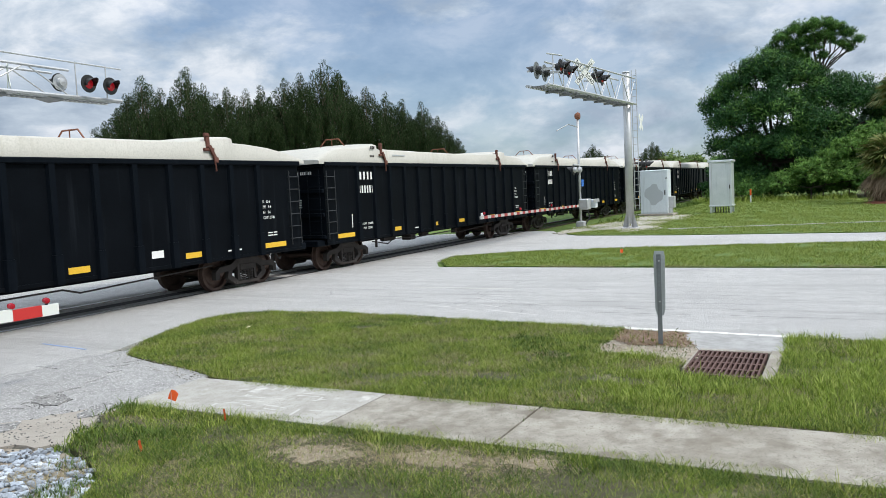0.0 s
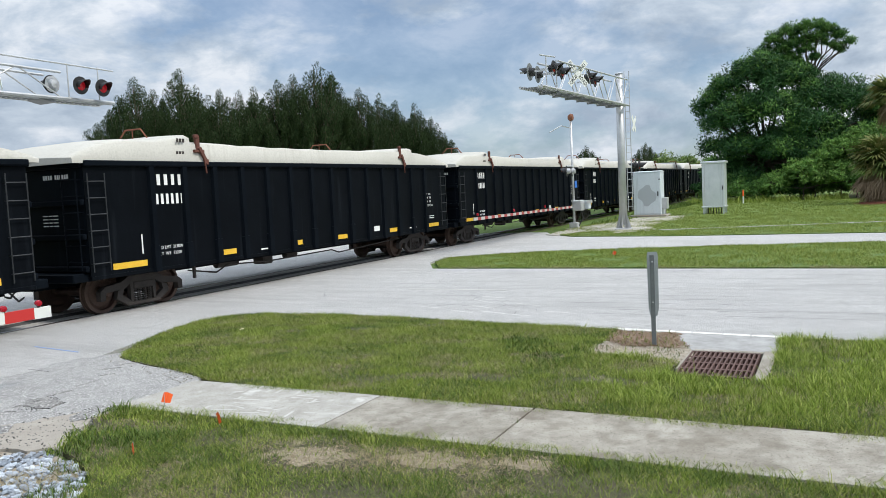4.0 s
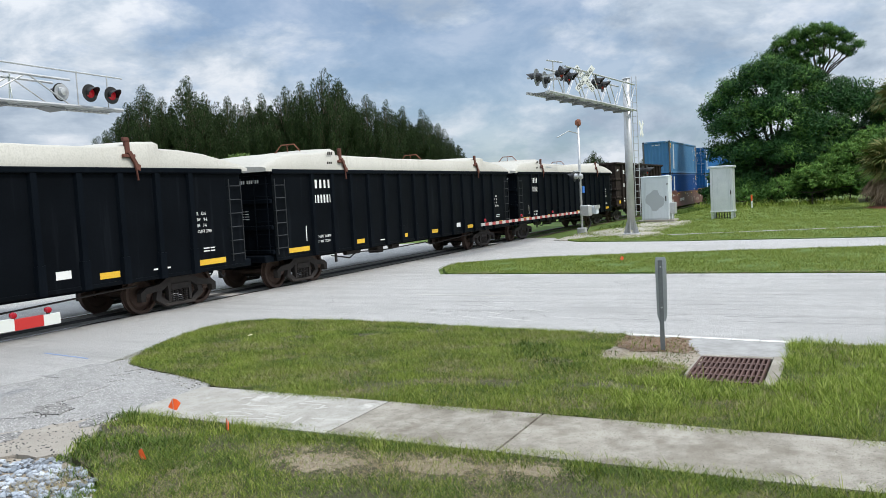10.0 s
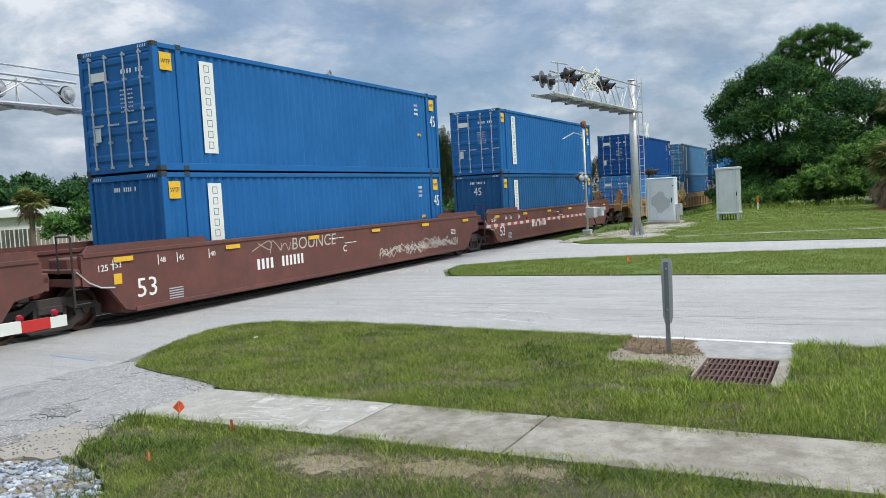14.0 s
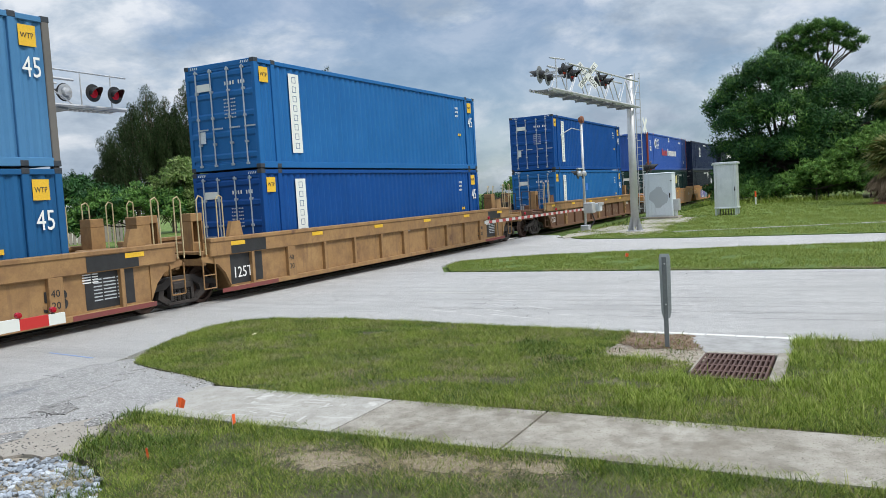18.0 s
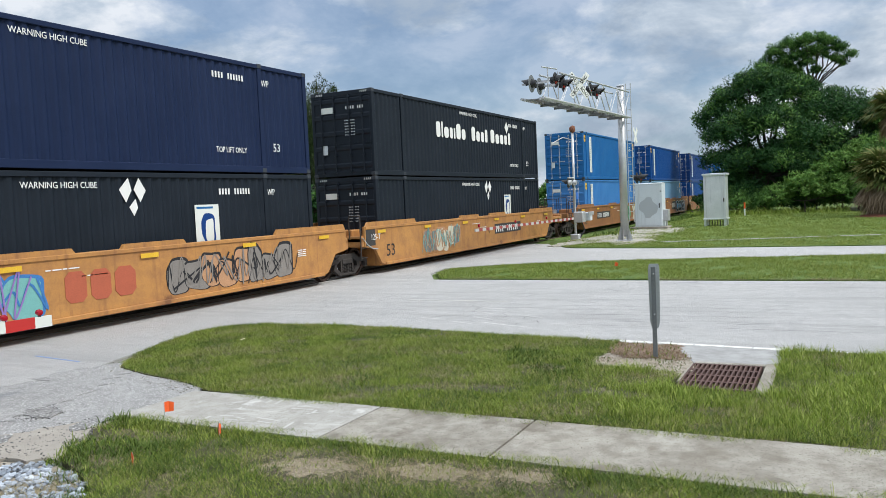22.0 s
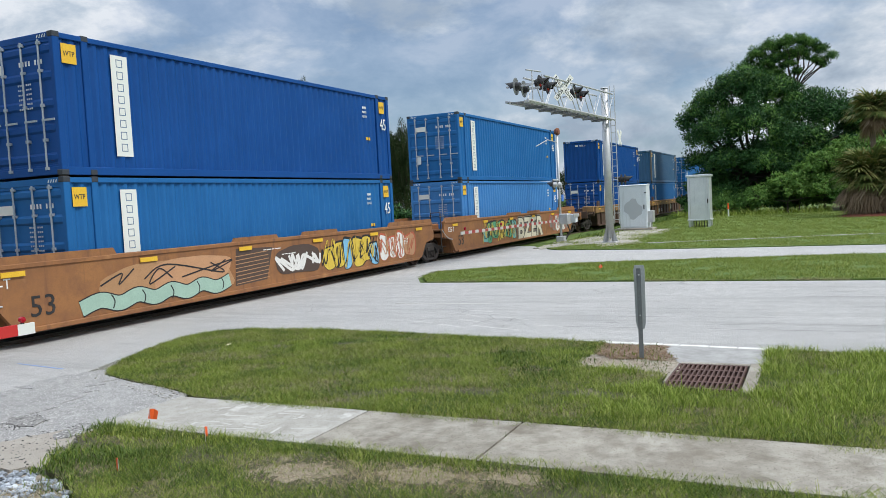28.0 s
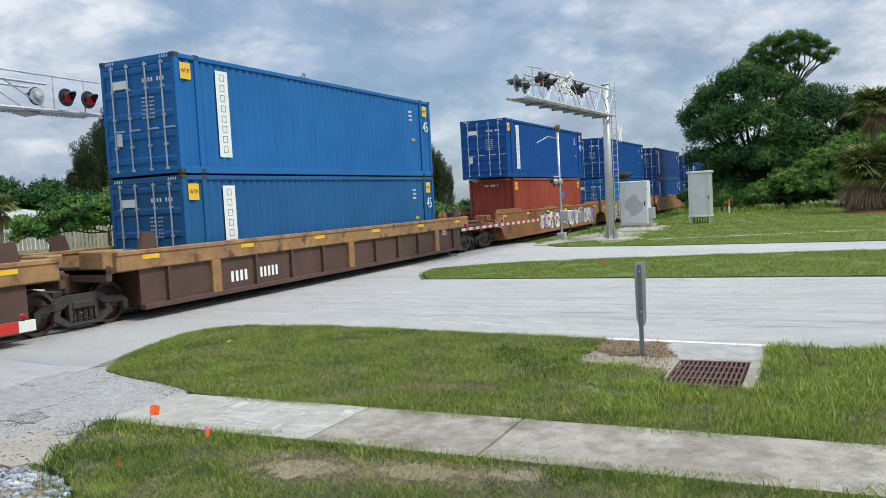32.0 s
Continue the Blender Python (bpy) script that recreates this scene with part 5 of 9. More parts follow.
        for y in (-1.45, -1.02):
            part("end_ladder", shared("gon_end_ladder", lambda: Shape().add(*(lambda q: ([(b, a, c) for a, b, c in q.v], q.f))(ladder_mesh(0.42, 2.0, 6, 0.12))), mt), None, g, at=m @ Matrix.Translation((0, y, GB + 0.2)))
            break
        part("coupler", shared("coupler", lambda: Shape().box(-0.62, 0.4, -0.12, 0.12, 0.72, 0.92, 0.03).box(-0.66, -0.40, -0.2, 0.2, 0.66, 0.96, 0.04), M["truck"]), None, g, at=m)
        part("brake_hose", shared("hose", lambda: Shape().pipe([(-0.15, 0.4, 0.8), (-0.45, 0.38, 0.5), (-0.62, 0.3, 0.55)], 0.02), M["black"]), None, g, at=m)
        part("end_number", shared("mark_end", lambda: Shape().add(*(lambda q: ([(b, -a, c) for a, b, c in q.v], q.f))(bars((0.055, 0.055, 0.05, 0.055, -0.04, 0.05, 0.05, 0.05, 0.05, 0.05, 0.05), 0.09, 0.02))), M["lettering"]), None, g, at=m @ Matrix.Translation((-0.004, -0.35, 2.9)))
        part("end_stencil", shared("stencil_end", lambda: Shape().add(*(lambda q: ([(b, -a, c) for a, b, c in q.v], q.f))(bars((0.16, 0.1, 0.14), 0.02, 0.03, 4, 0.05))), M["lettering"]), None, g, at=m @ Matrix.Translation((-0.004, -0.25, 2.15)))
    part("floor", shared("gon_floor", lambda: Shape().box(0.1, GL - 0.1, -1.45, 1.45, GB + 0.1, GB + 0.2).box(-0.3, GL + 0.3, -0.18, 0.18, 0.62, 0.92)
                         .box(3.6, GL - 3.6, -0.9, 0.9, 0.72, 0.92), mt), None, g)
    part("brake_gear", shared("brake_gear", lambda: Shape().tube((4.6, -0.6, 0.66), (5.4, -0.6, 0.66), 0.09, n=10).box(6.3, 6.7, -0.8, -0.4, 0.5, 0.8, 0.03).tube((7.6, -0.5, 0.64), (8.1, -0.5, 0.64), 0.10, n=10)
                              .pipe([(3.0, -1.2, 0.7), (3.9, -1.25, 0.55), (4.3, -1.25, 0.7), (6.0, -1.2, 0.62), (9.0, -1.2, 0.66), (9.4, -1.2, 0.55), (13.2, -1.2, 0.7)], 0.02).box(3.1, 3.16, -1.3, -1.24, 0.5, 0.85), M["truck"]), None, g)
    part("cover", smooth(gon_cover(seed).mesh("cover", M["tarp"])), None, g, "white fabric cover drawn over the load")
    part("cover_number", shared("cover_num", lambda: bars((0.07, 0.07, 0.07), 0.09, 0.02, 2, 0.2), M["truck"]), None, g, at=Matrix.Translation((2.5, -1.615, 3.68)) @ Matrix.Rotation(radians(6), 4, "X"))
    if with_logo:
        part("cover_mark", shared("cover_mark", lambda: bars((0.1, 0.09, 0.1, 0.09, 0.1, 0.1, 0.08), 0.045, 0.03), M["cab_patch"]), None, g, at=Matrix.Translation((3.9, -1.606, 3.48)))
    for x in (0.55 + GL * 0.0 + 1.2, GL - 1.75):
        make_truck(g, x)
    for x, z in ((10.4, 3.70), (2.75, 3.84)):
        part("bow", shared("bow", lambda: Shape().pipe([(0, -0.5, 0), (0.02, -0.25, 0.26), (0.02, 0.25, 0.26), (0, 0.5, 0)], 0.02, 5).pipe([(0, 0, 0), (0.02, 0.02, 0.26)], 0.014, 4), M["rust"]), None, g, "bent steel bow", at=(x, 0, z))
    return g


def make_brown_gondola():
    g = thing("gondola_car", "weathered brown steel gondola freight car with heavy ribs, on steel rails", "freight car", group="gondola cars of the train")
    L, T, W, B0 = 14.75, 3.94, 1.50, 0.95
    mt = M["gond_brown"]
    for sg in (-1, 1):
        m = Matrix.Translation((0, sg * W, 0)) @ (Matrix.Identity(4) if sg < 0 else Matrix.Translation((L, 0, 0)) @ Matrix.Rotation(math.pi, 4, "Z"))
        part("side_wall", Shape().box(0, L, -0.012, 0.012, B0 + 0.12, T - 0.1), mt, g, at=m)
        part("top_chord", Shape().box(-0.12, L + 0.12, -0.16, 0.08, T - 0.14, T, 0.03), mt, g, at=m)
        part("bottom_chord", Shape().box(0, L, -0.05, 0.1, B0 + 0.05, B0 + 0.2, 0.02), mt, g, at=m)
        for k in range(12):
            x = 1.35 + k * (L - 2.7) / 11
            part("side_rib", shared("brown_rib", lambda: Shape().prism([(-0.10, 0.0), (-0.075, -0.16), (0.075, -0.16), (0.10, 0.0)], 2, B0 + 0.2, T - 0.14)
                                    .prism([(-0.16, 0.0), (-0.11, -0.18), (0.11, -0.18), (0.16, 0.0)], 2, B0 - 0.12, B0 + 0.35), mt), None, g, at=m @ Matrix.Translation((x, 0, 0)))
        for z in (1.55, 2.1, 2.75):
            for x in (0.0, L - 1.3):
                part("corner_band", shared("brown_band", lambda: Shape().box(0, 1.3, -0.06, 0.0, 0, 0.14, 0.02), mt), None, g, at=m @ Matrix.Translation((x, 0, z)))
        part("reflector", Shape().box(0, 0.42, -0.005, 0, 0, 0.2), M["yellow"], g, "yellow reflective strip", at=m @ Matrix.Translation((0.55, -0.065, 1.2)))
        for x in (4.2, 7.3, 10.2):
            part("reflector", shared("brown_refl", lambda: Shape().box(0, 0.3, -0.005, 0, 0, 0.1), M["yellow"]), None, g, "yellow reflective strip", at=m @ Matrix.Translation((x, -0.015, 1.2)))
        part("mark_letters", bars((0.17, 0.17, 0.17, 0.17), 0.25, 0.06), M["lettering"], g, at=m @ Matrix.Translation((1.75, -0.015, 3.2)))
        part("mark_numbers", bars((0.15, 0.15, 0.13, 0.15), 0.23, 0.05), M["lettering"], g, at=m @ Matrix.Translation((1.9, -0.015, 2.3)))
        part("stencil", bars((0.2, 0.3), 0.08, 0.05, 2, 0.07), M["lettering"], g, at=m @ Matrix.Translation((1.8, -0.015, 1.45)))
        part("stencil", bars((0.1, 0.12, 0.1), 0.13, 0.05), M["lettering"], g, at=m @ Matrix.Translation((0.35, -0.015, 3.35)))
        for x in (5.3, 10.5, 8.2):
            part("chalk_mark", shared("scrawl", lambda: scrawl(3, 0.45, 0.3), M["cab_patch"]), None, g, at=m @ Matrix.Translation((x, -0.015, 2.6 - 0.05 * x)))
    for x, sg in ((0.0, -1), (L, 1)):
        m = Matrix.Translation((x, 0, 0)) @ (Matrix.Identity(4) if sg < 0 else Matrix.Rotation(math.pi, 4, "Z"))
        e = Shape().box(0, 0.03, -W, W, B0 + 0.1, T - 0.02).box(-0.12, 0, -W - 0.1, W + 0.1, T - 0.16, T, 0.03)
        for z in (1.5, 2.1, 2.75):
            e.box(-0.14, 0, -W, W, z, z + 0.16, 0.03)
        for y in (-1.0, -0.35, 0.35, 1.0):
            e.box(-0.1, 0, y - 0.06, y + 0.06, 1.2, 3.8, 0.02)
        part("end_wall", e, mt, g, at=m)
        part("coupler", shared("coupler", lambda: Shape(), M["truck"]), None, g, at=m)
        part("ladder", Shape().add(*(lambda q: ([(b, a, c) for a, b, c in q.v], q.f))(ladder_mesh(0.42, 2.4, 7, 0.2))), M["yellow"] if sg > 0 else mt, g, at=m @ Matrix.Translation((0, -1.4 if sg < 0 else 1.0, 1.2)))
    part("floor", Shape().box(0.1, L - 0.1, -1.4, 1.4, B0 + 0.1, B0 + 0.22).box(-0.3, L + 0.3, -0.18, 0.18, 0.62, 1.0), mt, g)
    for x in (1.7, L - 1.7):
        make_truck(g, x)
    return g


def flow(ctrl, per=6):
    """Points of a smooth line through the given ones."""
    c = [ctrl[0]] + list(ctrl) + [ctrl[-1]]
    out = []
    for p0, p1, p2, p3 in zip(c, c[1:], c[2:], c[3:]):
        for k in range(per):
            t = k / per
            out.append(tuple(0.5 * (2 * b + (d - a) * t + (2 * a - 5 * b + 4 * d - e) * t * t + (3 * b - a - 3 * d + e) * t ** 3) for a, b, d, e in zip(p0, p1, p2, p3)))
    return out + [ctrl[-1]]


def ribbon(pts, thick, y=-0.004):
    """A painted line of even width, facing -y."""
    s, n = Shape(), len(pts)
    vs = []
    for k in range(n):
        (x0, z0), (x1, z1) = pts[max(0, k - 1)], pts[min(n - 1, k + 1)]
        d = math.hypot(x1 - x0, z1 - z0) or 1
        nx, nz = -(z1 - z0) / d * thick / 2, (x1 - x0) / d * thick / 2
        vs += [(pts[k][0] - nx, y - 0.00005 * k, pts[k][1] - nz), (pts[k][0] + nx, y - 0.00005 * k, pts[k][1] + nz)]
    return s.add(vs, [(2 * k, 2 * k + 2, 2 * k + 3, 2 * k + 1) for k in range(n - 1)])


def scrawl(seed, w, h, thick=0.03, loops=5):
    """Loose flowing painted line, like handwriting that cannot be read, facing -y."""
    rnd = random.Random(seed)
    n = loops * 2 + 1
    ctrl = []
    n += n % 2
    for k in range(n):
        u = k / (n - 1)
        ctrl.append((w * u + rnd.uniform(-0.8, 0.8) * w / loops, h * (rnd.uniform(0.65, 1.0) if k % 2 else rnd.uniform(0.0, 0.35))))
    return ribbon(flow(ctrl), thick)


def blob(seed, w, h, n=24, y=-0.004):
    """A rounded painted patch, facing -y, w by h, left bottom at the origin."""
    rnd = random.Random(seed)
    ring = []
    n = max(n, 24)
    p1, p2, p3 = (rnd.uniform(0, 6.28) for _ in range(3))
    for k in range(n):
        a = 2 * math.pi * k / n
        ca, sa = math.cos(a), math.sin(a)
        r = 0.88 + 0.05 * math.sin(2 * a + p1) + 0.045 * math.sin(3 * a + p2) + 0.03 * math.sin(5 * a + p3)
        ring.append((w / 2 + w / 2 * r * math.copysign(abs(ca) ** 0.6, ca), y, h / 2 + h / 2 * r * math.copysign(abs(sa) ** 0.6, sa)))
    s = Shape()
    return s.add(ring, [tuple(range(n))])

# ---- containers ----
CW, CH, WB = 1.219, 2.896, 0.36  # half width, height, height of the lower one's floor over the rail


def corrugated(length, height, pitch=0.28, depth=0.036):
    """Trapezoid-ribbed sheet in the x-z plane facing -y."""
    s = Shape()
    xs, n = [], max(1, int(length / pitch))
    p = length / n
    for k in range(n):
        x = k * p
        xs += [(x, 0.0), (x + 0.26 * p, 0.0), (x + 0.5 * p, depth), (x + 0.76 * p, depth)]
    xs.append((length, 0.0))
    vs = [(x, y, 0.0) for x, y in xs] + [(x, y, height) for x, y in xs]
    m = len(xs)
    return s.add(vs, [(k, k + 1, m + k + 1, m + k) for k in range(m - 1)])


def door_mesh():
    """Door leaf pressed with five level ribs."""
    prof = [(0.04, 0.0), (-0.02, 0.0), (-0.02, 0.06), (0.0, 0.07)]
    for z in (0.12, 0.72, 1.22, 1.78, 2.32):
        prof += [(0.0, z), (-0.035, z + 0.05), (-0.035, z + 0.15), (0.0, z + 0.2)]
    prof += [(0.0, 2.53), (-0.02, 2.54), (-0.02, 2.6), (0.04, 2.6)]
    return Shape().prism(prof, 0, 0.0, 1.12)


def lock_bar():
    s = Shape().tube((0, -0.06, 0), (0, -0.06, 2.62), 0.02, n=6)
    for z in (0.02, 0.6, 1.3, 2.0, 2.56):
        s.box(-0.045, 0.045, -0.075, 0.0, z - 0.03, z + 0.03)
    s.box(-0.02, 0.34, -0.085, -0.06, 0.98, 1.02)
    return s


def roof_mesh(L):
    q = corrugated(L - 0.3, 2 * CW - 0.2, 0.3, 0.03)
    return Shape().add([(x + 0.15, z - CW + 0.1, CH - 0.03 - y) for x, y, z in q.v], q.f)


def frame_posts(L):
    return [0.0, L - 0.16] + ([0.70, L - 0.86] if 13 < L < 14 else ([1.98, L - 2.14] if L > 15 else []))


TURNED = Matrix.Rotation(math.pi, 4, "Z")
MINUS_X = Matrix.Rotation(radians(-90), 4, "Z")  # a sheet that faces -y turned to face -x


def make_box(L, paint, end, label, logo="strip", trim=None, group="containers on the train", num45=False, dirty=False, raised=False):
    """A freight container, left end at x = 0, floor at z = 0. end: 'door' or 'plain' for the end towards -x."""
    c = thing("freight_container", label, "container", group=group)
    mt = PAINT[paint]
    tm = PAINT[trim] if trim else mt
    for sg in (-1, 1):
        m = Matrix.Translation((0, sg * CW, 0)) if sg < 0 else Matrix.Translation((L, CW, 0)) @ TURNED
        part("side_panel", shared("side_panel%.1f" % L, lambda: corrugated(L - 0.32, CH - 0.28), mt), None, c, at=m @ Matrix.Translation((0.16, 0.035, 0.16)))
        part("top_rail", shared("top_rail%.1f" % L, lambda: Shape().box(0.1, L - 0.1, 0, 0.06, CH - 0.13, CH - 0.02, 0.01), mt), None, c, at=m)
        part("bottom_rail", shared("bottom_rail%.1f" % L, lambda: Shape().box(0.1, L - 0.1, 0, 0.06, 0.0, 0.17, 0.01), mt), None, c, at=m)
        for x in frame_posts(L):
            ends = x in (0.0, L - 0.16)
            part("corner_post" if ends else "mid_post", shared("post%d" % ends, lambda: Shape().box(0, 0.16, -0.002 if ends else 0.004, 0.12, 0.1, CH - 0.1, 0.012), tm if ends else mt), None, c, at=m @ Matrix.Translation((x, 0, 0)))
            for z in (0.0, CH - 0.118):
                part("corner_casting", shared("casting", lambda: Shape().box(-0.008, 0.17, -0.008, 0.15, 0, 0.118, 0.012), tm if trim == "oxide_red" else M["casting"]), None, c, at=m @ Matrix.Translation((x, 0, z)))
        if sg > 0:
            continue
        for x in (0.2, L - 0.66) if L < 15 else ():
            tg = part("tag", shared("tag", lambda: Shape().box(0, 0.36, -0.003, 0, 0, 0.40), M["yellow"]), None, c, "yellow height warning sticker", at=m @ Matrix.Translation((x, 0.015, CH - 0.62)))
            part("tag_print", words("WTP", 0.15, M["cab_dark"], 0.85), None, tg, at=(0.04, -0.005, 0.15))
        if logo == "strip":
            sign = part("sign_strip", shared("sign_strip", lambda: Shape().box(0, 0.46, -0.004, 0, 0, 2.2), M["white_film"]), None, c, "white vertical sign strip with blue letter shapes", at=m @ Matrix.Translation((1.45, 0.03, 0.42)))
            part("sign_print", shared("sign_print", strip_shapes, M["sign_blue"]), None, sign)
            if not num45:
                part("size_number", words("45", 0.56, M["lettering"], 0.75), None, c, at=m @ Matrix.Translation((L - 0.64, 0.012, 1.7)))
            part("code_bars", shared("code_bars", lambda: bars((0.035, 0.03, 0.04, 0.03), 0.08, 0.035, 3, 0.07), M["lettering"]), None, c, at=m @ Matrix.Translation((L - 1.75, 0.03, 2.35)))
            part("tag", shared("tag_small", lambda: Shape().box(0, 0.12, -0.004, 0, 0, 0.1).box(0.16, 0.26, -0.004, 0, 0, 0.1), M["yellow"]), None, c, at=m @ Matrix.Translation((L - 1.6, 0.03, 1.3)))
        elif L > 15:
            part("size_number", words("53", 0.32, M["lettering"]), None, c, at=m @ Matrix.Translation((L - 1.62, 0.03, 0.58)))
            if paint != "violet_blue":
                part("lettering", words("WARNING HIGH CUBE", 0.185, M["lettering"], 0.92), None, c, at=m @ Matrix.Translation((6.9, 0.03, 2.54)))
            part("code_bars", shared("code_long", lambda: bars((0.06, 0.06, 0.06, 0.06, -0.08, 0.055, 0.055, 0.055, 0.055, 0.055, 0.055), 0.15, 0.05), M["lettering"]), None, c, at=m @ Matrix.Translation((L - 3.86, 0.03, 2.36)))
            part("lettering", words("WP", 0.24, M["lettering"], 0.85), None, c, at=m @ Matrix.Translation((L - 1.98, 0.03, 2.32)))
            at = lambda x, z: m @ Matrix.Translation((x, 0.03, z))
            if paint == "charcoal" and logo == "name":
                part("lettering", words("TOP LIFT ONLY", 0.2, M["lettering"], 0.82), None, c, at=at(12.3, 0.50))
                cap, low, tall = 0.60, 0.43, 0.62
                block_name(c, "name_block", (0.34, 0.13, 0.40, 0.26, 0.13, 0.40, 0.36), (cap, tall, low, low, low, tall, low), 0.11, M["lettering"], "white block of a painted name", at(4.75, 1.52))
                block_name(c, "name_block", (0.36, 0.36, 0.32, 0.26), (cap, low, low, 0.55), 0.13, M["lettering"], "white block of a painted name", at(8.06, 1.52))
                block_name(c, "name_block", (0.42, 0.40, 0.36, 0.32, 0.26), (cap, low, low, low, 0.55), 0.15, M["lettering"], "white block of a painted name", at(10.12, 1.52))
                part("name_diamond", Shape().prism([(0, 0), (0.23, 0.27), (0, 0.54), (-0.23, 0.27)], 1, -0.005, 0), M["lettering"], c, "white diamond mark", at=at(12.06, 2.04))
            elif paint == "charcoal":
                em = part("emblem", shared("emblem", lambda: Shape().box(0, 0.82, -0.004, 0, 0, 0.96), M["white_film"]), None, c, "white square emblem with blue arcs", at=at(11.42, 1.16))
                part("emblem_arc", shared("emblem_arc", lambda: blob(5, 0.56, 0.80, 24, -0.007), PAINT["deep_blue"]), None, em, at=(0.16, 0, -0.02))
                part("emblem_arc", shared("emblem_heart", lambda: blob(6, 0.34, 0.66, 24, -0.010), M["white_film"]), None, em, at=(0.30, 0, -0.02))
                part("emblem_arc", shared("emblem_top", lambda: Shape().box(0.06, 0.62, -0.007, 0, 0.86, 0.91), PAINT["mid_blue"]), None, em)
                for q, (x, z, k) in enumerate(((9.38, 2.22, 1.0), (9.78, 2.22, 1.0), (9.58, 1.92, 0.7))):
                    part("name_diamond", Shape().prism([(0, 0), (0.17 * k, 0.26 * k), (0.09 * k if q != 1 else -0.02, 0.54 * k), (-0.17 * k, 0.28 * k)], 1, -0.005, 0), M["lettering"], c, "white leaf-shaped mark", at=at(x, z))
            elif paint == "navy":
                em = part("emblem", shared("emblem", lambda: Shape().box(0, 0.82, -0.004, 0, 0, 0.96), M["white_film"]), None, c, "white square emblem", at=at(4.3, 1.35))
                part("emblem_arc", shared("emblem_ring", lambda: blob(5, 0.5, 0.7, 14, -0.007), PAINT["navy"]), None, em, at=(0.18, 0, 0.12))
                part("lettering", words("TOP LIFT ONLY", 0.2, M["lettering"], 0.82), None, c, at=at(12.3, 0.50))
            elif paint == "violet_blue":
                block_name(c, "name_block", (0.30, 0.28, 0.28, 0.16, 0.32), (0.60, 0.42, 0.44, 0.44, 0.44), 0.15, M["g_faded_red"], "faded red block of a painted name", at(5.2, 1.2))
                block_name(c, "name_block", (0.34, 0.25, 0.30, 0.27, 0.28, 0.26, 0.27, 0.30, 0.12, 0.29), (0.62, 0.46, 0.46, 0.46, 0.46, 0.46, 0.46, 0.46, 0.46, 0.46), 0.105, M["lettering"], "white block of a painted name", at(7.5, 1.19))
                part("name_lens", shared("name_lens", lambda: Shape().prism([(0.0, 0.43), (0.18, 0.68), (0.40, 0.84), (0.62, 0.68), (0.78, 0.43), (0.62, 0.18), (0.40, 0.0), (0.18, 0.18)], 1, -0.005, 0), M["lettering"]), None, c, "white lens-shaped mark", at=at(2.39, 1.70))
                part("name_disc", shared("name_disc", lambda: Shape().lathe([(0.0, -0.009), (0.2, -0.009), (0.2, 0.0)], 1, 20), M["post_steel"]), None, c, "grey disc in the mark", at=at(2.79, 2.12))
                for q in range(8):
                    part("speed_line", shared("speed_line", lambda: Shape().box(0, 1.0, -0.004, 0, 0, 0.035), M["lettering"]), None, c, at=at(3.02 + 0.14 * math.sin(math.pi * (q + 0.5) / 8), 1.74 + 0.105 * q))
                for x, z in ((0.72, 1.50), (7.9, 2.38)):
                    plate = part("plate", shared("plate_110", lambda: Shape().box(0, 0.52, -0.004, 0, 0, 0.36), M["white_film"]), None, c, "white plate", at=at(x, z))
                    part("lettering", words("110", 0.26, M["black"]), None, plate, at=(0.05, -0.006, 0.12))
                part("size_number", words("53", 0.5, M["lettering"], 0.9), None, c, at=at(0.72, 1.98))
                part("tag", shared("tag_low", lambda: Shape().box(0, 0.2, -0.004, 0, 0, 0.22), M["yellow"]), None, c, at=at(0.85, 0.5))
            elif paint == "dark_green":
                block_name(c, "name_block", (0.56, 0.52, 0.60), (0.72, 0.72, 0.72), 0.14, M["g_faded_yellow"], "pale yellow block of a painted name", at(9.35, 1.72))
                for x, d in ((8.45, 1), (11.95, -1)):
                    part("bracket_mark", Shape().box(min(x, x + 0.07 * d), max(x, x + 0.07 * d), -0.005, 0, 1.45, 2.55).box(min(x, x + 0.3 * d), max(x, x + 0.3 * d), -0.005, 0, 2.48, 2.55), M["white_film"], c, "white corner bracket", at=at(0, 0))
                block_name(c, "slogan_block", (0.13, 0.11, 0.11, -0.06, 0.08, 0.11, 0.16, 0.11, 0.09, 0.09, 0.11, 0.13, -0.06, 0.16, 0.11, 0.11, 0.11, 0.09), (0.24, 0.17, 0.17, 0, 0.24, 0.17, 0.17, 0.17, 0.17, 0.22, 0.17, 0.17, 0, 0.17, 0.17, 0.17, 0.17, 0.17), 0.085, M["white_film"], "", at(4.25, 1.92))
    part("roof", shared("roof%.1f" % L, lambda: roof_mesh(L), mt), None, c)
    part("underframe", shared("under%.1f" % L, lambda: Shape().box(0.1, L - 0.1, -CW + 0.06, CW - 0.06, 0.04, 0.14), M["truck"]), None, c)
    for x, mm, style in ((0.0, Matrix.Translation((0, CW, 0)) @ MINUS_X, end), (L, Matrix.Translation((L, -CW, 0)) @ MINUS_X @ TURNED, "plain" if end == "door" else "door")):
        # local x runs across the width, -y faces out
        part("end_header", shared("end_header", lambda: Shape().box(0.1, 2 * CW - 0.1, 0.0, 0.1, CH - 0.15, CH - 0.01, 0.01), mt), None, c, at=mm)
        part("end_sill", shared("end_sill", lambda: Shape().box(0.1, 2 * CW - 0.1, 0.0, 0.1, 0.02, 0.18, 0.01), mt), None, c, at=mm)
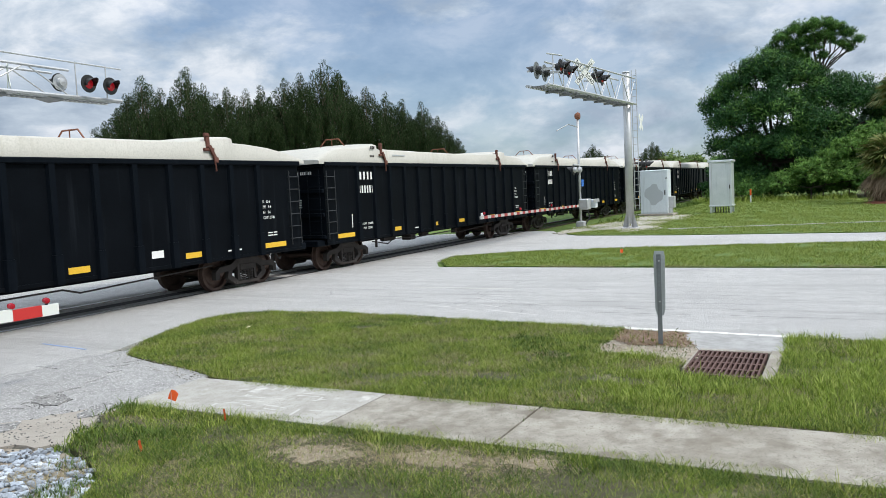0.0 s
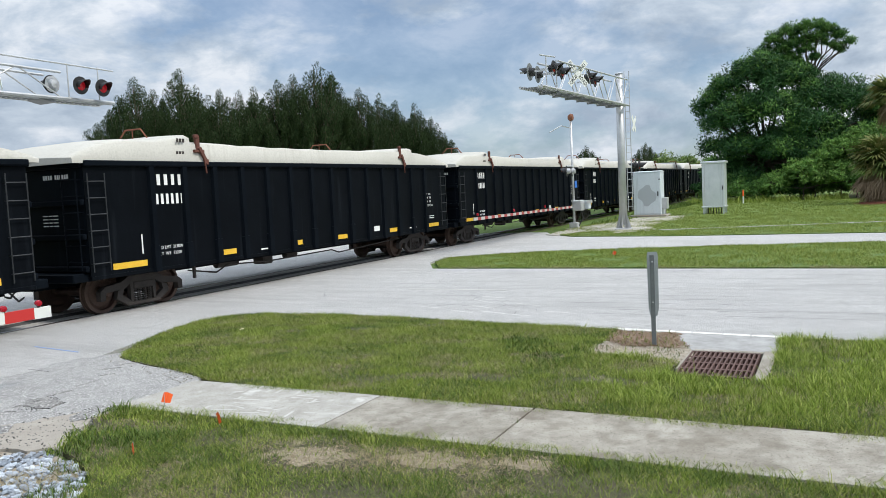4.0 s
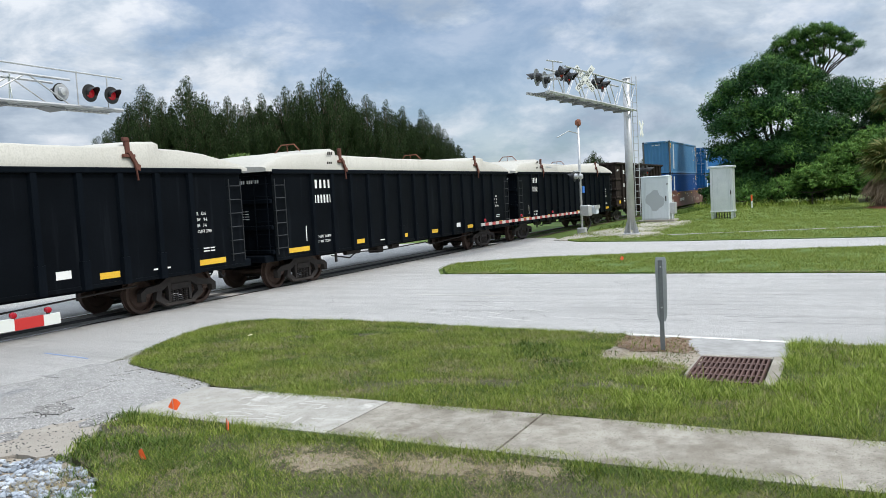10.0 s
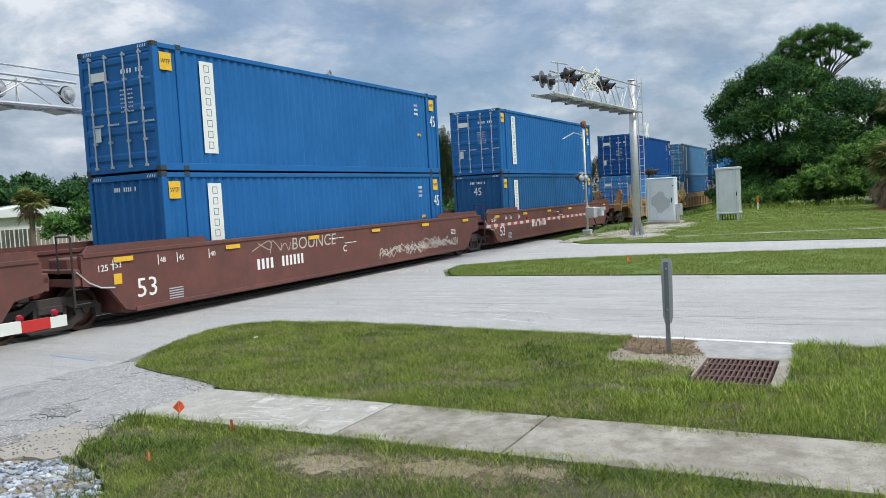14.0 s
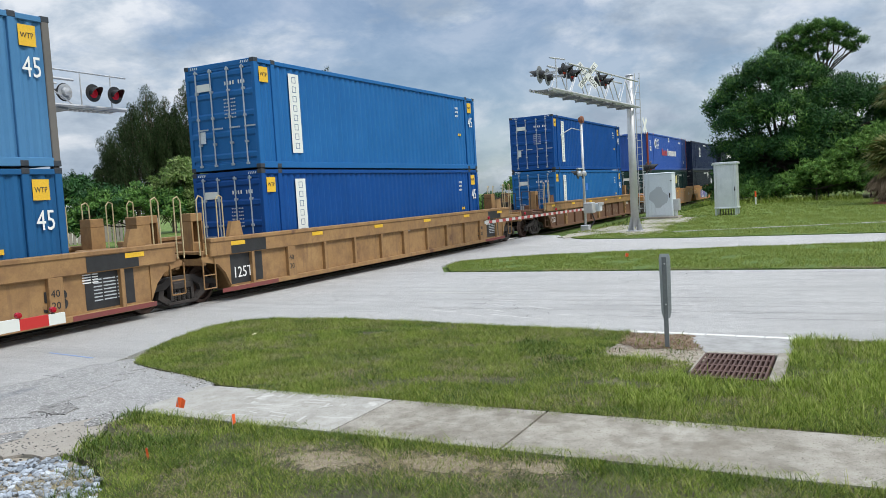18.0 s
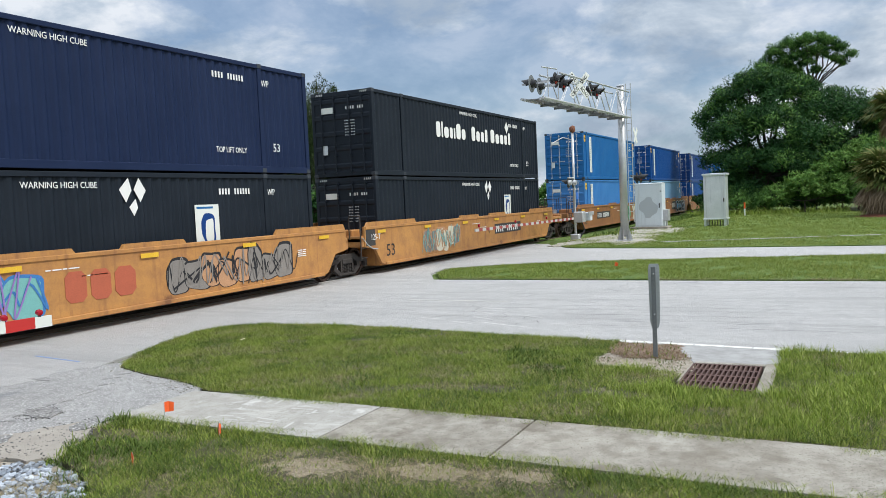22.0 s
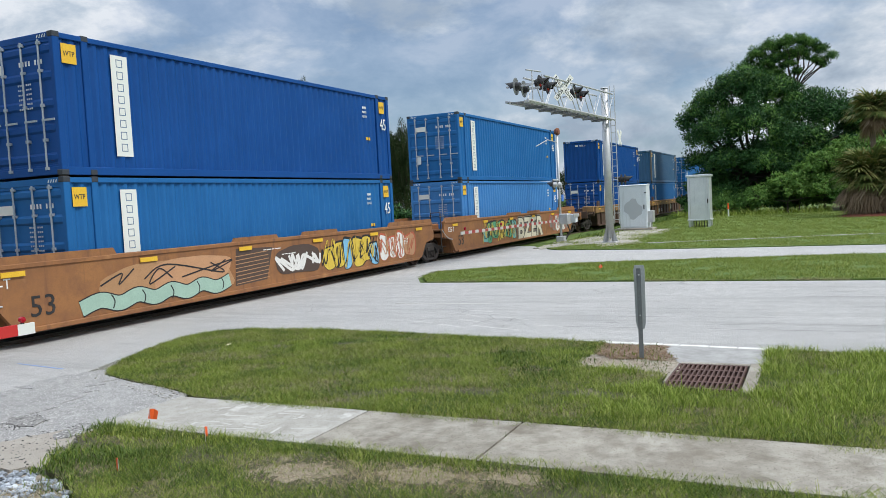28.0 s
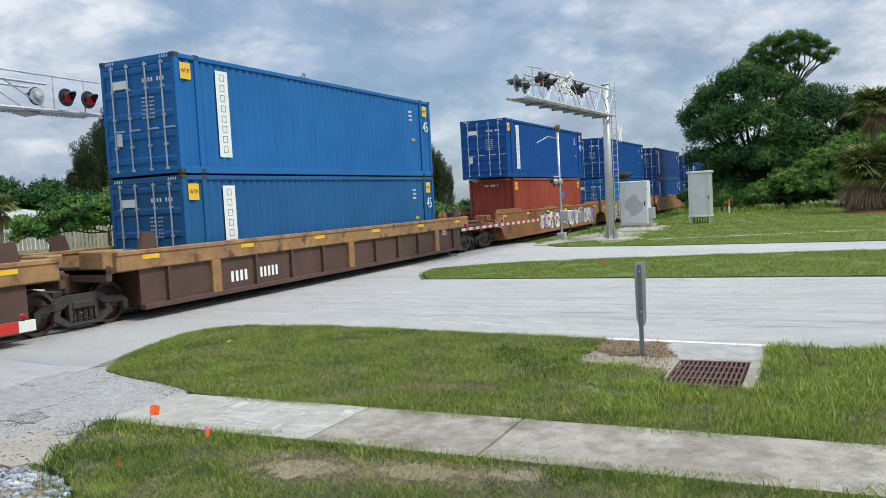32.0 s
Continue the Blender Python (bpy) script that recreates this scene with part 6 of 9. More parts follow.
        if style == "door":
            for k in range(2):
                d = part("door", shared("door", door_mesh, mt), None, c, at=mm @ Matrix.Translation((0.1 + 1.12 * k, 0.03, 0.15)))
                for b in (0.30, 0.82):
                    part("lock_bar", shared("lock_bar", lock_bar, M["lock_steel"] if "navy" not in paint and paint != "charcoal" else mt), None, d, "painted steel locking bar", at=(b, 0, -0.02))
                if k:
                    part("code_bars", shared("code_a", lambda: bars((0.05, 0.05, 0.05, 0.05, -0.05, 0.045, 0.045, 0.045), 0.10, 0.045), M["lettering"]), None, d, at=(0.15, -0.006, 2.12))
                    part("code_bars", shared("code_b", lambda: bars((0.035, 0.03, 0.04, -0.05, 0.04, 0.03, 0.04), 0.035, 0.022, 6, 0.062), M["stencil_grey"]), None, d, at=(0.12, -0.042, 1.72))
                else:
                    part("plate", shared("plate", lambda: Shape().box(0, 0.55, -0.006, 0, 0, 0.2), M["white_film"]), None, d, "white plate", at=(0.28, -0.036, 2.02))
                    part("tag", shared("tag_mid", lambda: Shape().box(0, 0.34, -0.006, 0, 0, 0.17), M["yellow"]), None, d, at=(0.22, -0.036, 1.42 if dirty else 1.5))
                    part("plate", shared("plate_b", lambda: Shape().box(0, 0.2, -0.006, 0, 0, 0.32), M["cab_paint"]), None, d, at=(0.3, -0.036, 0.62))
        else:
            part("end_panel", shared("end_panel", lambda: corrugated(2 * CW - 0.3, CH - 0.3, 0.27, 0.045), mt), None, c, at=mm @ Matrix.Translation((0.15, 0.04, 0.16)))
            part("tag", shared("tag_mid", lambda: Shape(), M["yellow"]), None, c, at=mm @ Matrix.Translation((0.9, 0.03, 1.95)))
            if num45:
                part("size_number", words("45", 0.5, M["lettering"], 0.8), None, c, at=mm @ Matrix.Translation((1.0, 0.03, 2.0)))
            part("code_bars", shared("code_c", lambda: bars((0.045, 0.045, 0.045, -0.06, 0.04, 0.04, 0.04, 0.04, -0.05, 0.04), 0.10, 0.03), M["lettering"]), None, c, at=mm @ Matrix.Translation((0.85, 0.03, 2.5)))
    if raised:
        for x in (0.02, L - 0.15):
            for y in (-CW + 0.02, CW - 0.14):
                part("twist_lock", shared("twist_lock", lambda: Shape().box(0, 0.13, 0, 0.12, -0.035, 0.02, 0.01), M["truck"]), None, c, at=(x, y, 0))
    part("hazard_stripe", shared("stripes", lambda: stripes(), M["white_film"]), None, c, at=Matrix.Translation((0, CW, 0)) @ MINUS_X)
    return c


def stripes():
    s = Shape()
    for x0 in (0.2, 1.98):
        for k in range(4):
            x = x0 + 0.075 * k
            s.add([(x, -0.004, CH - 0.11), (x + 0.03, -0.004, CH - 0.11), (x + 0.06, -0.004, CH - 0.045), (x + 0.03, -0.004, CH - 0.045)], [(0, 1, 2, 3)])
    return s


def strip_shapes():
    """Eight thin hollow blocks one under another, standing for a name."""
    s = Shape()
    w, h, t = 0.085, 0.085, 0.016
    for k in range(8):
        z = 2.03 - 0.262 * k
        s.box(0.23 - w, 0.23 - w + t, -0.008, -0.004, z - h, z + h)
        s.box(0.23 + w - t, 0.23 + w, -0.008, -0.004, z - h, z + h)
        s.box(0.23 - w + t, 0.23 + w - t, -0.008, -0.004, z + h - t, z + h)
        s.box(0.23 - w + t, 0.23 + w - t, -0.008, -0.004, z - h, z - h + t)
    return s

# ---- well cars ----
UL = 19.6  # one well unit, centre of truck to centre of truck
SIDE_Y = 1.49


def sill_smooth():
    """Plain side sill, centred at x = 0, facing -y: deep between the trucks, cut away over them."""
    prof = [(-9.35, 0.95), (-8.75, 0.86), (-8.35, 0.36), (-8.15, 0.30), (8.15, 0.30), (8.35, 0.36), (8.75, 0.86), (9.35, 0.95), (9.35, 1.55), (-9.35, 1.55)]
    s = Shape().prism(prof, 1, 0.0, 0.10)
    s.box(-8.1, 8.1, -0.04, 0.10, 0.27, 0.37, 0.012)
    s.box(-9.3, 9.3, -0.03, 0.14, 1.50, 1.60, 0.015)
    return s


def flap():
    return Shape().prism([(0.0, 1.58), (3.4, 1.58), (3.3, 1.74), (0.15, 1.74)], 1, -0.02, 0.06)


def sill_ribbed():
    prof = [(-8.62, 0.36), (-8.4, 0.30), (8.4, 0.30), (8.62, 0.36), (8.62, 1.15), (-8.62, 1.15)]
    s = Shape().prism(prof, 1, 0.03, 0.10)
    s.box(-8.6, 8.6, -0.07, 0.10, 0.24, 0.36, 0.012)
    return s


def chord():
    s = Shape().box(-9.3, 9.3, -0.07, 0.12, 1.14, 1.50, 0.02)
    s.box(-9.3, 9.3, -0.10, 0.16, 1.48, 1.58, 0.015)
    return s


def well_ends(w, m, mt):
    """Arched ends of a ribbed sill, with grab rails."""
    for sx in (-1, 1):
        part("end_arch", shared("end_arch%d" % sx, lambda: Shape().prism([(sx * a, b) for a, b in ((8.6, 0.38), (8.78, 0.72), (9.02, 0.95), (9.55, 1.04), (9.55, 1.15), (8.6, 1.15))][::sx], 1, 0.0, 0.09), mt), None, w, at=m)
        for k, x in enumerate((8.75, 9.4)):
            part("grab_rail", shared("grab_rail%d%d" % (sx, k), lambda: Shape().pipe([(sx * x, -0.02, 1.2), (sx * x, -0.02, 2.55), (sx * (x + 0.12), -0.02, 2.6), (sx * (x + 0.2), -0.02, 2.5), (sx * (x + 0.2), -0.02, 1.2)], 0.016, 5), M["rail_tan"]), None, w, "bent steel grab rail", at=m)
        part("step", shared("end_step%d" % sx, lambda: Shape().pipe([(sx * 9.55, -0.03, 1.1), (sx * 9.55, -0.03, 0.4), (sx * 9.15, -0.03, 0.4), (sx * 9.15, -0.03, 1.1)], 0.018, 5).pipe([(sx * 9.55, -0.03, 0.72), (sx * 9.15, -0.03, 0.72)], 0.016, 5), mt), None, w, "steel foot step", at=m)


def make_well(style, colour, label, seed, first, last, top=None):
    """One well unit centred at x = 0, with the truck under its end towards -x, and one more under the other end of the last unit."""
    w = thing("well_car", label, "freight car", group="well cars of the train")
    mt = WELL[colour]
    tp = WELL[top] if top else mt
    rnd = random.Random(seed)
    for sg in (-1, 1):
        m = Matrix.Translation((0, sg * SIDE_Y, 0)) @ (Matrix.Identity(4) if sg < 0 else TURNED)
        if style == "smooth":
            part("side_sill", shared("sill_smooth", sill_smooth, mt), None, w, at=m)
            for x in (-9.3, 5.9):
                part("guide_flap", shared("flap", flap, mt), None, w, at=m @ Matrix.Translation((x, 0, 0)))
            if colour in ("orange", "brown"):
                for x in (-2.2, 0.8):
                    part("guide_flap", shared("flap_short", lambda: Shape().prism([(0.0, 1.58), (1.9, 1.58), (1.8, 1.70), (0.1, 1.70)], 1, -0.02, 0.06), mt), None, w, at=m @ Matrix.Translation((x, 0, 0)))
        else:
            part("side_sill", shared("sill_ribbed", sill_ribbed, mt), None, w, at=m)
            part("top_chord", shared("chord", chord, tp), None, w, "worn yellow top chord", at=m)
            for k in range(11):
                x = -7.8125 + 1.5625 * k
                big = k in (1, 5, 9)
                part("rib", shared("well_rib%d" % big, lambda: Shape().box(-0.16 if big else -0.05, 0.16 if big else 0.05, -0.07, 0.04, 0.34, 1.15, 0.01), tp if big else mt), None, w, at=m @ Matrix.Translation((x, 0, 0)))
            for x in (-8.6, 8.0):
                part("guide_flap", shared("guide", lambda: Shape().prism([(0.0, 1.58), (0.5, 1.58), (0.42, 1.95), (0.12, 1.95)], 1, -0.04, 0.08), mt), None, w, at=m @ Matrix.Translation((x, 0, 0)))
        if style == "ribbed" and colour != "umber":
            well_ends(w, m, mt)
        if sg > 0:
            continue
        for k in range(6):
            x = -8.6 + 3.3 * k
            part("reflector", shared("well_refl", lambda: Shape().box(0, 0.5, -0.005, 0, 0, 0.10), M["yellow"]), None, w, "yellow reflective strip", at=m @ Matrix.Translation((x, -0.035 if style == "smooth" else -0.075, 1.36)))
        if colour != "umber":
            part("size_number", words("53", 0.58, M["lettering"] if colour == "maroon" else M["black"], 1.05), None, w, at=m @ Matrix.Translation((-8.05 if style == "smooth" else 5.98, -0.006 if style == "smooth" else 0.02, 0.56 if style == "smooth" else 0.5)))
        if style == "ribbed" and colour != "umber":
            for x in (-6.25, 6.25):
                part("stencil", words("40", 0.2, M["black"]), None, w, at=m @ Matrix.Translation((x - 0.13, -0.073, 0.78)))
                part("stencil", words("20", 0.2, M["black"]), None, w, at=m @ Matrix.Translation((x - 0.13, -0.073, 0.55)))
        if colour in ("tan", "rusty") or style == "smooth" and colour != "maroon":
            part("stencil", words("125T" if style == "ribbed" else "125-T", 0.38 if style == "ribbed" else 0.28, M["lettering"], 0.9), None, w, at=m @ Matrix.Translation((-9.0 if style == "smooth" else -8.5, -0.004 if style == "smooth" else 0.02, 1.15 if style == "smooth" else 0.55)))
        mark_x = {7: -4.98, 9: 1.5, 10: -5.1}.get(seed, -4.17 if style == "smooth" else -5.65)
        if colour in ("orange", "brown") and seed in (7, 9, 10):
            part("mark_plate", shared("mark_plate", lambda: Shape().box(-0.14, 3.05, -0.003, 0, -0.07, 0.36), M["cab_dark"]), None, w, "dark painted panel behind the car mark", at=m @ Matrix.Translation((mark_x, -0.004, 0.84)))
            part("unit_letter", words("B", 0.34, M["black"]), None, w, at=m @ Matrix.Translation((0.65 if seed == 9 else -1.9, -0.006, 0.86)))
            part("end_panel", shared("dark_end", lambda: Shape().box(-9.3, -8.72, -0.003, 0, 0.97, 1.49), M["cab_dark"]), None, w, "dark painted panel", at=m @ Matrix.Translation((0, -0.002, 0)))
        if style == "ribbed" and colour == "tan":
            for x in (-8.6, 6.95):
                part("stencil_panel", shared("stencil_panel", lambda: Shape().box(0, 1.22, -0.003, 0, 0.40, 1.13), M["black"]), None, w, "black stencil panel", at=m @ Matrix.Translation((x, 0.028, 0)))
                part("stencil_panel", shared("stencil_chord", lambda: Shape().box(0, 1.3, -0.004, 0, 1.16, 1.47, 0.0), M["black"]), None, w, "black stencil panel", at=m @ Matrix.Translation((x, -0.072, 0)))
                part("red_band", shared("red_band", lambda: Shape().box(-0.4, 1.7, -0.004, 0, 0.25, 0.35), M["well_red"]), None, w, "faded red band", at=m @ Matrix.Translation((x, -0.071, 0)))
            part("stencil", shared("panel_bars", lambda: bars((0.2, 0.3, 0.16), 0.025, 0.04, 7, 0.045), M["cab_patch"]), None, w, at=m @ Matrix.Translation((7.15, 0.02, 0.98)))
        if colour in ("maroon", "umber") or seed in (7, 9, 10):
            part("mark_letters", shared("well_mark_%d" % (seed in (7, 9, 10)), lambda: bars((0.10, 0.10, 0.10, 0.10, -0.22, 0.09, 0.09, 0.09, 0.09, 0.09, 0.09), 0.27, 0.145 if seed in (7, 9, 10) else 0.075), M["lettering"]), None, w, at=m @ Matrix.Translation((mark_x, -0.006 if style == "smooth" else 0.02, 0.84 if seed in (7, 9, 10) else 0.74 if style == "smooth" else 0.52)))
        for x, z, ws, rows in ((-1.0, 1.3, (0.12, 0.2, 0.1, 0.25), 1), (-0.2, 1.12, (0.1, 0.14, 0.1, 0.2), 1), (6.9, 1.1, (0.2, 0.14), 4)):
            part("stencil", shared("well_stencil%d" % rows + str(ws), lambda: bars(ws, 0.024, 0.03, rows, 0.03), M["lettering"]), None, w, at=m @ Matrix.Translation((x, -0.006 if style == "smooth" else 0.02, z)))
        if colour == "maroon":
            for x, a in ((-8.55, "53"), (-7.35, "48"), (-6.8, "45"), (-5.8, "40")):
                part("stencil", words(a, 0.17, M["lettering"]), None, w, at=m @ Matrix.Translation((x, -0.006, 1.24)))
                part("stencil", shared("tick", lambda: Shape().box(-0.06, -0.035, -0.004, 0, -0.02, 0.2), M["lettering"]), None, w, at=m @ Matrix.Translation((x, -0.006, 1.22)))
            part("unit_letter", words("C", 0.28, M["lettering"]), None, w, at=m @ Matrix.Translation((-0.3, -0.006, 0.88)))
            part("stencil", words("125 T", 0.19, M["lettering"]), None, w, at=m @ Matrix.Translation((-9.0, -0.006, 1.2)))
            part("stencil", shared("maroon_box", lambda: bars((0.42,), 0.025, 0.03, 6, 0.03), M["cab_patch"]), None, w, at=m @ Matrix.Translation((-7.15, -0.006, 0.62)))
            part("plate", shared("maroon_plate", lambda: Shape().box(0, 0.2, -0.004, 0, 0, 0.22), M["yellow"]), None, w, "yellow plate", at=m @ Matrix.Translation((-8.6, -0.004, 0.9)))
    # floor, bulkheads and end platforms
    part("well_floor", shared("well_floor", lambda: Shape().box(-8.3, 8.3, -1.4, 1.4, 0.26, 0.33).box(-8.4, -8.3, -1.4, 1.4, 0.3, 1.2).box(8.3, 8.4, -1.4, 1.4, 0.3, 1.2), mt), None, w)
    for sg in (-1, 1):
        m = Matrix.Identity(4) if sg < 0 else TURNED
        part("end_platform", shared("end_platform", lambda: Shape().box(-9.5, -8.4, -1.46, 1.46, 1.12, 1.22).box(-9.62, -8.4, -0.35, 0.35, 0.7, 1.15, 0.03).box(-9.5, -9.35, -1.46, 1.46, 0.95, 1.3, 0.02)
                                    .box(-9.2, -8.6, -0.9, -0.3, 1.22, 1.5, 0.03), mt), None, w, at=m)
        if style == "ribbed" and colour != "umber":
            for y in (-0.95, 0.55):
                part("guide_post", shared("guide_post", lambda: Shape().box(-0.19, 0.19, 0.0, 0.36, 0.78, 0.98, 0.012).box(-0.19, -0.14, 0.0, 0.36, 0.0, 0.78).box(0.14, 0.19, 0.0, 0.36, 0.0, 0.78).box(-0.14, 0.14, 0.30, 0.36, 0.0, 0.78), tp), None, w, "upright box-section guide post", at=m @ Matrix.Translation((-9.05, y, 1.22)))
        if colour == "umber":
            part("deck_box", shared("deck_box", lambda: Shape().box(-9.55, -8.95, -1.44, -0.7, 1.22, 1.62, 0.03).box(-9.5, -9.1, 0.3, 1.2, 1.22, 1.55, 0.03), tp), None, w, at=m)
        if style == "smooth":
            part("hand_rail", shared("hand_rail", lambda: Shape().pipe([(-9.5, -1.42, 0.55), (-9.5, -1.42, 1.95)], 0.024, 5).pipe([(-9.5, -1.0, 1.2), (-9.5, -1.0, 1.95), (-9.5, -1.42, 1.95)], 0.02, 5).pipe([(-9.5, -1.42, 0.6), (-9.15, -1.42, 0.6)], 0.016, 5).pipe([(-9.5, -1.42, 0.9), (-9.15, -1.42, 0.9)], 0.016, 5), M["truck"]), None, w, "grey steel grab rail", at=m)
            part("hose", shared("well_hose", lambda: Shape().pipe([(-9.45, -1.46, 1.25), (-9.2, -1.5, 1.0), (-8.95, -1.51, 0.88), (-8.6, -1.5, 0.84)], 0.018, 5), M["cab_patch"]), None, w, "pale brake hose", at=m)
        if (first and sg < 0) or (last and sg > 0):
            part("draft_gear", shared("draft_gear", lambda: Shape().box(-11.4, -9.3, -0.4, 0.4, 0.75, 1.15, 0.03).box(-11.0, -9.4, -1.4, 1.4, 1.1, 1.2).box(-11.1, -10.95, -1.42, 1.42, 0.85, 1.3, 0.02), mt), None, w, at=m)
            part("hand_rail", shared("end_rail", lambda: Shape().pipe([(-11.0, -1.35, 1.2), (-11.0, -1.35, 2.2), (-11.0, -0.9, 2.2), (-11.0, -0.9, 1.2)], 0.02, 5).pipe([(-11.0, 0.5, 1.2), (-11.0, 0.5, 2.15), (-11.0, 1.2, 2.15), (-11.0, 1.2, 1.2)], 0.02, 5), M["truck"]), None, w, at=m)
            part("brake_wheel", shared("brake_wheel", lambda: Shape().lathe([(0.26, -0.02), (0.29, 0.0), (0.26, 0.02), (0.26, -0.02)], 0, 16, (-11.12, 0.0, 1.85)).pipe([(-11.1, -0.26, 1.85), (-11.1, 0.26, 1.85)], 0.015, 4).pipe([(-11.1, 0, 1.6), (-11.1, 0, 2.1)], 0.015, 4)
                                       .box(-11.05, -10.9, -0.2, 0.2, 1.2, 1.75, 0.02), M["truck"]), None, w, at=m)
            part("ladder", shared("well_ladder", lambda: ladder_mesh(0.4, 0.95, 4), M["truck"]), None, w, at=m @ Matrix.Translation((-11.0, -1.42, 0.35)))
            part("coupler", shared("well_coupler", lambda: Shape().box(-11.75, -11.3, -0.12, 0.12, 0.72, 0.94, 0.03).box(-11.85, -11.6, -0.2, 0.2, 0.67, 0.98, 0.04), M["truck"]), None, w, at=m)
    make_truck(w, -9.8)
    if last:
        make_truck(w, 9.8)
    return w


def sprayed(text, size, fat, material, squeeze, y):
    """Fat sprayed letters, facing -y."""
    k = ("sprayed", text, size, fat, material.name, squeeze, y)
    if k not in SHAPES:
        cu = bpy.data.curves.new("sprayed", "FONT")
        cu.body, cu.size, cu.offset, cu.resolution_u, cu.space_character, cu.shear = text, size, fat, 4, 1.02, 0.1
        ob = bpy.data.objects.new("sprayed", cu)
        scene.collection.objects.link(ob)
        me = bpy.data.meshes.new_from_object(ob.evaluated_get(bpy.context.evaluated_depsgraph_get()))
        bpy.data.objects.remove(ob)
        me.transform(Matrix.Translation((0, y, 0)) @ Matrix.Rotation(radians(90), 4, "X") @ Matrix.Diagonal((squeeze, 1, 1, 1)))
        me.materials.clear()
        me.materials.append(material)
        SHAPES[k] = me
    return SHAPES[k]


def tagword(w, text, x, size, fill, line, back=None, squeeze=1.0, z=0.46, y=-SIDE_Y - 0.005, rim=None):
    """A sprayed word with an outline, and a cloud of paint behind it."""
    wd = 0.62 * size * len(text) * squeeze
    if back:
        for k, c in enumerate(back):
            bw = wd / len(back)
            part("graffiti", blob(hash((len(text), k)) % 97 + int(size * 10), bw * 1.35, 1.05, 16, -0.002 - 0.0006 * k), M[c], w, "sprayed cloud of paint", at=(x - 0.15 + bw * k, y, 0.38))
    if rim:
        part("graffiti", sprayed(text, size, 0.13, M[rim], squeeze, -0.006), None, w, "sprayed letters", at=(x, y, z))
    part("graffiti", sprayed(text, size, 0.095, M[line], squeeze, -0.009), None, w, "sprayed letters", at=(x, y, z))
    part("graffiti", sprayed(text, size, 0.05, M[fill], squeeze, -0.013), None, w, "sprayed letters", at=(x, y, z))


def mural(w, seed, x0, x1, tones, line, z0=0.38, z1=1.46, y=-SIDE_Y - 0.005):
    """Overlapping sprayed strokes and patches with dark outlines."""
    rnd = random.Random(seed)
    n = max(2, int((x1 - x0) / 0.5))
    under, strokes, fills = Shape(), Shape(), {}

    def lay_on(s, q, dx, dy, dz):
        s.add([(a + dx, b + dy, c + dz) for a, b, c in q.v], q.f)
    for k in range(n):
        x = (x1 - x0) * k / n
        c = tones[rnd.randrange(len(tones))]
        h, wd = rnd.uniform(0.7, 1.0) * (z1 - z0), rnd.uniform(0.6, 0.95)
        z = z0 + rnd.uniform(0, z1 - z0 - h)
        lay = -0.0008 * (k % 6)
        lay_on(under, blob(seed * 31 + k, wd * 1.12, h * 1.06, 24, -0.001), x - 0.03, lay, z - 0.02)
        lay_on(fills.setdefault(c, Shape()), blob(seed * 31 + k, wd, h * 0.96, 24, -0.0014), x, lay, z)
        lay_on(strokes, scrawl(seed * 17 + k, wd, h * 0.85, rnd.uniform(0.03, 0.055), 2), x, -0.006, z + 0.05)
    part("graffiti", under, M[line], w, "sprayed outlines", at=(x0, y, 0))
    for c, q in fills.items():
        part("graffiti", q, M[c], w, "sprayed shapes", at=(x0, y, 0))
    part("graffiti", strokes, M[line], w, "sprayed strokes", at=(x0, y, 0))
    part("graffiti", scrawl(seed * 13, x1 - x0, z1 - z0 - 0.1, 0.035, 2 * n), M[tones[0]], w, "sprayed stroke", at=(x0, y - 0.009, z0 + 0.05))


for nm, c in (("g_pink", (0.62, 0.22, 0.26)), ("g_cream", (0.62, 0.58, 0.45)), ("g_black", (0.015, 0.015, 0.017)), ("g_green", (0.08, 0.30, 0.16)), ("g_teal", (0.16, 0.40, 0.38)), ("g_yellow", (0.62, 0.45, 0.06)),
              ("g_white", (0.66, 0.65, 0.62)), ("g_violet", (0.25, 0.16, 0.42)), ("g_sky", (0.18, 0.42, 0.62)), ("g_grey", (0.22, 0.20, 0.18)), ("g_blue", (0.04, 0.17, 0.42)), ("g_brick", (0.42, 0.10, 0.05)), ("g_peach", (0.46, 0.25, 0.13)), ("g_tan", (0.38, 0.21, 0.10)), ("g_aqua", (0.30, 0.44, 0.36)), ("g_chalk", (0.46, 0.43, 0.38)), ("g_umber", (0.07, 0.045, 0.035)), ("g_dust", (0.27, 0.22, 0.17))):
    M[nm] = surf(nm, c, tuple(min(0.9, 1.15 * q) for q in c), 3.0, 0.7, 0.05, 40)

# ---- the train put together ----
BLACK_FIRST = 5.78 - 255.1
for k in range(-1, 13):
    moves(make_gondola(20 + k, k % 3 == 0), BLACK_FIRST + 17.6 * k)
moves(make_brown_gondola(), -20.32)

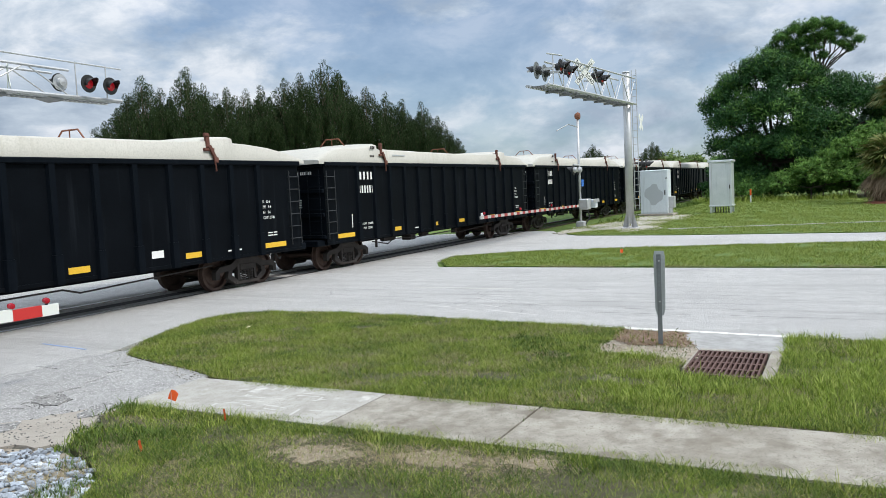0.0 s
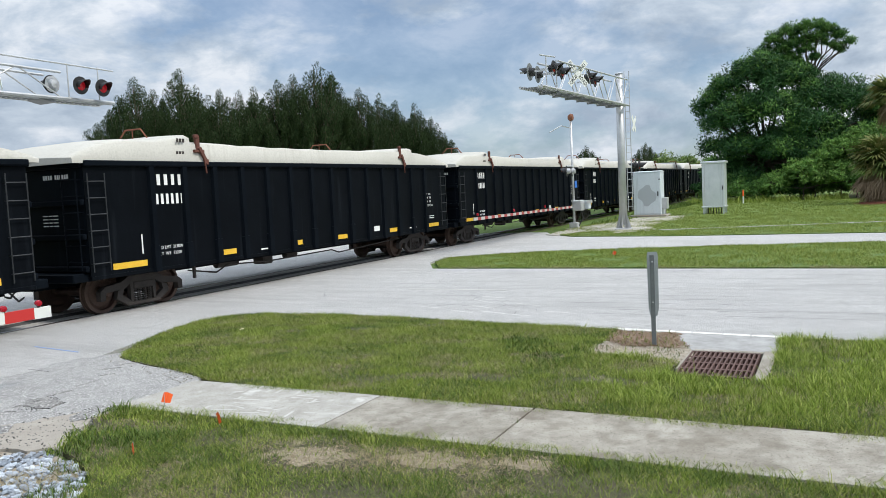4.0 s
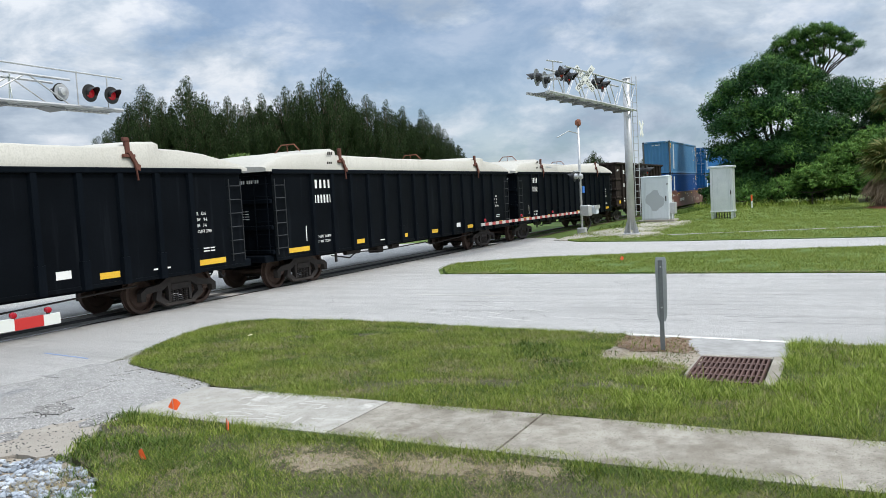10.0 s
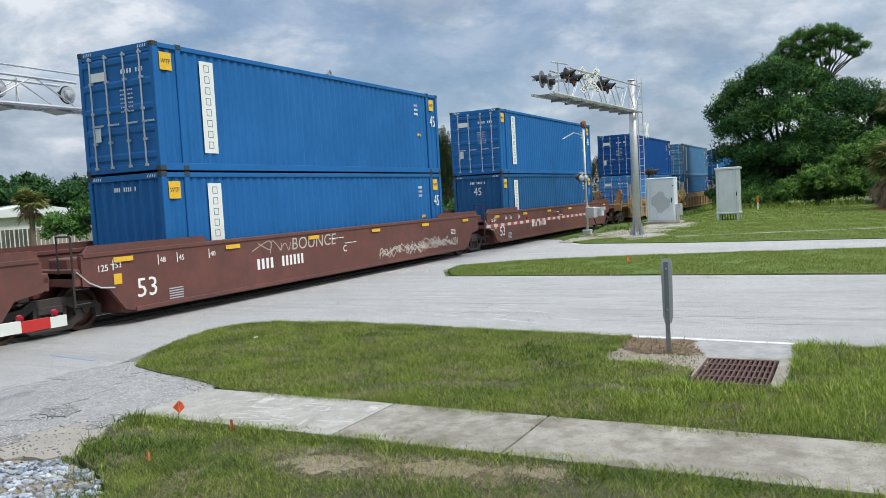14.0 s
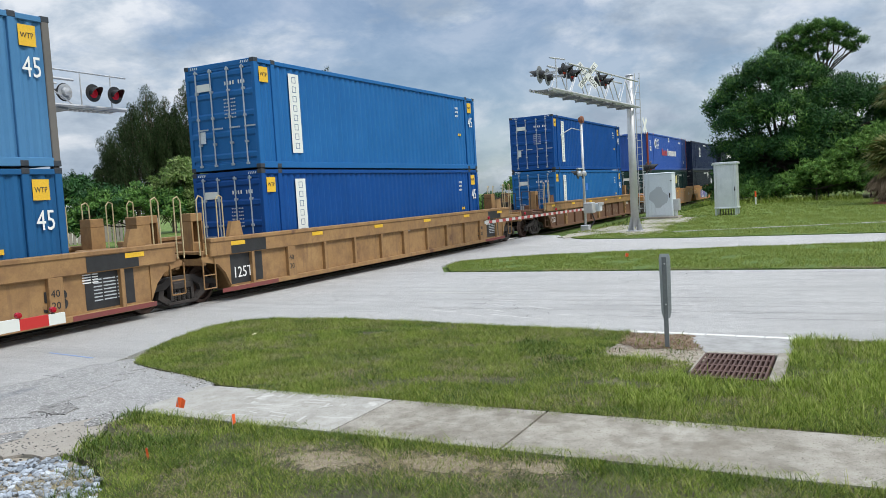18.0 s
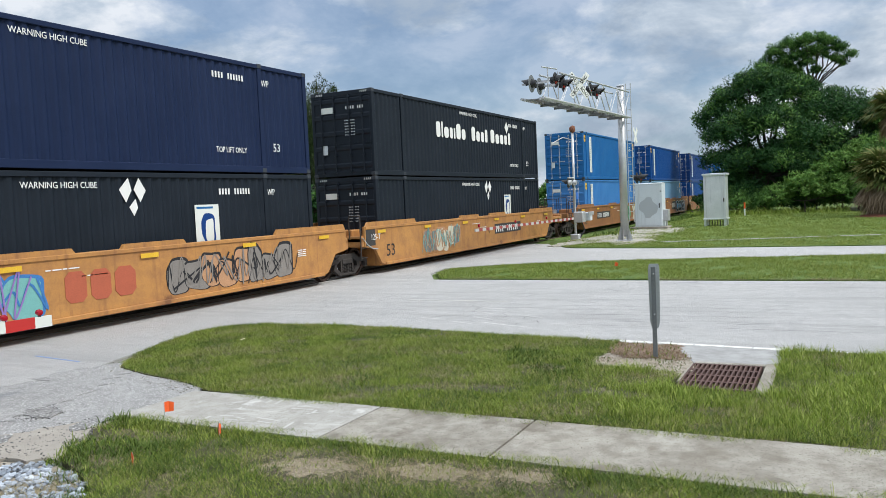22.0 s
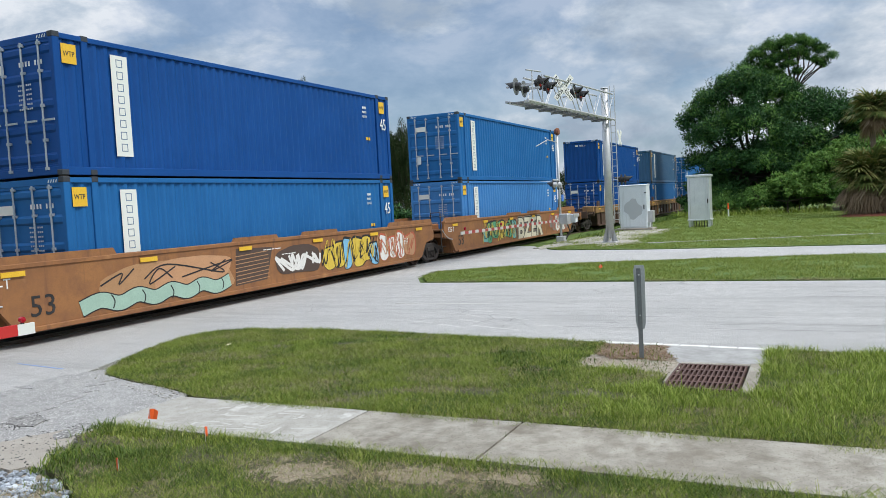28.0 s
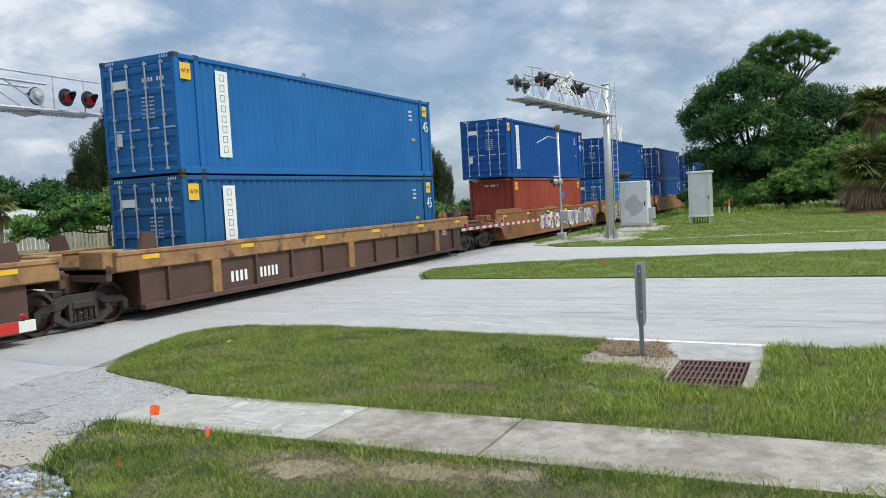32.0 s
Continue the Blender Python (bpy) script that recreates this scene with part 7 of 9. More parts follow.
# stacks: place of the box's end, (upper paint, end, 45 on the end), (lower ...), car style
P45 = 13.716
STACKS = [
    (0.0, ("pale_blue", "plain"), ("royal_blue", "plain"), ("smooth", "maroon", None), 0),
    (19.55, ("mid_blue", "door"), ("mid_blue", "plain"), ("smooth", "maroon", None), 1),
    (39.2, ("mid_blue", "door"), ("teal_blue", "plain", True), ("smooth", "maroon", None), 2),
    (62.95, ("royal_blue", "door"), ("sky_blue", "door"), ("ribbed", "tan", "tan"), 0),
    (82.5, ("pale_blue", "door"), ("teal_blue", "door"), ("ribbed", "tan", "tan"), 1),
    (102.2, ("mid_blue", "door"), ("royal_blue", "door"), ("ribbed", "tan", "tan"), 2),
    (125.75, ("royal_blue", "door"), ("mid_blue", "door"), ("ribbed", "rusty", "tan"), 3),
    (147.95, ("violet_blue", "plain"), ("dark_green", "door"), ("smooth", "orange", None), 0),
    (167.35, ("navy", "plain"), ("charcoal", "door"), ("smooth", "orange", None), 1),
    (187.15, ("charcoal", "door"), ("charcoal", "door"), ("smooth", "orange", None), 2),
    (211.65, ("mid_blue", "door"), ("sky_blue", "door"), ("smooth", "brown", None), 0),
    (231.05, ("royal_blue", "door"), ("ice_blue", "door"), ("smooth", "brown", None), 1),
    (250.65, ("deep_blue", "door"), ("royal_blue", "door"), ("smooth", "brown", None), 2),
    (273.9, ("mid_blue", "door"), ("royal_blue", "door"), ("smooth", "brown", None), 0),
    (293.3, ("royal_blue", "door"), ("mid_blue", "door"), ("smooth", "brown", None), 1),
    (313.05, ("mid_blue", "door"), ("sky_blue", "door"), ("smooth", "brown", None), 2),
    (336.6, ("royal_blue", "plain"), ("royal_blue", "door"), ("ribbed", "umber", "chord_yellow"), 0),
    (356.1, ("grey_blue", "plain", True), ("mid_blue", "plain", True), ("ribbed", "umber", "chord_yellow"), 1),
    (376.1, ("mid_blue", "door"), ("teal_blue", "door"), ("ribbed", "umber", "chord_yellow"), 2),
    (398.2, ("royal_blue", "door"), ("oxide_red", "plain"), ("smooth", "brown", None), 0),
    (417.8, ("royal_blue", "door"), ("mid_blue", "door"), ("smooth", "brown", None), 1),
    (437.4, ("deep_blue", "door"), ("royal_blue", "door"), ("smooth", "brown", None), 2),
    (460.5, ("royal_blue", "door"), ("mid_blue", "door"), ("ribbed", "rusty", "tan"), 0),
]
TONE = {"pale_blue": "faded pale blue", "sky_blue": "bright sky blue", "mid_blue": "blue", "royal_blue": "royal blue", "deep_blue": "dark blue", "teal_blue": "dull teal blue", "grey_blue": "faded grey-blue",
        "ice_blue": "pale ice blue", "violet_blue": "violet-blue", "dark_green": "dark green", "navy": "navy blue", "charcoal": "charcoal grey", "oxide_red": "oxide red"}
CARS = []
for k, (q, up, lo, (style, colour, top), pos) in enumerate(STACKS):
    long = up[0] in ("violet_blue", "navy", "charcoal")
    red = lo[0] == "oxide_red"
    for spec, z, lower in ((up, WB + CH + 0.03, False), (lo, WB, True)):
        L = 16.154 if long else (12.192 if red and lower else P45)
        lab = "%s corrugated steel freight container, %s" % (TONE[spec[0]], "standing in a well car" if lower else "stacked on another container")
        ob = make_box(L, spec[0], spec[1], lab, logo=("name" if k == 9 and not lower else "") if long or red and lower else "strip", trim="oxide_red" if spec[0] == "violet_blue" else "weathered" if spec[0] in ("pale_blue", "grey_blue") else None, num45=len(spec) > 2, dirty=spec[0] in ("pale_blue", "mid_blue"), raised=not lower)
        CARS.append((k, lower, ob))
        moves(ob, q + (0.76 if L < 13 else 0), 0, z)
    centre = q + (16.154 if long else P45) / 2
    name = {"maroon": "maroon", "tan": "tan", "rusty": "rusty brown", "orange": "orange-tan", "brown": "brown", "umber": "dark brown"}[colour]
    w = make_well(style, colour, "%s steel well car carrying stacked containers, on rails" % name, k, pos in (0, 3), pos in (2, 3), top)
    moves(w, centre)
    CARS.append((k, None, w))


def car(k):
    return next(o for a, b, o in CARS if a == k and b is None)


# painted tags along the well cars
def scrawls(w, seed, x0, x1, tone, n, size=0.8, y=-SIDE_Y - 0.005):
    rnd = random.Random(seed)
    for k in range(n):
        part("graffiti", scrawl(seed + k, (x1 - x0) / n * 1.1, size * rnd.uniform(0.6, 1), 0.03, 2), M[tone], w, "sprayed scrawl", at=(x0 + (x1 - x0) * k / n, y, rnd.uniform(0.45, 0.6)))


scrawls(car(0), 3, 1.5, 3.9, "g_chalk", 3, 0.85)
scrawls(car(0), 33, 4.0, 6.2, "g_chalk", 4, 0.4)
def pen(w, text, x, size, tone, squeeze=1.0, z=0.8):
    part("graffiti", sprayed(text, size, 0.0, M[tone], squeeze, -0.004), None, w, "thin sprayed writing", at=(x, -SIDE_Y - 0.005, z))


for q in range(3):
    part("graffiti", scrawl(36 + q, 0.5, 0.36, 0.02, 1), M["g_chalk"], car(1), "thin sprayed writing", at=(-4.2 + 0.42 * q, -SIDE_Y - 0.005, 1.1))
pen(car(1), "BOUNCE", -2.75, 0.46, "g_chalk", 1.1, 1.14)
for q in range(3):
    scrawls(car(1), 37 + 7 * q, 1.6 + 0.15 * q, 7.2, "g_chalk", 7, 0.42)
scrawls(car(4), 39, 0.0, 4.0, "g_grey", 3, 0.4, -SIDE_Y + 0.022)
scrawls(car(6), 34, -1.0, 4.6, "g_dust", 5, 0.6, -SIDE_Y + 0.022)
scrawls(car(7), 35, -2.6, -0.4, "g_black", 3, 0.7)
tagword(car(7), "OLEK", -0.6, 1.55, "g_tan", "g_grey", None, 1.35, 0.40)
mural(car(8), 6, -5.6, -1.4, ("g_violet", "g_sky", "g_teal", "g_white"), "g_blue")
block_name(car(8), "name_block", (0.5, 0.5, 0.55), (0.62, 0.62, 0.62), 0.1, M["g_brick"], "red block of a painted name", Matrix.Translation((-0.6, -SIDE_Y - 0.005, 0.62)))
mural(car(8), 8, 2.0, 6.4, ("g_grey", "g_peach", "g_grey"), "g_black")
mural(car(9), 9, -5.4, -2.4, ("g_teal", "g_grey", "g_cream"), "g_peach")
tagword(car(10), "STEN", 0.6, 1.12, "g_green", "g_black", ("g_green", "g_green"), 1.04, 0.42)
tagword(car(10), "YEAR", 4.25, 1.3, "g_cream", "g_grey", None, 1.1, 0.42)
pen(car(10), "t", 7.5, 0.8, "g_cream", 0.6, 1.0)
tagword(car(11), "COSR", 2.5, 1.25, "g_black", "g_white", ("g_sky", "g_sky", "g_blue"), 1.45, 0.46)
part("unit_letter", words("C", 0.3, M["black"]), None, car(11), at=(-2.2, -SIDE_Y - 0.005, 0.9))
part("mark_plate", Shape().box(-0.12, 1.75, -0.002, 0, -0.12, 0.62), M["cab_dark"], car(11), "dark painted panel behind the car mark", at=(0.6, -SIDE_Y - 0.002, 0.75))
block_name(car(11), "name_block", (0.42, 0.42, 0.42), (0.42, 0.42, 0.42), 0.1, M["g_chalk"], "pale block of a painted name", Matrix.Translation((0.7, -SIDE_Y - 0.006, 0.8)))
mural(car(13), 13, -8.0, 0.2, ("g_teal", "g_cream", "g_yellow", "g_sky"), "g_black")
tagword(car(13), "LASH", 1.2, 1.35, "g_pink", "g_black", ("g_cream", "g_teal", "g_cream", "g_cream"), 1.0, 0.42)
mural(car(13), 15, 5.2, 7.8, ("g_teal", "g_peach"), "g_brick")
FACE = -SIDE_Y - 0.005
for q, (x, wd, h, z, c) in enumerate(((-6.6, 4.6, 0.95, 0.42, "g_tan"), (-5.2, 3.0, 0.8, 0.6, "g_peach"))):
    part("graffiti", blob(61 + q, wd, h, 30), M[c], car(14), "sprayed shape", at=(x, FACE + 0.003 - 0.001 * q, z))
wave = flow([(k * 0.5, 0.17 + (0.08 if k % 2 else -0.04)) for k in range(10)])
for tone, th, lay in (("g_black", 0.36, 0.0), ("g_aqua", 0.31, 0.002)):
    part("graffiti", ribbon(wave, th), M[tone], car(14), "sprayed wave", at=(-6.9, FACE - lay, 0.42))
for q in range(5):
    part("graffiti", ribbon(flow([(0, 0), (0.05, 0.15), (-0.03, 0.3)]), 0.03), M["g_black"], car(14), "sprayed stroke", at=(-6.1 + 0.85 * q, FACE - 0.005, 0.46))
for q in range(4):
    part("graffiti", scrawl(301 + q, 1.2, 0.4, 0.035, 1), M["g_black"], car(14), "sprayed stroke", at=(-6.2 + 0.95 * q, FACE - 0.004, 0.85))
part("graffiti", Shape().add([(0, 0, 0.05), (1.3, 0, 0.1), (1.6, 0, 0.95), (0.1, 0, 1.0)], [(0, 1, 2, 3)]), M["g_umber"], car(14), "dark sprayed panel", at=(-2.2, FACE, 0.42))
for q in range(8):
    part("graffiti", ribbon([(0, 0), (1.35, 0.06)], 0.022), M["g_tan"], car(14), "sprayed stroke", at=(-2.15, FACE - 0.002, 0.52 + 0.1 * q))
part("graffiti", blob(71, 2.3, 0.95, 30), M["g_umber"], car(14), "dark sprayed patch", at=(-0.55, FACE, 0.45))
for q in range(7):
    part("graffiti", scrawl(311 + q, 0.42, 0.55, 0.09, 1), M["g_white"], car(14), "white sprayed stroke", at=(-0.35 + 0.27 * q, FACE - 0.004, 0.62))
mural(car(14), 18, 1.8, 5.0, ("g_yellow", "g_sky", "g_yellow"), "g_black")
mural(car(14), 23, 5.2, 7.6, ("g_peach", "g_white"), "g_brick")
mural(car(15), 19, -5.4, -1.2, ("g_yellow", "g_green", "g_teal"), "g_black")
tagword(car(15), "BZER", -0.9, 1.35, "g_cream", "g_black", None, 1.2, 0.42, rim="g_grey")
mural(car(15), 20, 4.2, 7.6, ("g_grey", "g_white"), "g_brick")
block_name(car(17), "name_block", (0.42, 0.42, 0.42), (0.5, 0.5, 0.5), 0.08, M["g_chalk"], "pale block of a painted name", Matrix.Translation((0.5, -SIDE_Y + 0.022, 0.6)))
mural(car(19), 21, -3.0, 7.6, ("g_white", "g_violet", "g_grey"), "g_black")
mural(car(20), 22, -6.0, 7.0, ("g_grey", "g_peach", "g_white"), "g_black")


def motions():
    for ob, q, y, z in MOVING:
        walk(ob, [(t, pose(q - u, y, z)) for t, u in RUN])
    for pn, x, y, h, a, seed in PENNANTS:
        rnd = random.Random(seed)
        walk(pn, [(0.4 * k, pose(x, y, h, 0, rnd.uniform(-8, 42), a - 90 + rnd.uniform(-32, 32))) for k in range(81)])
    keyed = {}
    for w, k in WHEELSETS:
        if k not in keyed:
            # the wheels roll with the train
            rows, ts = [], [i / FPS for i in range(0, 32 * FPS + 1)]
            us = np.interp(ts, [r[0] for r in RUN], [r[1] for r in RUN])
            for t, u in zip(ts, us):
                rows.append((t, Matrix.Translation(w.location) @ Matrix.Rotation(-(u + 255.1) / WHEEL_R, 4, "Y")))
            walk(w, rows)
            keyed[k] = w
        else:
            w.rotation_mode = "QUATERNION"
            w.animation_data_create()
            w.animation_data.action = keyed[k].animation_data.action
            w.animation_data.action_slot = keyed[k].animation_data.action_slot

# ---- signals, cabinets and small things by the road ----
def lamp_head(parent, at, face, lit=False, back=False):
    """Crossing flasher: round black target, hood and red lens; face is the way it looks (+1 or -1 along y)."""
    m = Matrix.Translation(at) @ (Matrix.Identity(4) if face < 0 else Matrix.Rotation(math.pi, 4, "Z"))
    h = part("flasher", shared("target", lambda: Shape().lathe([(0.0, 0.0), (0.265, 0.0), (0.27, 0.02), (0.0, 0.03)], 1, 24), M["black"]), None, parent, "round black flasher target", at=m)
    part("lens", shared("lens%d" % lit, lambda: smooth(Shape().lathe([(0.0, -0.05), (0.09, -0.04), (0.15, -0.005)], 1, 20).mesh("lens", M["red_lit"] if lit else M["red_lens"])), M["red_lit"] if lit else M["red_lens"]), None, h, "red lens")
    part("hood", shared("hood", hood_mesh, M["black"]), None, h, "black lamp hood")
    part("housing", shared("housing", lambda: Shape().lathe([(0.0, 0.2), (0.12, 0.18), (0.15, 0.03)], 1, 16), M["galv"] if back else M["black"]), None, h)
    return h


def hood_mesh():
    s = Shape()
    n = 12
    vs = []
    for i in range(n + 1):
        a = math.pi * (-0.12 + 1.24 * i / n)
        ln = 0.14 + 0.22 * max(0.0, math.sin(a))
        vs += [(0.165 * math.cos(a), 0.0, 0.165 * math.sin(a)), (0.165 * math.cos(a), -ln, 0.165 * math.sin(a) - 0.02)]
    return s.add(vs, [(2 * i, 2 * i + 2, 2 * i + 3, 2 * i + 1) for i in range(n)])


def crossbuck(parent, at, size=1.2, letters=True, turn=0.0):
    m = Matrix.Translation(at) @ Matrix.Rotation(turn, 4, "Z")
    for k, (a, t0, t1) in enumerate(((-48, "RAIL", "ROAD"), (48, "CROS", "SING"))):
        mm = m @ Matrix.Translation((0, -0.02 * k, 0)) @ Matrix.Rotation(radians(-a), 4, "Y")
        b = part("crossbuck_blade", shared("blade%.1f" % size, lambda: Shape().box(-size / 2, size / 2, -0.006, 0.006, -0.11, 0.11), M["white_film"]), None, parent, "white crossbuck blade with black letters", at=mm)
        if letters:
            for t, x in ((t0, -size / 2 + 0.05), (t1, 0.1)):
                part("lettering", words(t, 0.19, M["black"], 0.9), None, b, at=(x, -0.01, -0.065))


def cantilever(x0, y, x1, zb0, zb1, dep, label, plat=1.6, rail=3.2):
    """Signal bridge: mast at x0, arm to x1."""
    c = thing("signal_cantilever", label, "crossing signal", group="crossing signals")
    sg = 1 if x1 > x0 else -1
    part("mast", smooth(Shape().tube((x0, y, 0.25), (x0, y, 7.35), 0.19, 0.17, 20).mesh("mast", M["galv"])), None, c, "round galvanised steel mast")
    part("mast_cap", Shape().tube((x0, y, 7.35), (x0, y, 7.4), 0.2, 0.12, 20), M["galv"], c)
    base = part("mast_base", Shape().box(x0 - 0.36, x0 + 0.36, y - 0.36, y + 0.36, 0.03, 0.08, 0.01), M["galv"], c)
    for k in range(8):
        a = math.pi / 4 * k
        u = Vector((math.cos(a), math.sin(a), 0))
        q = Vector((x0, y, 0))
        part("gusset", Shape().add([q + u * 0.17 + Vector((0, 0, 0.08)), q + u * 0.36 + Vector((0, 0, 0.08)), q + u * 0.18 + Vector((0, 0, 0.75)), q + u * 0.17 + Vector((0.015, 0.015, 0.08)), q + u * 0.36 + Vector((0.015, 0.015, 0.08)), q + u * 0.18 + Vector((0.015, 0.015, 0.75))],
                                    [(0, 1, 2), (5, 4, 3), (0, 3, 4, 1), (1, 4, 5, 2), (2, 5, 3, 0)]), M["galv"], c)
    def zb(x):
        return zb0 + (zb1 - zb0) * (x - x0) / (x1 - x0)
    for yy in (y - 0.38, y + 0.38):
        part("chord", Shape().tube((x0 - sg * 0.2, yy, zb0), (x1, yy, zb1), 0.05, n=8), M["galv"], c)
        part("chord", Shape().tube((x0, yy, zb0 + dep * 1.12), (x1 - sg * plat, yy, zb(x1 - sg * plat) + dep * 0.95), 0.04, n=8), M["galv"], c)
        n = 9
        for k in range(n):
            a = x0 + (x1 - sg * plat - x0) * k / n
            b = x0 + (x1 - sg * plat - x0) * (k + 1) / n
            lo, hi = (a, b) if k % 2 else (b, a)
            part("brace", Shape().tube((lo, yy, zb(lo)), (hi, yy, zb(hi) + dep), 0.022, n=6), M["galv"], c)
    n = int(abs(x1 - x0) / 0.16)
    walk_mesh = Shape()
    for k in range(n):
        a, b = x0 + (x1 - x0) * k / n, x0 + (x1 - x0) * (k + 0.45) / n
        walk_mesh.box(min(a, b), max(a, b), y - 0.25, y + 0.25, zb(a) - 0.04, zb(a) - 0.01)
    part("walkway", walk_mesh, M["grating"], c, "open grating walkway")
    for yy in (y - 0.27, y + 0.27):
        part("walkway_edge", Shape().prism([(x0, zb0 - 0.07), (x1, zb1 - 0.07), (x1, zb1 + 0.02), (x0, zb0 + 0.02)], 1, yy - 0.02, yy + 0.02), M["galv"], c)
    for k in range(7):
        xx = x0 + (x1 - x0) * (k + 0.7) / 8
        part("bracket", Shape().prism([(xx - 0.25, zb(xx) - 0.06), (xx + 0.25, zb(xx) - 0.06), (xx + sg * 0.25, zb(xx) - 0.15)], 1, y - 0.34, y + 0.34), M["grating"], c)
    for yy in (y - 0.38,):
        for xx in (x1 - sg * 0.55, x1 - sg * 1.65):
            part("rail_post", Shape().tube((xx, yy, zb1), (xx, yy, zb1 + 1.05), 0.022, n=6), M["galv"], c)
        part("top_rail", Shape().tube((x1 + sg * 0.05, yy, zb1 + 1.0), (x1 - sg * rail, yy, zb(x1 - sg * rail) + 1.1), 0.026, n=6), M["galv"], c)
    return c


far_sig = cantilever(24.38, -5.92, 12.1, 5.86, 5.60, 1.05, "galvanised steel crossing signal cantilever over the road", 1.9, 1.55)
for x, f, zz in ((12.3, 1, 6.12), (13.1, 1, 6.12), (13.6, -1, 6.35), (14.5, -1, 6.3), (18.0, -1, 6.5), (18.9, -1, 6.45)):
    lamp_head(far_sig, (x, -5.92 - (0.35 if f < 0 else -0.1), zz), f)
    if f > 0:
        part("target_back", shared("pale_back", lambda: Shape().lathe([(0.0, -0.03), (0.29, -0.03), (0.295, -0.012), (0.0, -0.01)], 1, 24), M["post_steel"]), None, far_sig, "grey back of a flasher target", at=(x, -5.82, zz))
    part("flasher_bracket", Shape().box(x - 0.03, x + 0.03, -6.4, -5.5, zz - 0.03, zz + 0.03), M["galv"], far_sig)
crossbuck(far_sig, (16.6, -6.22, 6.5), 1.2, True, radians(-38))
crossbuck(far_sig, (25.5, -6.3, 5.05), 0.9, False, radians(-2))
# ladder on the mast and the small crossbuck behind it
part("ladder", Shape().tube((24.5, -6.14, 0.9), (24.5, -6.14, 7.45), 0.02, n=6).tube((24.5, -6.36, 0.9), (24.5, -6.36, 7.45), 0.02, n=6), M["galv"], far_sig, "steel ladder")
for k in range(20):
    part("rung", shared("rung", lambda: Shape().tube((0, 0, 0), (0, -0.22, 0), 0.014, n=5), M["galv"]), None, far_sig, at=(24.5, -6.14, 1.1 + 0.32 * k))
lamp_head(far_sig, (25.1, -6.6, 3.0), -1)
lamp_head(far_sig, (25.1, -6.4, 3.0), 1)

near_sig = cantilever(-9.5, 5.9, 4.98, 5.58, 5.58, 0.80, "galvanised steel crossing signal cantilever beyond the track", 1.9, 9.0)
for x, f, lit in ((3.6, -1, True), (4.4, -1, True)):
    lamp_head(near_sig, (x, 5.3, 5.98), f, lit=lit)
for x in (1.25, 3.45):
    lamp_head(near_sig, (x - 0.5, 5.79, 6.0), 1, back=True)
    part("target_back", shared("target_back", lambda: Shape().lathe([(0.0, 0.0), (0.24, 0.0), (0.245, -0.02), (0.0, -0.03)], 1, 24), M["galv"]), None, near_sig, "grey back of a flasher target", at=(x - 0.5, 5.75, 6.0))
crossbuck(near_sig, (1.75, 6.4, 6.1), 1.0, False, radians(60))

# gate mechanism with its lowered arm
gate = thing("crossing_gate", "galvanised crossing gate post with lowered red-and-white arm", "crossing gate", group="crossing gates")
GX, GY = 26.5, -2.85
part("gate_post", smooth(Shape().tube((GX, GY, 0.05), (GX, GY, 5.6), 0.065, n=12).mesh("gate_post", M["galv"])), None, gate)
part("post_base", Shape().box(GX - 0.22, GX + 0.22, GY - 0.22, GY + 0.22, 0.0, 0.3, 0.03), M["galv"], gate)
part("bell", Shape().lathe([(0.0, -0.14), (0.16, -0.12), (0.2, -0.02), (0.12, 0.12), (0.0, 0.14)], 1, 18), M["rust"], gate, "rust-coloured warning bell", at=(GX, GY, 5.7))
part("bracket", Shape().pipe([(GX, GY, 5.15), (GX - 1.6, GY, 5.2), (GX - 3.4, GY, 4.8)], 0.025, 5), M["galv"], gate, "thin bracket arm")
part("gate_machine", Shape().box(GX - 0.15, GX + 0.45, GY - 0.45, GY + 0.05, 0.9, 1.45, 0.04), M["galv"], gate, "grey gate motor housing")
part("weight_box", Shape().box(GX + 0.75, GX + 1.15, GY - 0.6, GY - 0.3, 0.95, 1.4, 0.04), M["cab_paint"], gate)
part("lever", Shape().box(GX + 0.3, GX + 1.2, GY - 0.66, GY - 0.6, 1.25, 1.42, 0.01), M["galv"], gate)
part("cable", Shape().pipe([(GX + 0.2, GY - 0.3, 0.9), (GX + 0.3, GY - 0.4, 0.5), (GX + 0.1, GY - 0.2, 0.1)], 0.03, 6), M["black"], gate)
for a in (-1, 1):
    lamp_head(gate, (GX - 0.55 + 0.4 * a, GY, 2.95), 1, back=True)
part("cross_arm", Shape().tube((GX - 1.0, GY, 3.2), (GX + 0.1, GY, 3.2), 0.04, n=8), M["galv"], gate)
part("sign", Shape().box(GX + 0.1, GX + 0.45, GY - 0.08, GY - 0.06, 2.1, 2.45), M["blue_sign"], gate, "small blue sign")


def gate_arm(parent, x0, x1, y, z0, z1, piece):
    sg = 1 if x1 > x0 else -1
    n = int(abs(x1 - x0) / piece)
    for k in range(n):
        a, b = x0 + (x1 - x0) * k / n, x0 + (x1 - x0) * (k + 1) / n
        za, zb = z0 + (z1 - z0) * k / n, z0 + (z1 - z0) * (k + 1) / n
        part("arm_band", Shape().prism([(a, za - 0.055), (b, zb - 0.055), (b, zb + 0.055), (a, za + 0.055)][:: sg], 1, y - 0.02, y + 0.02), M["arm_red"] if k % 2 == n % 2 else M["arm_white"], parent)


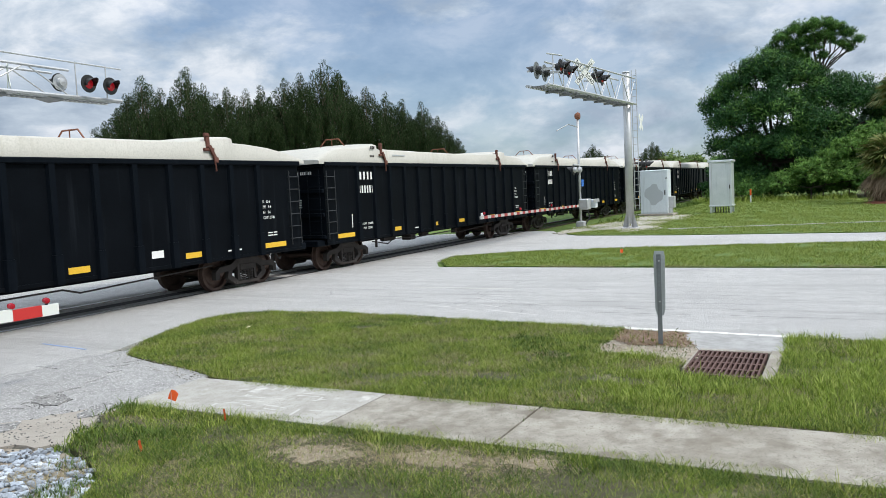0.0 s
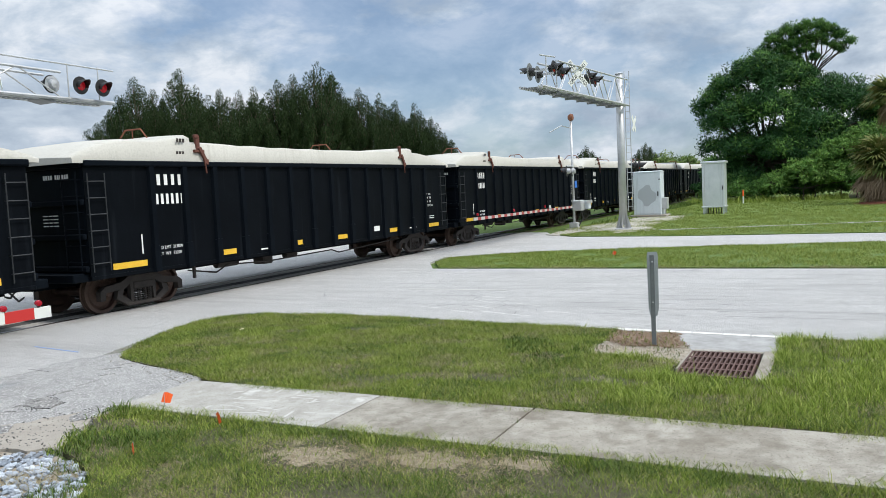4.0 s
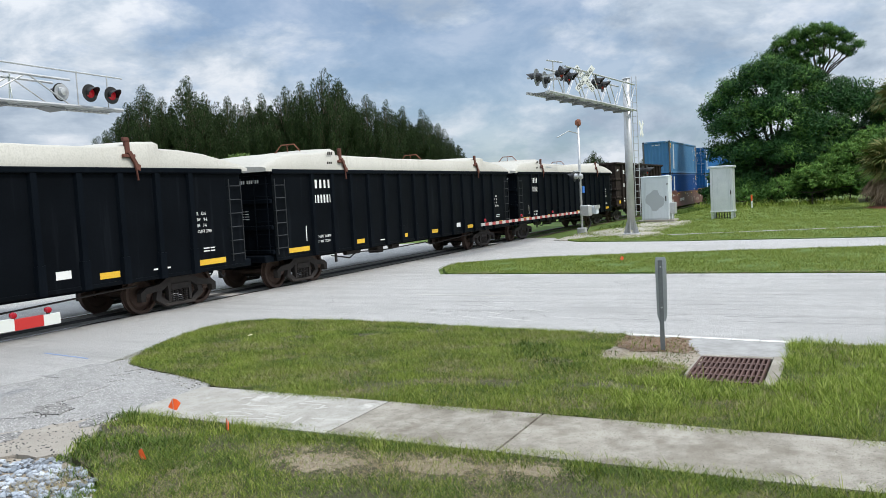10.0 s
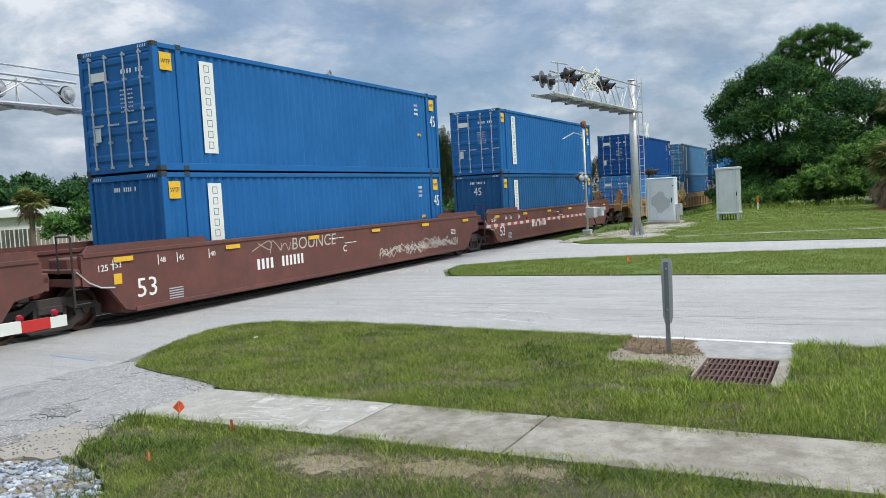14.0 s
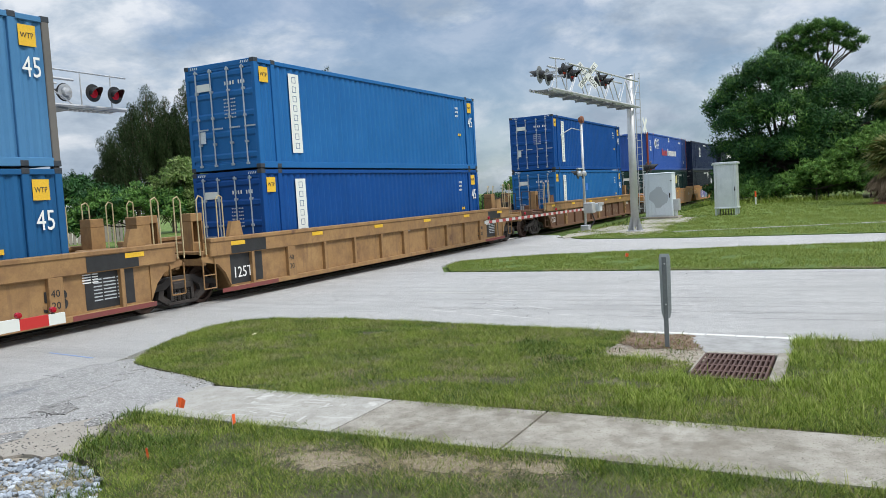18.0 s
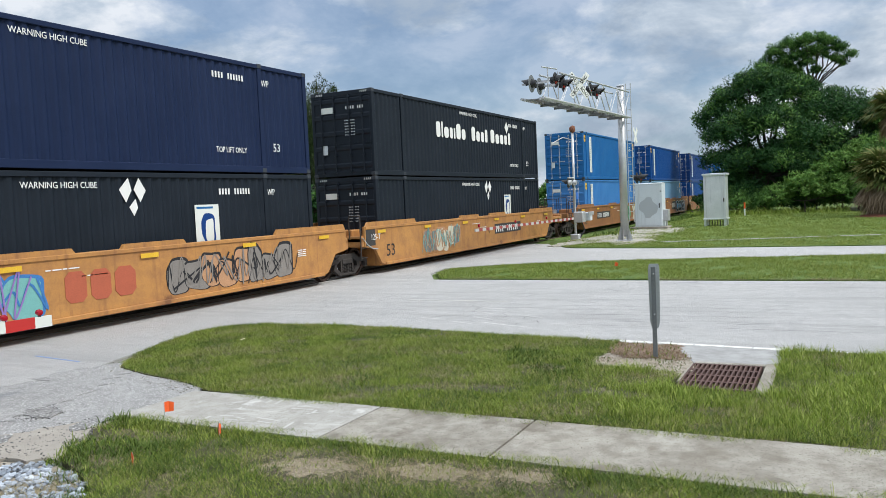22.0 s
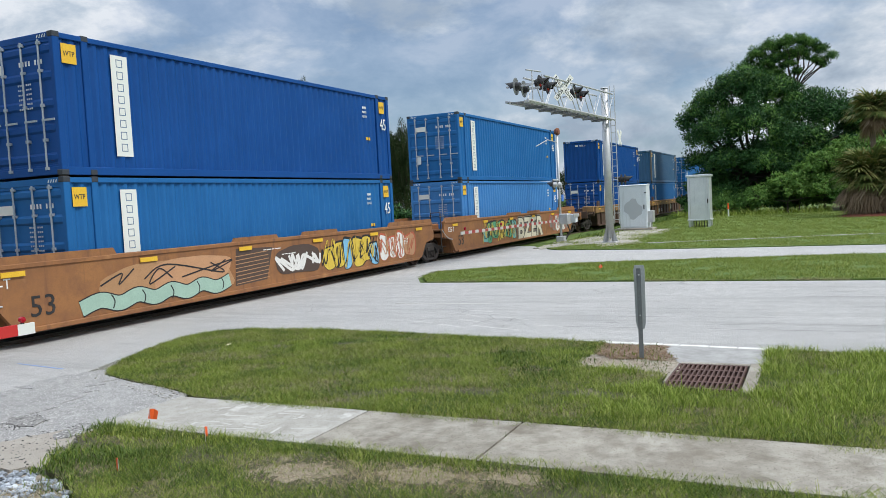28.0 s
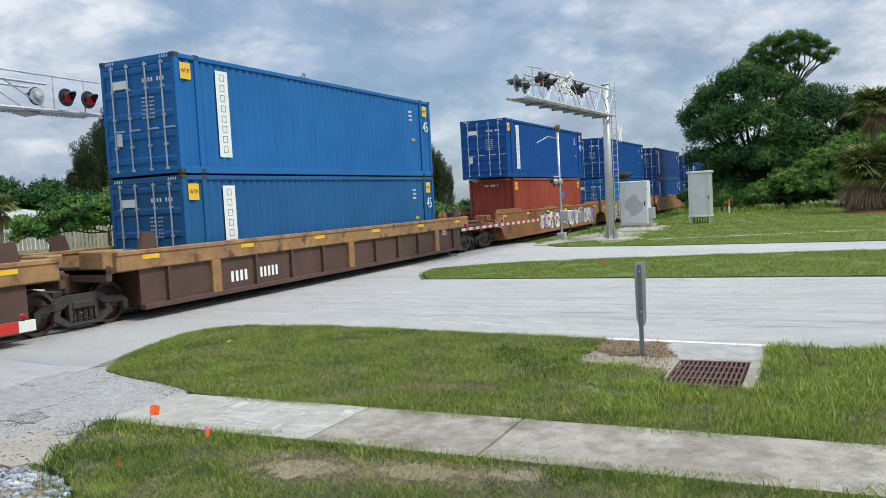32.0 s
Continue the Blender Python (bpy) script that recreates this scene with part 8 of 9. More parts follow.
gate_arm(gate, GX - 0.3, 13.8, GY, 1.12, 1.16, 0.33)
for x in (14.2, 18.0, 22.0):
    part("arm_lamp", Shape().lathe([(0.0, -0.03), (0.06, -0.02), (0.06, 0.03), (0.0, 0.04)], 1, 12), M["red_lens"], gate, at=(x, GY, 1.31))

near_gate = thing("crossing_gate", "lowered red-and-white crossing gate arm with red lamps", "crossing gate", group="crossing gates")
NY = -5.9
part("arm_band", Shape().box(-6.72, -6.48, NY - 0.02, NY + 0.02, 0.92, 1.06), M["white_film"], near_gate)
part("arm_band", Shape().box(-7.12, -6.72, NY - 0.02, NY + 0.02, 0.925, 1.065), M["red_film"], near_gate)
for k in range(10):
    a = -7.12 - 0.42 * k
    part("arm_band", Shape().box(a - 0.42, a, NY - 0.02, NY + 0.02, 0.93, 1.08), M["red_film"] if k % 2 else M["white_film"], near_gate)
for x in (-6.64, -7.12, -9.6):
    part("arm_lamp", Shape().lathe([(0.0, -0.035), (0.035, -0.03), (0.042, 0.0), (0.035, 0.03), (0.0, 0.035)], 1, 14), M["red_lens"], near_gate, "red arm lamp", at=(x, NY, 1.115))
    part("lamp_stem", Shape().box(x - 0.015, x + 0.015, NY - 0.015, NY + 0.015, 1.05, 1.1), M["black"], near_gate)
part("gate_post", Shape().tube((-11.6, NY, 0.0), (-11.6, NY, 3.6), 0.065, n=12), M["galv"], near_gate)
part("gate_machine", Shape().box(-11.9, -11.3, NY - 0.35, NY + 0.35, 0.7, 1.3, 0.05), M["cab_paint"], near_gate)

# equipment cabinets
cab = thing("signal_cabinet", "pale grey painted steel signal cabinet on a concrete pad", "cabinet")
part("pad", Shape().box(35.9, 37.4, -5.75, -3.45, 0.0, 0.16, 0.02), M["concrete"], cab, "concrete pad")
part("body", Shape().box(36.15, 37.2, -5.42, -3.75, 0.16, 2.78, 0.02), M["cab_paint"], cab)
part("roof", Shape().prism([(36.12, 2.78), (37.22, 2.78), (37.22, 2.82), (36.68, 2.86), (36.12, 2.82)], 1, -5.44, -3.73), M["cab_paint"], cab)
d = part("door", Shape().box(36.125, 36.15, -5.36, -3.82, 0.24, 2.7, 0.01), M["cab_paint"], cab)
part("patch", Shape().add([(36.122, -4.58 + (0.58 if abs(math.sin(k * 0.698)) < 0.8 else 0.34) * math.cos(k * 0.3491 + 0.17), 1.35 + 0.66 * math.sin(k * 0.3491 + 0.17)) for k in range(18)], [tuple(range(18))]), M["cab_patch"], d, "grey painted-over patch")
part("handle", Shape().box(36.08, 36.125, -5.28, -5.22, 1.3, 1.6, 0.01), M["black"], d)
part("hinge", Shape().box(36.1, 36.13, -5.4, -5.3, 2.3, 2.36), M["black"], d)
part("side_box", Shape().box(36.3, 36.9, -5.75, -5.42, 0.5, 1.2, 0.02), M["galv"], cab)
part("conduit", Shape().pipe([(36.6, -5.58, 0.05), (36.6, -5.58, 0.6)], 0.05, 8), M["galv"], cab)
sil = thing("equipment_locker", "tall bare aluminium equipment locker on legs", "cabinet")
part("body", Shape().box(37.55, 38.75, -8.95, -7.65, 0.50, 3.12, 0.02), M["alu"], sil)
part("roof", Shape().box(37.46, 38.84, -9.03, -7.58, 3.12, 3.26, 0.02), M["alu"], sil)
for y in (-8.82, -7.8):
    part("door_seam", Shape().box(37.53, 37.55, y - 0.012, y + 0.012, 0.55, 3.05), M["galv"], sil)
for x in (37.62, 38.68):
    for y in (-8.88, -7.72):
        part("leg", Shape().box(x - 0.06, x + 0.06, y - 0.06, y + 0.06, 0.0, 0.52), M["alu"], sil)
part("base_frame", Shape().box(37.5, 38.8, -9.0, -7.6, 0.44, 0.52, 0.01), M["alu"], sil)
part("latch", Shape().box(37.5, 37.55, -8.86, -8.8, 1.5, 1.75, 0.01), M["black"], sil)
for k in range(6):
    part("cable", Shape().pipe([(38.0 + 0.1 * k, -8.7 + 0.17 * k, 0.0), (38.0 + 0.1 * k, -8.7 + 0.17 * k, 0.5)], 0.03, 6), M["black"], sil)

# marker post by the drain
mk = thing("marker_post", "weathered grey metal object marker on a post by the drain", "marker post")
MX, MY = -2.35, -12.75
part("post", Shape().box(MX - 0.025, MX + 0.025, MY - 0.02, MY + 0.02, 0.0, 1.25, 0.006).box(MX - 0.035, MX - 0.02, MY - 0.03, MY + 0.03, 0.0, 1.27), M["post_steel"], mk)
m = Matrix.Translation((MX - 0.0, MY, 0)) @ Matrix.Rotation(radians(8), 4, "Z")
part("panel", Shape().prism([(-0.068, 0.52), (-0.045, 0.42), (0.045, 0.42), (0.068, 0.52), (0.076, 1.24), (0.062, 1.31), (-0.062, 1.31), (-0.076, 1.24)], 0, 0.028, 0.033), M["marker"], mk, "grey back of a marker panel", at=m)
for z in (0.62, 1.18):
    part("bolt", Shape().tube((0.0, 0.0, z), (-0.05, 0.0, z), 0.012, n=6), M["galv"], mk, at=m)

# drain
dr = thing("drain_grate", "rusty cast-iron drain grate set in a concrete frame", "drain")
part("frame", Shape().box(-4.05, -2.5, -14.32, -14.17, -0.2, 0.03, 0.01).box(-2.62, -2.52, -14.17, -13.3, -0.2, 0.026, 0.01).box(-3.7, -2.62, -13.3, -13.26, -0.2, 0.026, 0.01), M["concrete"], dr, "concrete frame")
# Near-black slab closes the pit; the darkness below is put into its colour.
part("pit", Shape().box(-4.05, -2.62, -14.16, -13.3, -0.5, -0.3), M["pit"], dr)
for k in range(15):
    y = -14.14 + 0.0586 * k
    part("bar", shared("grate_bar", lambda: Shape().box(-4.0, -2.64, 0, 0.024, -0.1, 0.03, 0.004), M["grate"]), None, dr, at=(0, y, 0))
for k in range(5):
    x = -3.98 + 0.326 * k
    part("cross_bar", shared("grate_cross", lambda: Shape().box(0, 0.045, -14.14, -13.29, -0.1, 0.026, 0.005), M["grate"]), None, dr, at=(x, 0, 0))

M["pale_leaf"] = plain("pale_leaf", (0.62, 0.58, 0.32), 0.7)
# survey flags: the pennants flutter on their wires
PENNANTS = []
for k, (x, y, h, a) in enumerate(((-6.92, -8.26, 0.20, 30), (-7.26, -9.36, 0.16, 125), (-8.22, -9.2, 0.13, 150), (10.45, -8.95, 0.22, 25))):
    fl = thing("survey_flag", "small orange survey flag on a wire in the grass", "flag", group="survey flags")
    part("wire", Shape().tube((x, y, 0.0), (x, y, h), 0.003, n=4), M["galv"], fl)
    pn = part("pennant", Shape().add([(0, 0, 0), (0, 0, -0.11), (0.05, 0.012, -0.115), (0.10, -0.008, -0.105), (0.105, -0.008, -0.01), (0.05, 0.012, 0.004)], [(0, 1, 2, 5), (5, 2, 3, 4)]), M["orange"], fl, "bright orange pennant", at=(x, y, h))
    PENNANTS.append((pn, x, y, h, a, 300 + k))
ow = thing("utility_marker", "orange and white utility marker post in the grass", "marker post")
part("post", Shape().tube((56, -8.19, 0.0), (56, -8.19, 1.05), 0.06, n=10), M["white_film"], ow)
part("cap", Shape().tube((56, -8.19, 0.6), (56, -8.19, 1.1), 0.065, n=10), M["orange"], ow)

solid("fallen_leaf", Shape().add([(-0.06, -0.02, 0.01), (0.0, -0.04, 0.015), (0.08, 0.0, 0.02), (0.0, 0.035, 0.012), (-0.05, 0.02, 0.0)], [(0, 1, 2, 3, 4)]), M["pale_leaf"], "pale yellow fallen leaf lying on the grass", "leaf", at=(-2.70, -5.76, 0.06))

# ---- trees and the far side ----
def cards(name, pos, size, aspect, material, seed, normal=None, axis=None, loose=0.6, lean_cut=False):
    """Leaf sprays: one small bent leaf shape at each place, turned about the given normals or long axes."""
    g = np.random.default_rng(seed)
    n = len(pos)

    def unit(q):
        return q / (np.linalg.norm(q, axis=1)[:, None] + 1e-9)
    u = unit(g.normal(size=(n, 3)))
    if axis is not None:
        u = unit(axis + u * loose)
    w = unit(g.normal(size=(n, 3)))
    if normal is not None:
        w = unit(normal + w * loose)
    w = unit(np.cross(w, u))
    s = size * g.uniform(0.55, 1.35, n)[:, None]
    a, b = u * s, w * s * aspect
    nrm = unit(np.cross(a, b))
    if lean_cut:
        v = np.empty((n, 4, 3))
        v[:, 0], v[:, 1], v[:, 2], v[:, 3] = pos - a, pos + b * 0.5 - nrm * s * 0.1, pos + a, pos - b * 0.5 - nrm * s * 0.1
        return np_mesh(name, v.reshape(-1, 3), np.full(n, 4), np.arange(4 * n), material)
    v = np.empty((n, 6, 3))
    v[:, 0], v[:, 1], v[:, 2] = pos - a, pos - a * 0.2 + b * 0.5, pos + a * 0.3 + b * 0.42
    v[:, 3], v[:, 4], v[:, 5] = pos + a - nrm * s * 0.15, pos + a * 0.3 - b * 0.42, pos - a * 0.2 - b * 0.5
    o = np.arange(n)[:, None] * 6
    loops = np.concatenate([o, o + 1, o + 2, o + 3, o + 3, o + 4, o + 5, o], 1).ravel()
    return np_mesh(name, v.reshape(-1, 3), np.tile([4, 4], n), loops, material)


M["needle"] = leafy("needle", (0.022, 0.040, 0.015), (0.038, 0.064, 0.025), (0.074, 0.106, 0.044), 0.8, 0.08)
M["leaf_dark"] = leafy("leaf_dark", (0.013, 0.048, 0.015), (0.024, 0.076, 0.021), (0.052, 0.135, 0.034), 0.5, 0.12)
M["leaf_mid"] = leafy("leaf_mid", (0.040, 0.105, 0.022), (0.088, 0.195, 0.040), (0.165, 0.300, 0.070), 0.5, 0.22)
M["leaf_pale"] = leafy("leaf_pale", (0.07, 0.13, 0.03), (0.15, 0.23, 0.06), (0.30, 0.37, 0.15), 0.5, 0.22)
M["leaf_lime"] = leafy("leaf_lime", (0.055, 0.135, 0.026), (0.125, 0.250, 0.05), (0.23, 0.37, 0.09), 0.5, 0.25)
M["frond"] = leafy("frond", (0.07, 0.11, 0.03), (0.15, 0.18, 0.05), (0.27, 0.22, 0.09), 0.55, 0.15)
M["dry_frond"] = leafy("dry_frond", (0.16, 0.11, 0.07), (0.24, 0.17, 0.11), (0.32, 0.24, 0.17), 0.8, 0.1)
M["bark"] = surf("bark", (0.12, 0.09, 0.065), (0.20, 0.155, 0.115), 5.0, 0.95, 0.8, 25, bump_dist=0.03)
M["dark_bark"] = surf("dark_bark", (0.045, 0.036, 0.030), (0.08, 0.066, 0.055), 5.0, 0.95, 0.8, 25, bump_dist=0.03)


def limb(s, a, b, r0, r1, bend, rnd, n=4):
    """A tapered, slightly crooked branch."""
    a, b = Vector(a), Vector(b)
    pts = [a.lerp(b, k / n) + Vector((rnd.uniform(-1, 1), rnd.uniform(-1, 1), rnd.uniform(-0.5, 0.5))) * bend * (0 < k < n) for k in range(n + 1)]
    for k in range(n):
        s.tube(pts[k], pts[k + 1], r0 + (r1 - r0) * k / n, r0 + (r1 - r0) * (k + 1) / n, 7, False)
    return pts


def conifer(seed, height, width):
    """Casuarina: straight stem and many upright feathery plumes with rounded tops, and a ragged crown."""
    rnd, g = random.Random(seed), np.random.default_rng(seed)
    t = thing("pine_tree", "tall dark green feathery pine tree behind the railway", "tree", group="row of pines")
    s = Shape()
    limb(s, (0, 0, 0), (rnd.uniform(-0.3, 0.3), rnd.uniform(-0.3, 0.3), height * 0.95), 0.28, 0.03, 0.12, rnd, 8)
    plumes = [(0.0, 0.0, height, 3.0, 0.5)]
    for k in range(66):
        u = math.sqrt((k + rnd.random()) / 66)
        a = 2.4 * k + rnd.uniform(-0.4, 0.4)
        top = height * (1.0 - 0.34 * u ** 1.6) * rnd.uniform(0.90, 1.0)
        plumes.append((math.cos(a) * u * width, math.sin(a) * u * width, top, rnd.uniform(2.0, 3.2), rnd.uniform(0.34, 0.52)))
    for k in range(80):
        z = height * (0.26 + 0.50 * (k + rnd.random()) / 80)
        a, r = 2.4 * k + rnd.uniform(-0.5, 0.5), width * (1.08 - 0.25 * z / height) * rnd.uniform(0.85, 1.15)
        plumes.append((math.cos(a) * r, math.sin(a) * r, z, rnd.uniform(1.8, 2.8), rnd.uniform(0.38, 0.58)))
    pos, nrm, axis = [], [], []
    for x, y, top, ln, r in plumes:
        lean = Vector((x, y, 0)) * 0.10
        limb(s, (x * 0.25, y * 0.25, max(0.5, top - ln - 1.2)), Vector((x, y, top - 0.5)) + lean, 0.05, 0.01, 0.05, rnd, 2)
        m = int(120 * ln * (r / 0.5))
        # an egg-shaped plume: full in the upper half, narrowing below, leaves near its skin
        q = g.uniform(0, 1, m)
        a = g.uniform(0, 6.283, m)
        shell = np.sqrt(np.clip(1 - (2 * q ** 0.85 - 1) ** 2, 0, 1))
        rr = r * shell * g.uniform(0.45, 1.0, m) ** 0.5
        rr = rr * (1 + 0.16 * np.sin(5 * a + 7 * q + x))
        out = np.column_stack([np.cos(a), np.sin(a), np.zeros(m)])
        base = np.column_stack([x + lean.x * (1 - q), y + lean.y * (1 - q), top - ln * q])
        pos.append(base + out * rr[:, None] + g.normal(0, 0.04, (m, 3)))
        nrm.append(out * (0.3 + shell)[:, None] + np.column_stack([np.zeros(m), np.zeros(m), 1.3 - 1.9 * q]))
        axis.append(out * 0.5 + np.array([0, 0, 0.8]))
    part("trunk", s, M["bark"], t)
    part("crown", cards("crown", np.concatenate(pos), 0.12, 0.42, M["needle"], seed, np.concatenate(nrm), np.concatenate(axis), 0.3, True), None, t)
    return t


def broadleaf(name, label, seed, height, blobs, n, size, material, clump=0.9, trunk_r=0.25, group="", gaps=0.5, fork=None, aspect=0.62, flat=0.62, alt_leaf=None):
    """Leafy tree or bush: trunk, limbs to each foliage mass, leaf clumps set over the masses with gaps between."""
    rnd, g = random.Random(seed), np.random.default_rng(seed)
    t = thing(name, label, "bush" if "bush" in name or "shrub" in name else "tree", group=group)
    s = Shape()
    fork = Vector(fork or (0, 0, height * 0.28))
    limb(s, (0, 0, -0.05), fork, trunk_r, trunk_r * 0.75, 0.05, rnd)
    pos, nrm = [], []
    wsum = sum(b[3] ** 2 for b in blobs)
    for bx, by, bz, r in blobs:
        limb(s, fork, (bx, by, bz), trunk_r * 0.5, 0.04, 0.25, rnd)
        kc = max(5, int(14 * (r / clump) ** 2 * gaps))
        per = int(n * r * r / wsum / kc) + 1
        for _ in range(kc):
            d = g.normal(size=3)
            d /= np.linalg.norm(d)
            if d[2] < -0.35:
                d[2] *= -0.6
            c = np.array([bx, by, bz]) + d * r * g.uniform(0.55, 1.02)
            limb(s, (bx, by, bz), c, 0.04, 0.01, 0.1, rnd, 2)
            dd = g.normal(size=(per, 3))
            dd /= np.linalg.norm(dd, axis=1)[:, None]
            size_c = clump * g.uniform(0.65, 1.25)
            pos.append(c + dd * size_c * (g.uniform(0.2, 1.0, per) ** 0.5)[:, None] * np.array([1.0, 1.0, flat]))
            nrm.append(dd * 0.7 + d * 0.3 + np.array([0, 0, 0.55]))
    part("trunk", s, M["dark_bark"], t)
    # A fifth of the clumps take a second leaf tone; brighter ones imitate sunlit highlights.
    pick = [alt_leaf is not None and g.random() < 0.2 for _ in pos]
    for want, mat in ((False, material), (True, alt_leaf)):
        use = [k for k in range(len(pos)) if pick[k] == want]
        if not use:
            continue
        p, q = np.concatenate([pos[k] for k in use]), np.concatenate([nrm[k] for k in use])
        ok = p[:, 2] > 0.1
        part("crown", cards("crown", p[ok], size, aspect, mat, seed, q[ok], None, 0.4, True), None, t, "leaf clumps in a second tone" if want else "")
    return t


def palm(seed, height, reach, fronds, dead, label):
    rnd = random.Random(seed)
    t = thing("palm_tree", label, "palm", group="cabbage palms")
    part("trunk", Shape().tube((0, 0, 0), (0.1, 0, height), 0.22, 0.18, 12), M["bark"], t)
    for kind, n in (("frond", fronds), ("dry_frond", dead)):
        for k in range(n):
            a = rnd.uniform(0, 6.283)
            el = rnd.uniform(-0.25, 1.25) if kind == "frond" else rnd.uniform(-1.3, -0.5)
            ln = reach * rnd.uniform(0.8, 1.1)
            s = Shape()
            d = Vector((math.cos(a) * math.cos(el), math.sin(a) * math.cos(el), math.sin(el)))
            o = Vector((0.1, 0, height))
            hub = o + d * ln * 0.45
            s.tube(o, hub, 0.025, 0.018, 5)
            side = d.cross(Vector((0, 0, 1))).normalized()
            upv = side.cross(d)
            for j in range(36):
                b = math.pi * (-0.78 + 1.56 * j / 35)
                dirn = d * math.cos(b) + side * math.sin(b)
                tip = hub + dirn * ln * 0.62 * (0.75 + 0.25 * math.cos(b)) + Vector((0, 0, -0.22 * ln * rnd.uniform(0.4, 1.2)))
                w = upv.cross(dirn).normalized() * 0.06
                mid = hub.lerp(tip, 0.55) + Vector((0, 0, 0.08 * ln))
                s.add([hub, mid - w, tip, mid + w], [(0, 1, 2, 3)])
            part("frond", s, M[kind], t, "dead grey-brown frond" if kind == "dry_frond" else "")
    return t


def put(ob, x, y, turn=0.0, k=1.0):
    ob.matrix_basis = Matrix.Translation((x, y, 0)) @ Matrix.Rotation(turn, 4, "Z") @ Matrix.Scale(k, 4)
    return ob


# row of pines beyond the track
kinds = [conifer(41, 16.5, 3.0), conifer(42, 16.0, 2.7), conifer(43, 15.0, 3.2), conifer(44, 14.0, 2.3)]
ROW = [(43.6, 51.6, 9.8, 3), (45.3, 50.3, 13.5, 2), (46.6, 49.2, 15.4, 0), (48.2, 48.4, 14.2, 1), (49.8, 46.2, 16.3, 1), (51.3, 45.4, 14.6, 2), (52.6, 43.4, 14.2, 0), (54.2, 42.2, 14.0, 2), (55.0, 40.8, 14.4, 3), (56.4, 38.6, 15.0, 1),
       (57.6, 37.5, 15.6, 0), (58.9, 35.2, 16.8, 2), (60.0, 34.2, 15.8, 1), (61.5, 31.6, 13.9, 0), (62.6, 29.8, 13.2, 2), (63.4, 28.2, 12.4, 1), (64.4, 26.4, 12.0, 3), (65.3, 24.9, 10.4, 0), (65.9, 23.6, 8.6, 2), (66.3, 22.8, 6.8, 1),
       (50.5, 49.5, 13.0, 0), (56.5, 42.5, 13.5, 1), (62.0, 34.0, 12.5, 2), (40.5, 53.6, 7.0, 3)]
used = set()
base_h = (16.5, 16.0, 15.0, 14.0)
for k, (x, y, h, j) in enumerate(ROW):
    ob = kinds[j]
    if j in used:
        ob = copy_thing(kinds[j], Matrix.Identity(4))
    used.add(j)
    put(ob, x, y, 1.7 * k, h / base_h[j])

# tree mass beyond the road on the train's side
put(broadleaf("broadleaf_tree", "large dense dark green broadleaf tree", 51, 12, [(0, 5.3, 8.7, 0.8), (0, 4.3, 9.4, 1.1), (0, 2.9, 10.2, 1.5), (0, 1.3, 11.2, 1.7), (0, 0.0, 11.7, 1.6), (0.3, -1.8, 10.6, 2.0), (0.3, -4.4, 8.8, 2.2), (0.3, -7.2, 8.0, 2.2), (0.3, -9.6, 7.4, 2.2),
              (-0.6, 4.0, 7.2, 1.5), (-0.4, 4.2, 4.9, 1.3), (-0.8, 3.2, 2.8, 1.6), (-1.0, 2.0, 7.8, 2.2), (-1.2, -0.8, 7.8, 2.6), (-1.0, -4.0, 6.2, 2.6), (-1.4, 1.4, 4.4, 2.3), (-1.6, -1.6, 4.2, 2.5), (-1.6, -4.8, 3.4, 2.4), (-1.4, 1.4, 1.6, 1.8), (-1.4, -2.2, 1.2, 1.8), (0, -8.4, 4.2, 2.6)],
              150000, 0.15, M["leaf_dark"], 0.95, 0.4, gaps=0.85, flat=0.8, alt_leaf=M["leaf_mid"]), 64.5, -9.2)
put(broadleaf("broadleaf_tree", "dark green broadleaf tree behind the shrubs", 52, 9, [(0, 0, 6.4, 3.0), (0, -3.6, 6.0, 3.0), (-1, 1.5, 3.6, 2.8), (-1, -3, 3.2, 3.0), (0, -7, 6.2, 3.2)], 34000, 0.22, M["leaf_dark"], 0.9, 0.3), 67, -19.5)
put(broadleaf("pine_tree", "tall spreading pine with open flat-topped crown", 53, 15, [(0.4, 3.0, 13.4, 0.8), (0, 2.1, 14.3, 0.85), (0.2, 0.9, 14.9, 0.9), (-0.2, -0.4, 15.0, 0.9), (0.1, -1.4, 15.2, 0.75), (0, -2.3, 14.8, 0.8), (0.2, -3.1, 14.2, 0.7), (0, -3.9, 13.5, 0.55), (0.2, -3.4, 12.9, 0.45),
              (-0.3, 2.6, 12.7, 0.9), (0, 1.3, 13.5, 0.9), (0.3, -0.8, 14.0, 0.8), (-0.4, 3.6, 12.1, 0.9), (0, 1.9, 11.8, 0.9), (0.2, 0.5, 12.5, 0.7), (0, -2.3, 13.5, 0.5), (0, -0.5, 13.2, 0.7), (0, 0.4, 13.9, 0.8), (0, -1.6, 14.2, 0.7), (0.2, 1.2, 12.7, 0.8), (0, -3.0, 13.3, 0.5), (0.1, -1.4, 12.4, 0.55), (0, 2.7, 11.0, 1.1), (0, 1.2, 10.8, 1.2), (0.2, 0.0, 11.5, 0.9), (0.2, -0.9, 11.0, 0.7)],
              44000, 0.135, M["leaf_mid"], 0.42, 0.17, gaps=0.7, fork=(0, -0.9, 10.6), aspect=0.4, flat=0.7, alt_leaf=M["leaf_dark"]), 66, -12.2)
put(broadleaf("broadleaf_tree", "dense dark thicket of trees beyond the wood's edge", 59, 7, [(0, 0, 2.4, 2.6), (0, -4, 2.6, 2.8), (0, -8, 2.6, 2.8), (0, 3.4, 2.0, 2.0), (0.5, -2, 5.0, 2.4), (0.5, -6, 5.0, 2.6)], 16000, 0.38, M["leaf_dark"], 1.0, 0.2), 68.5, -9.0)
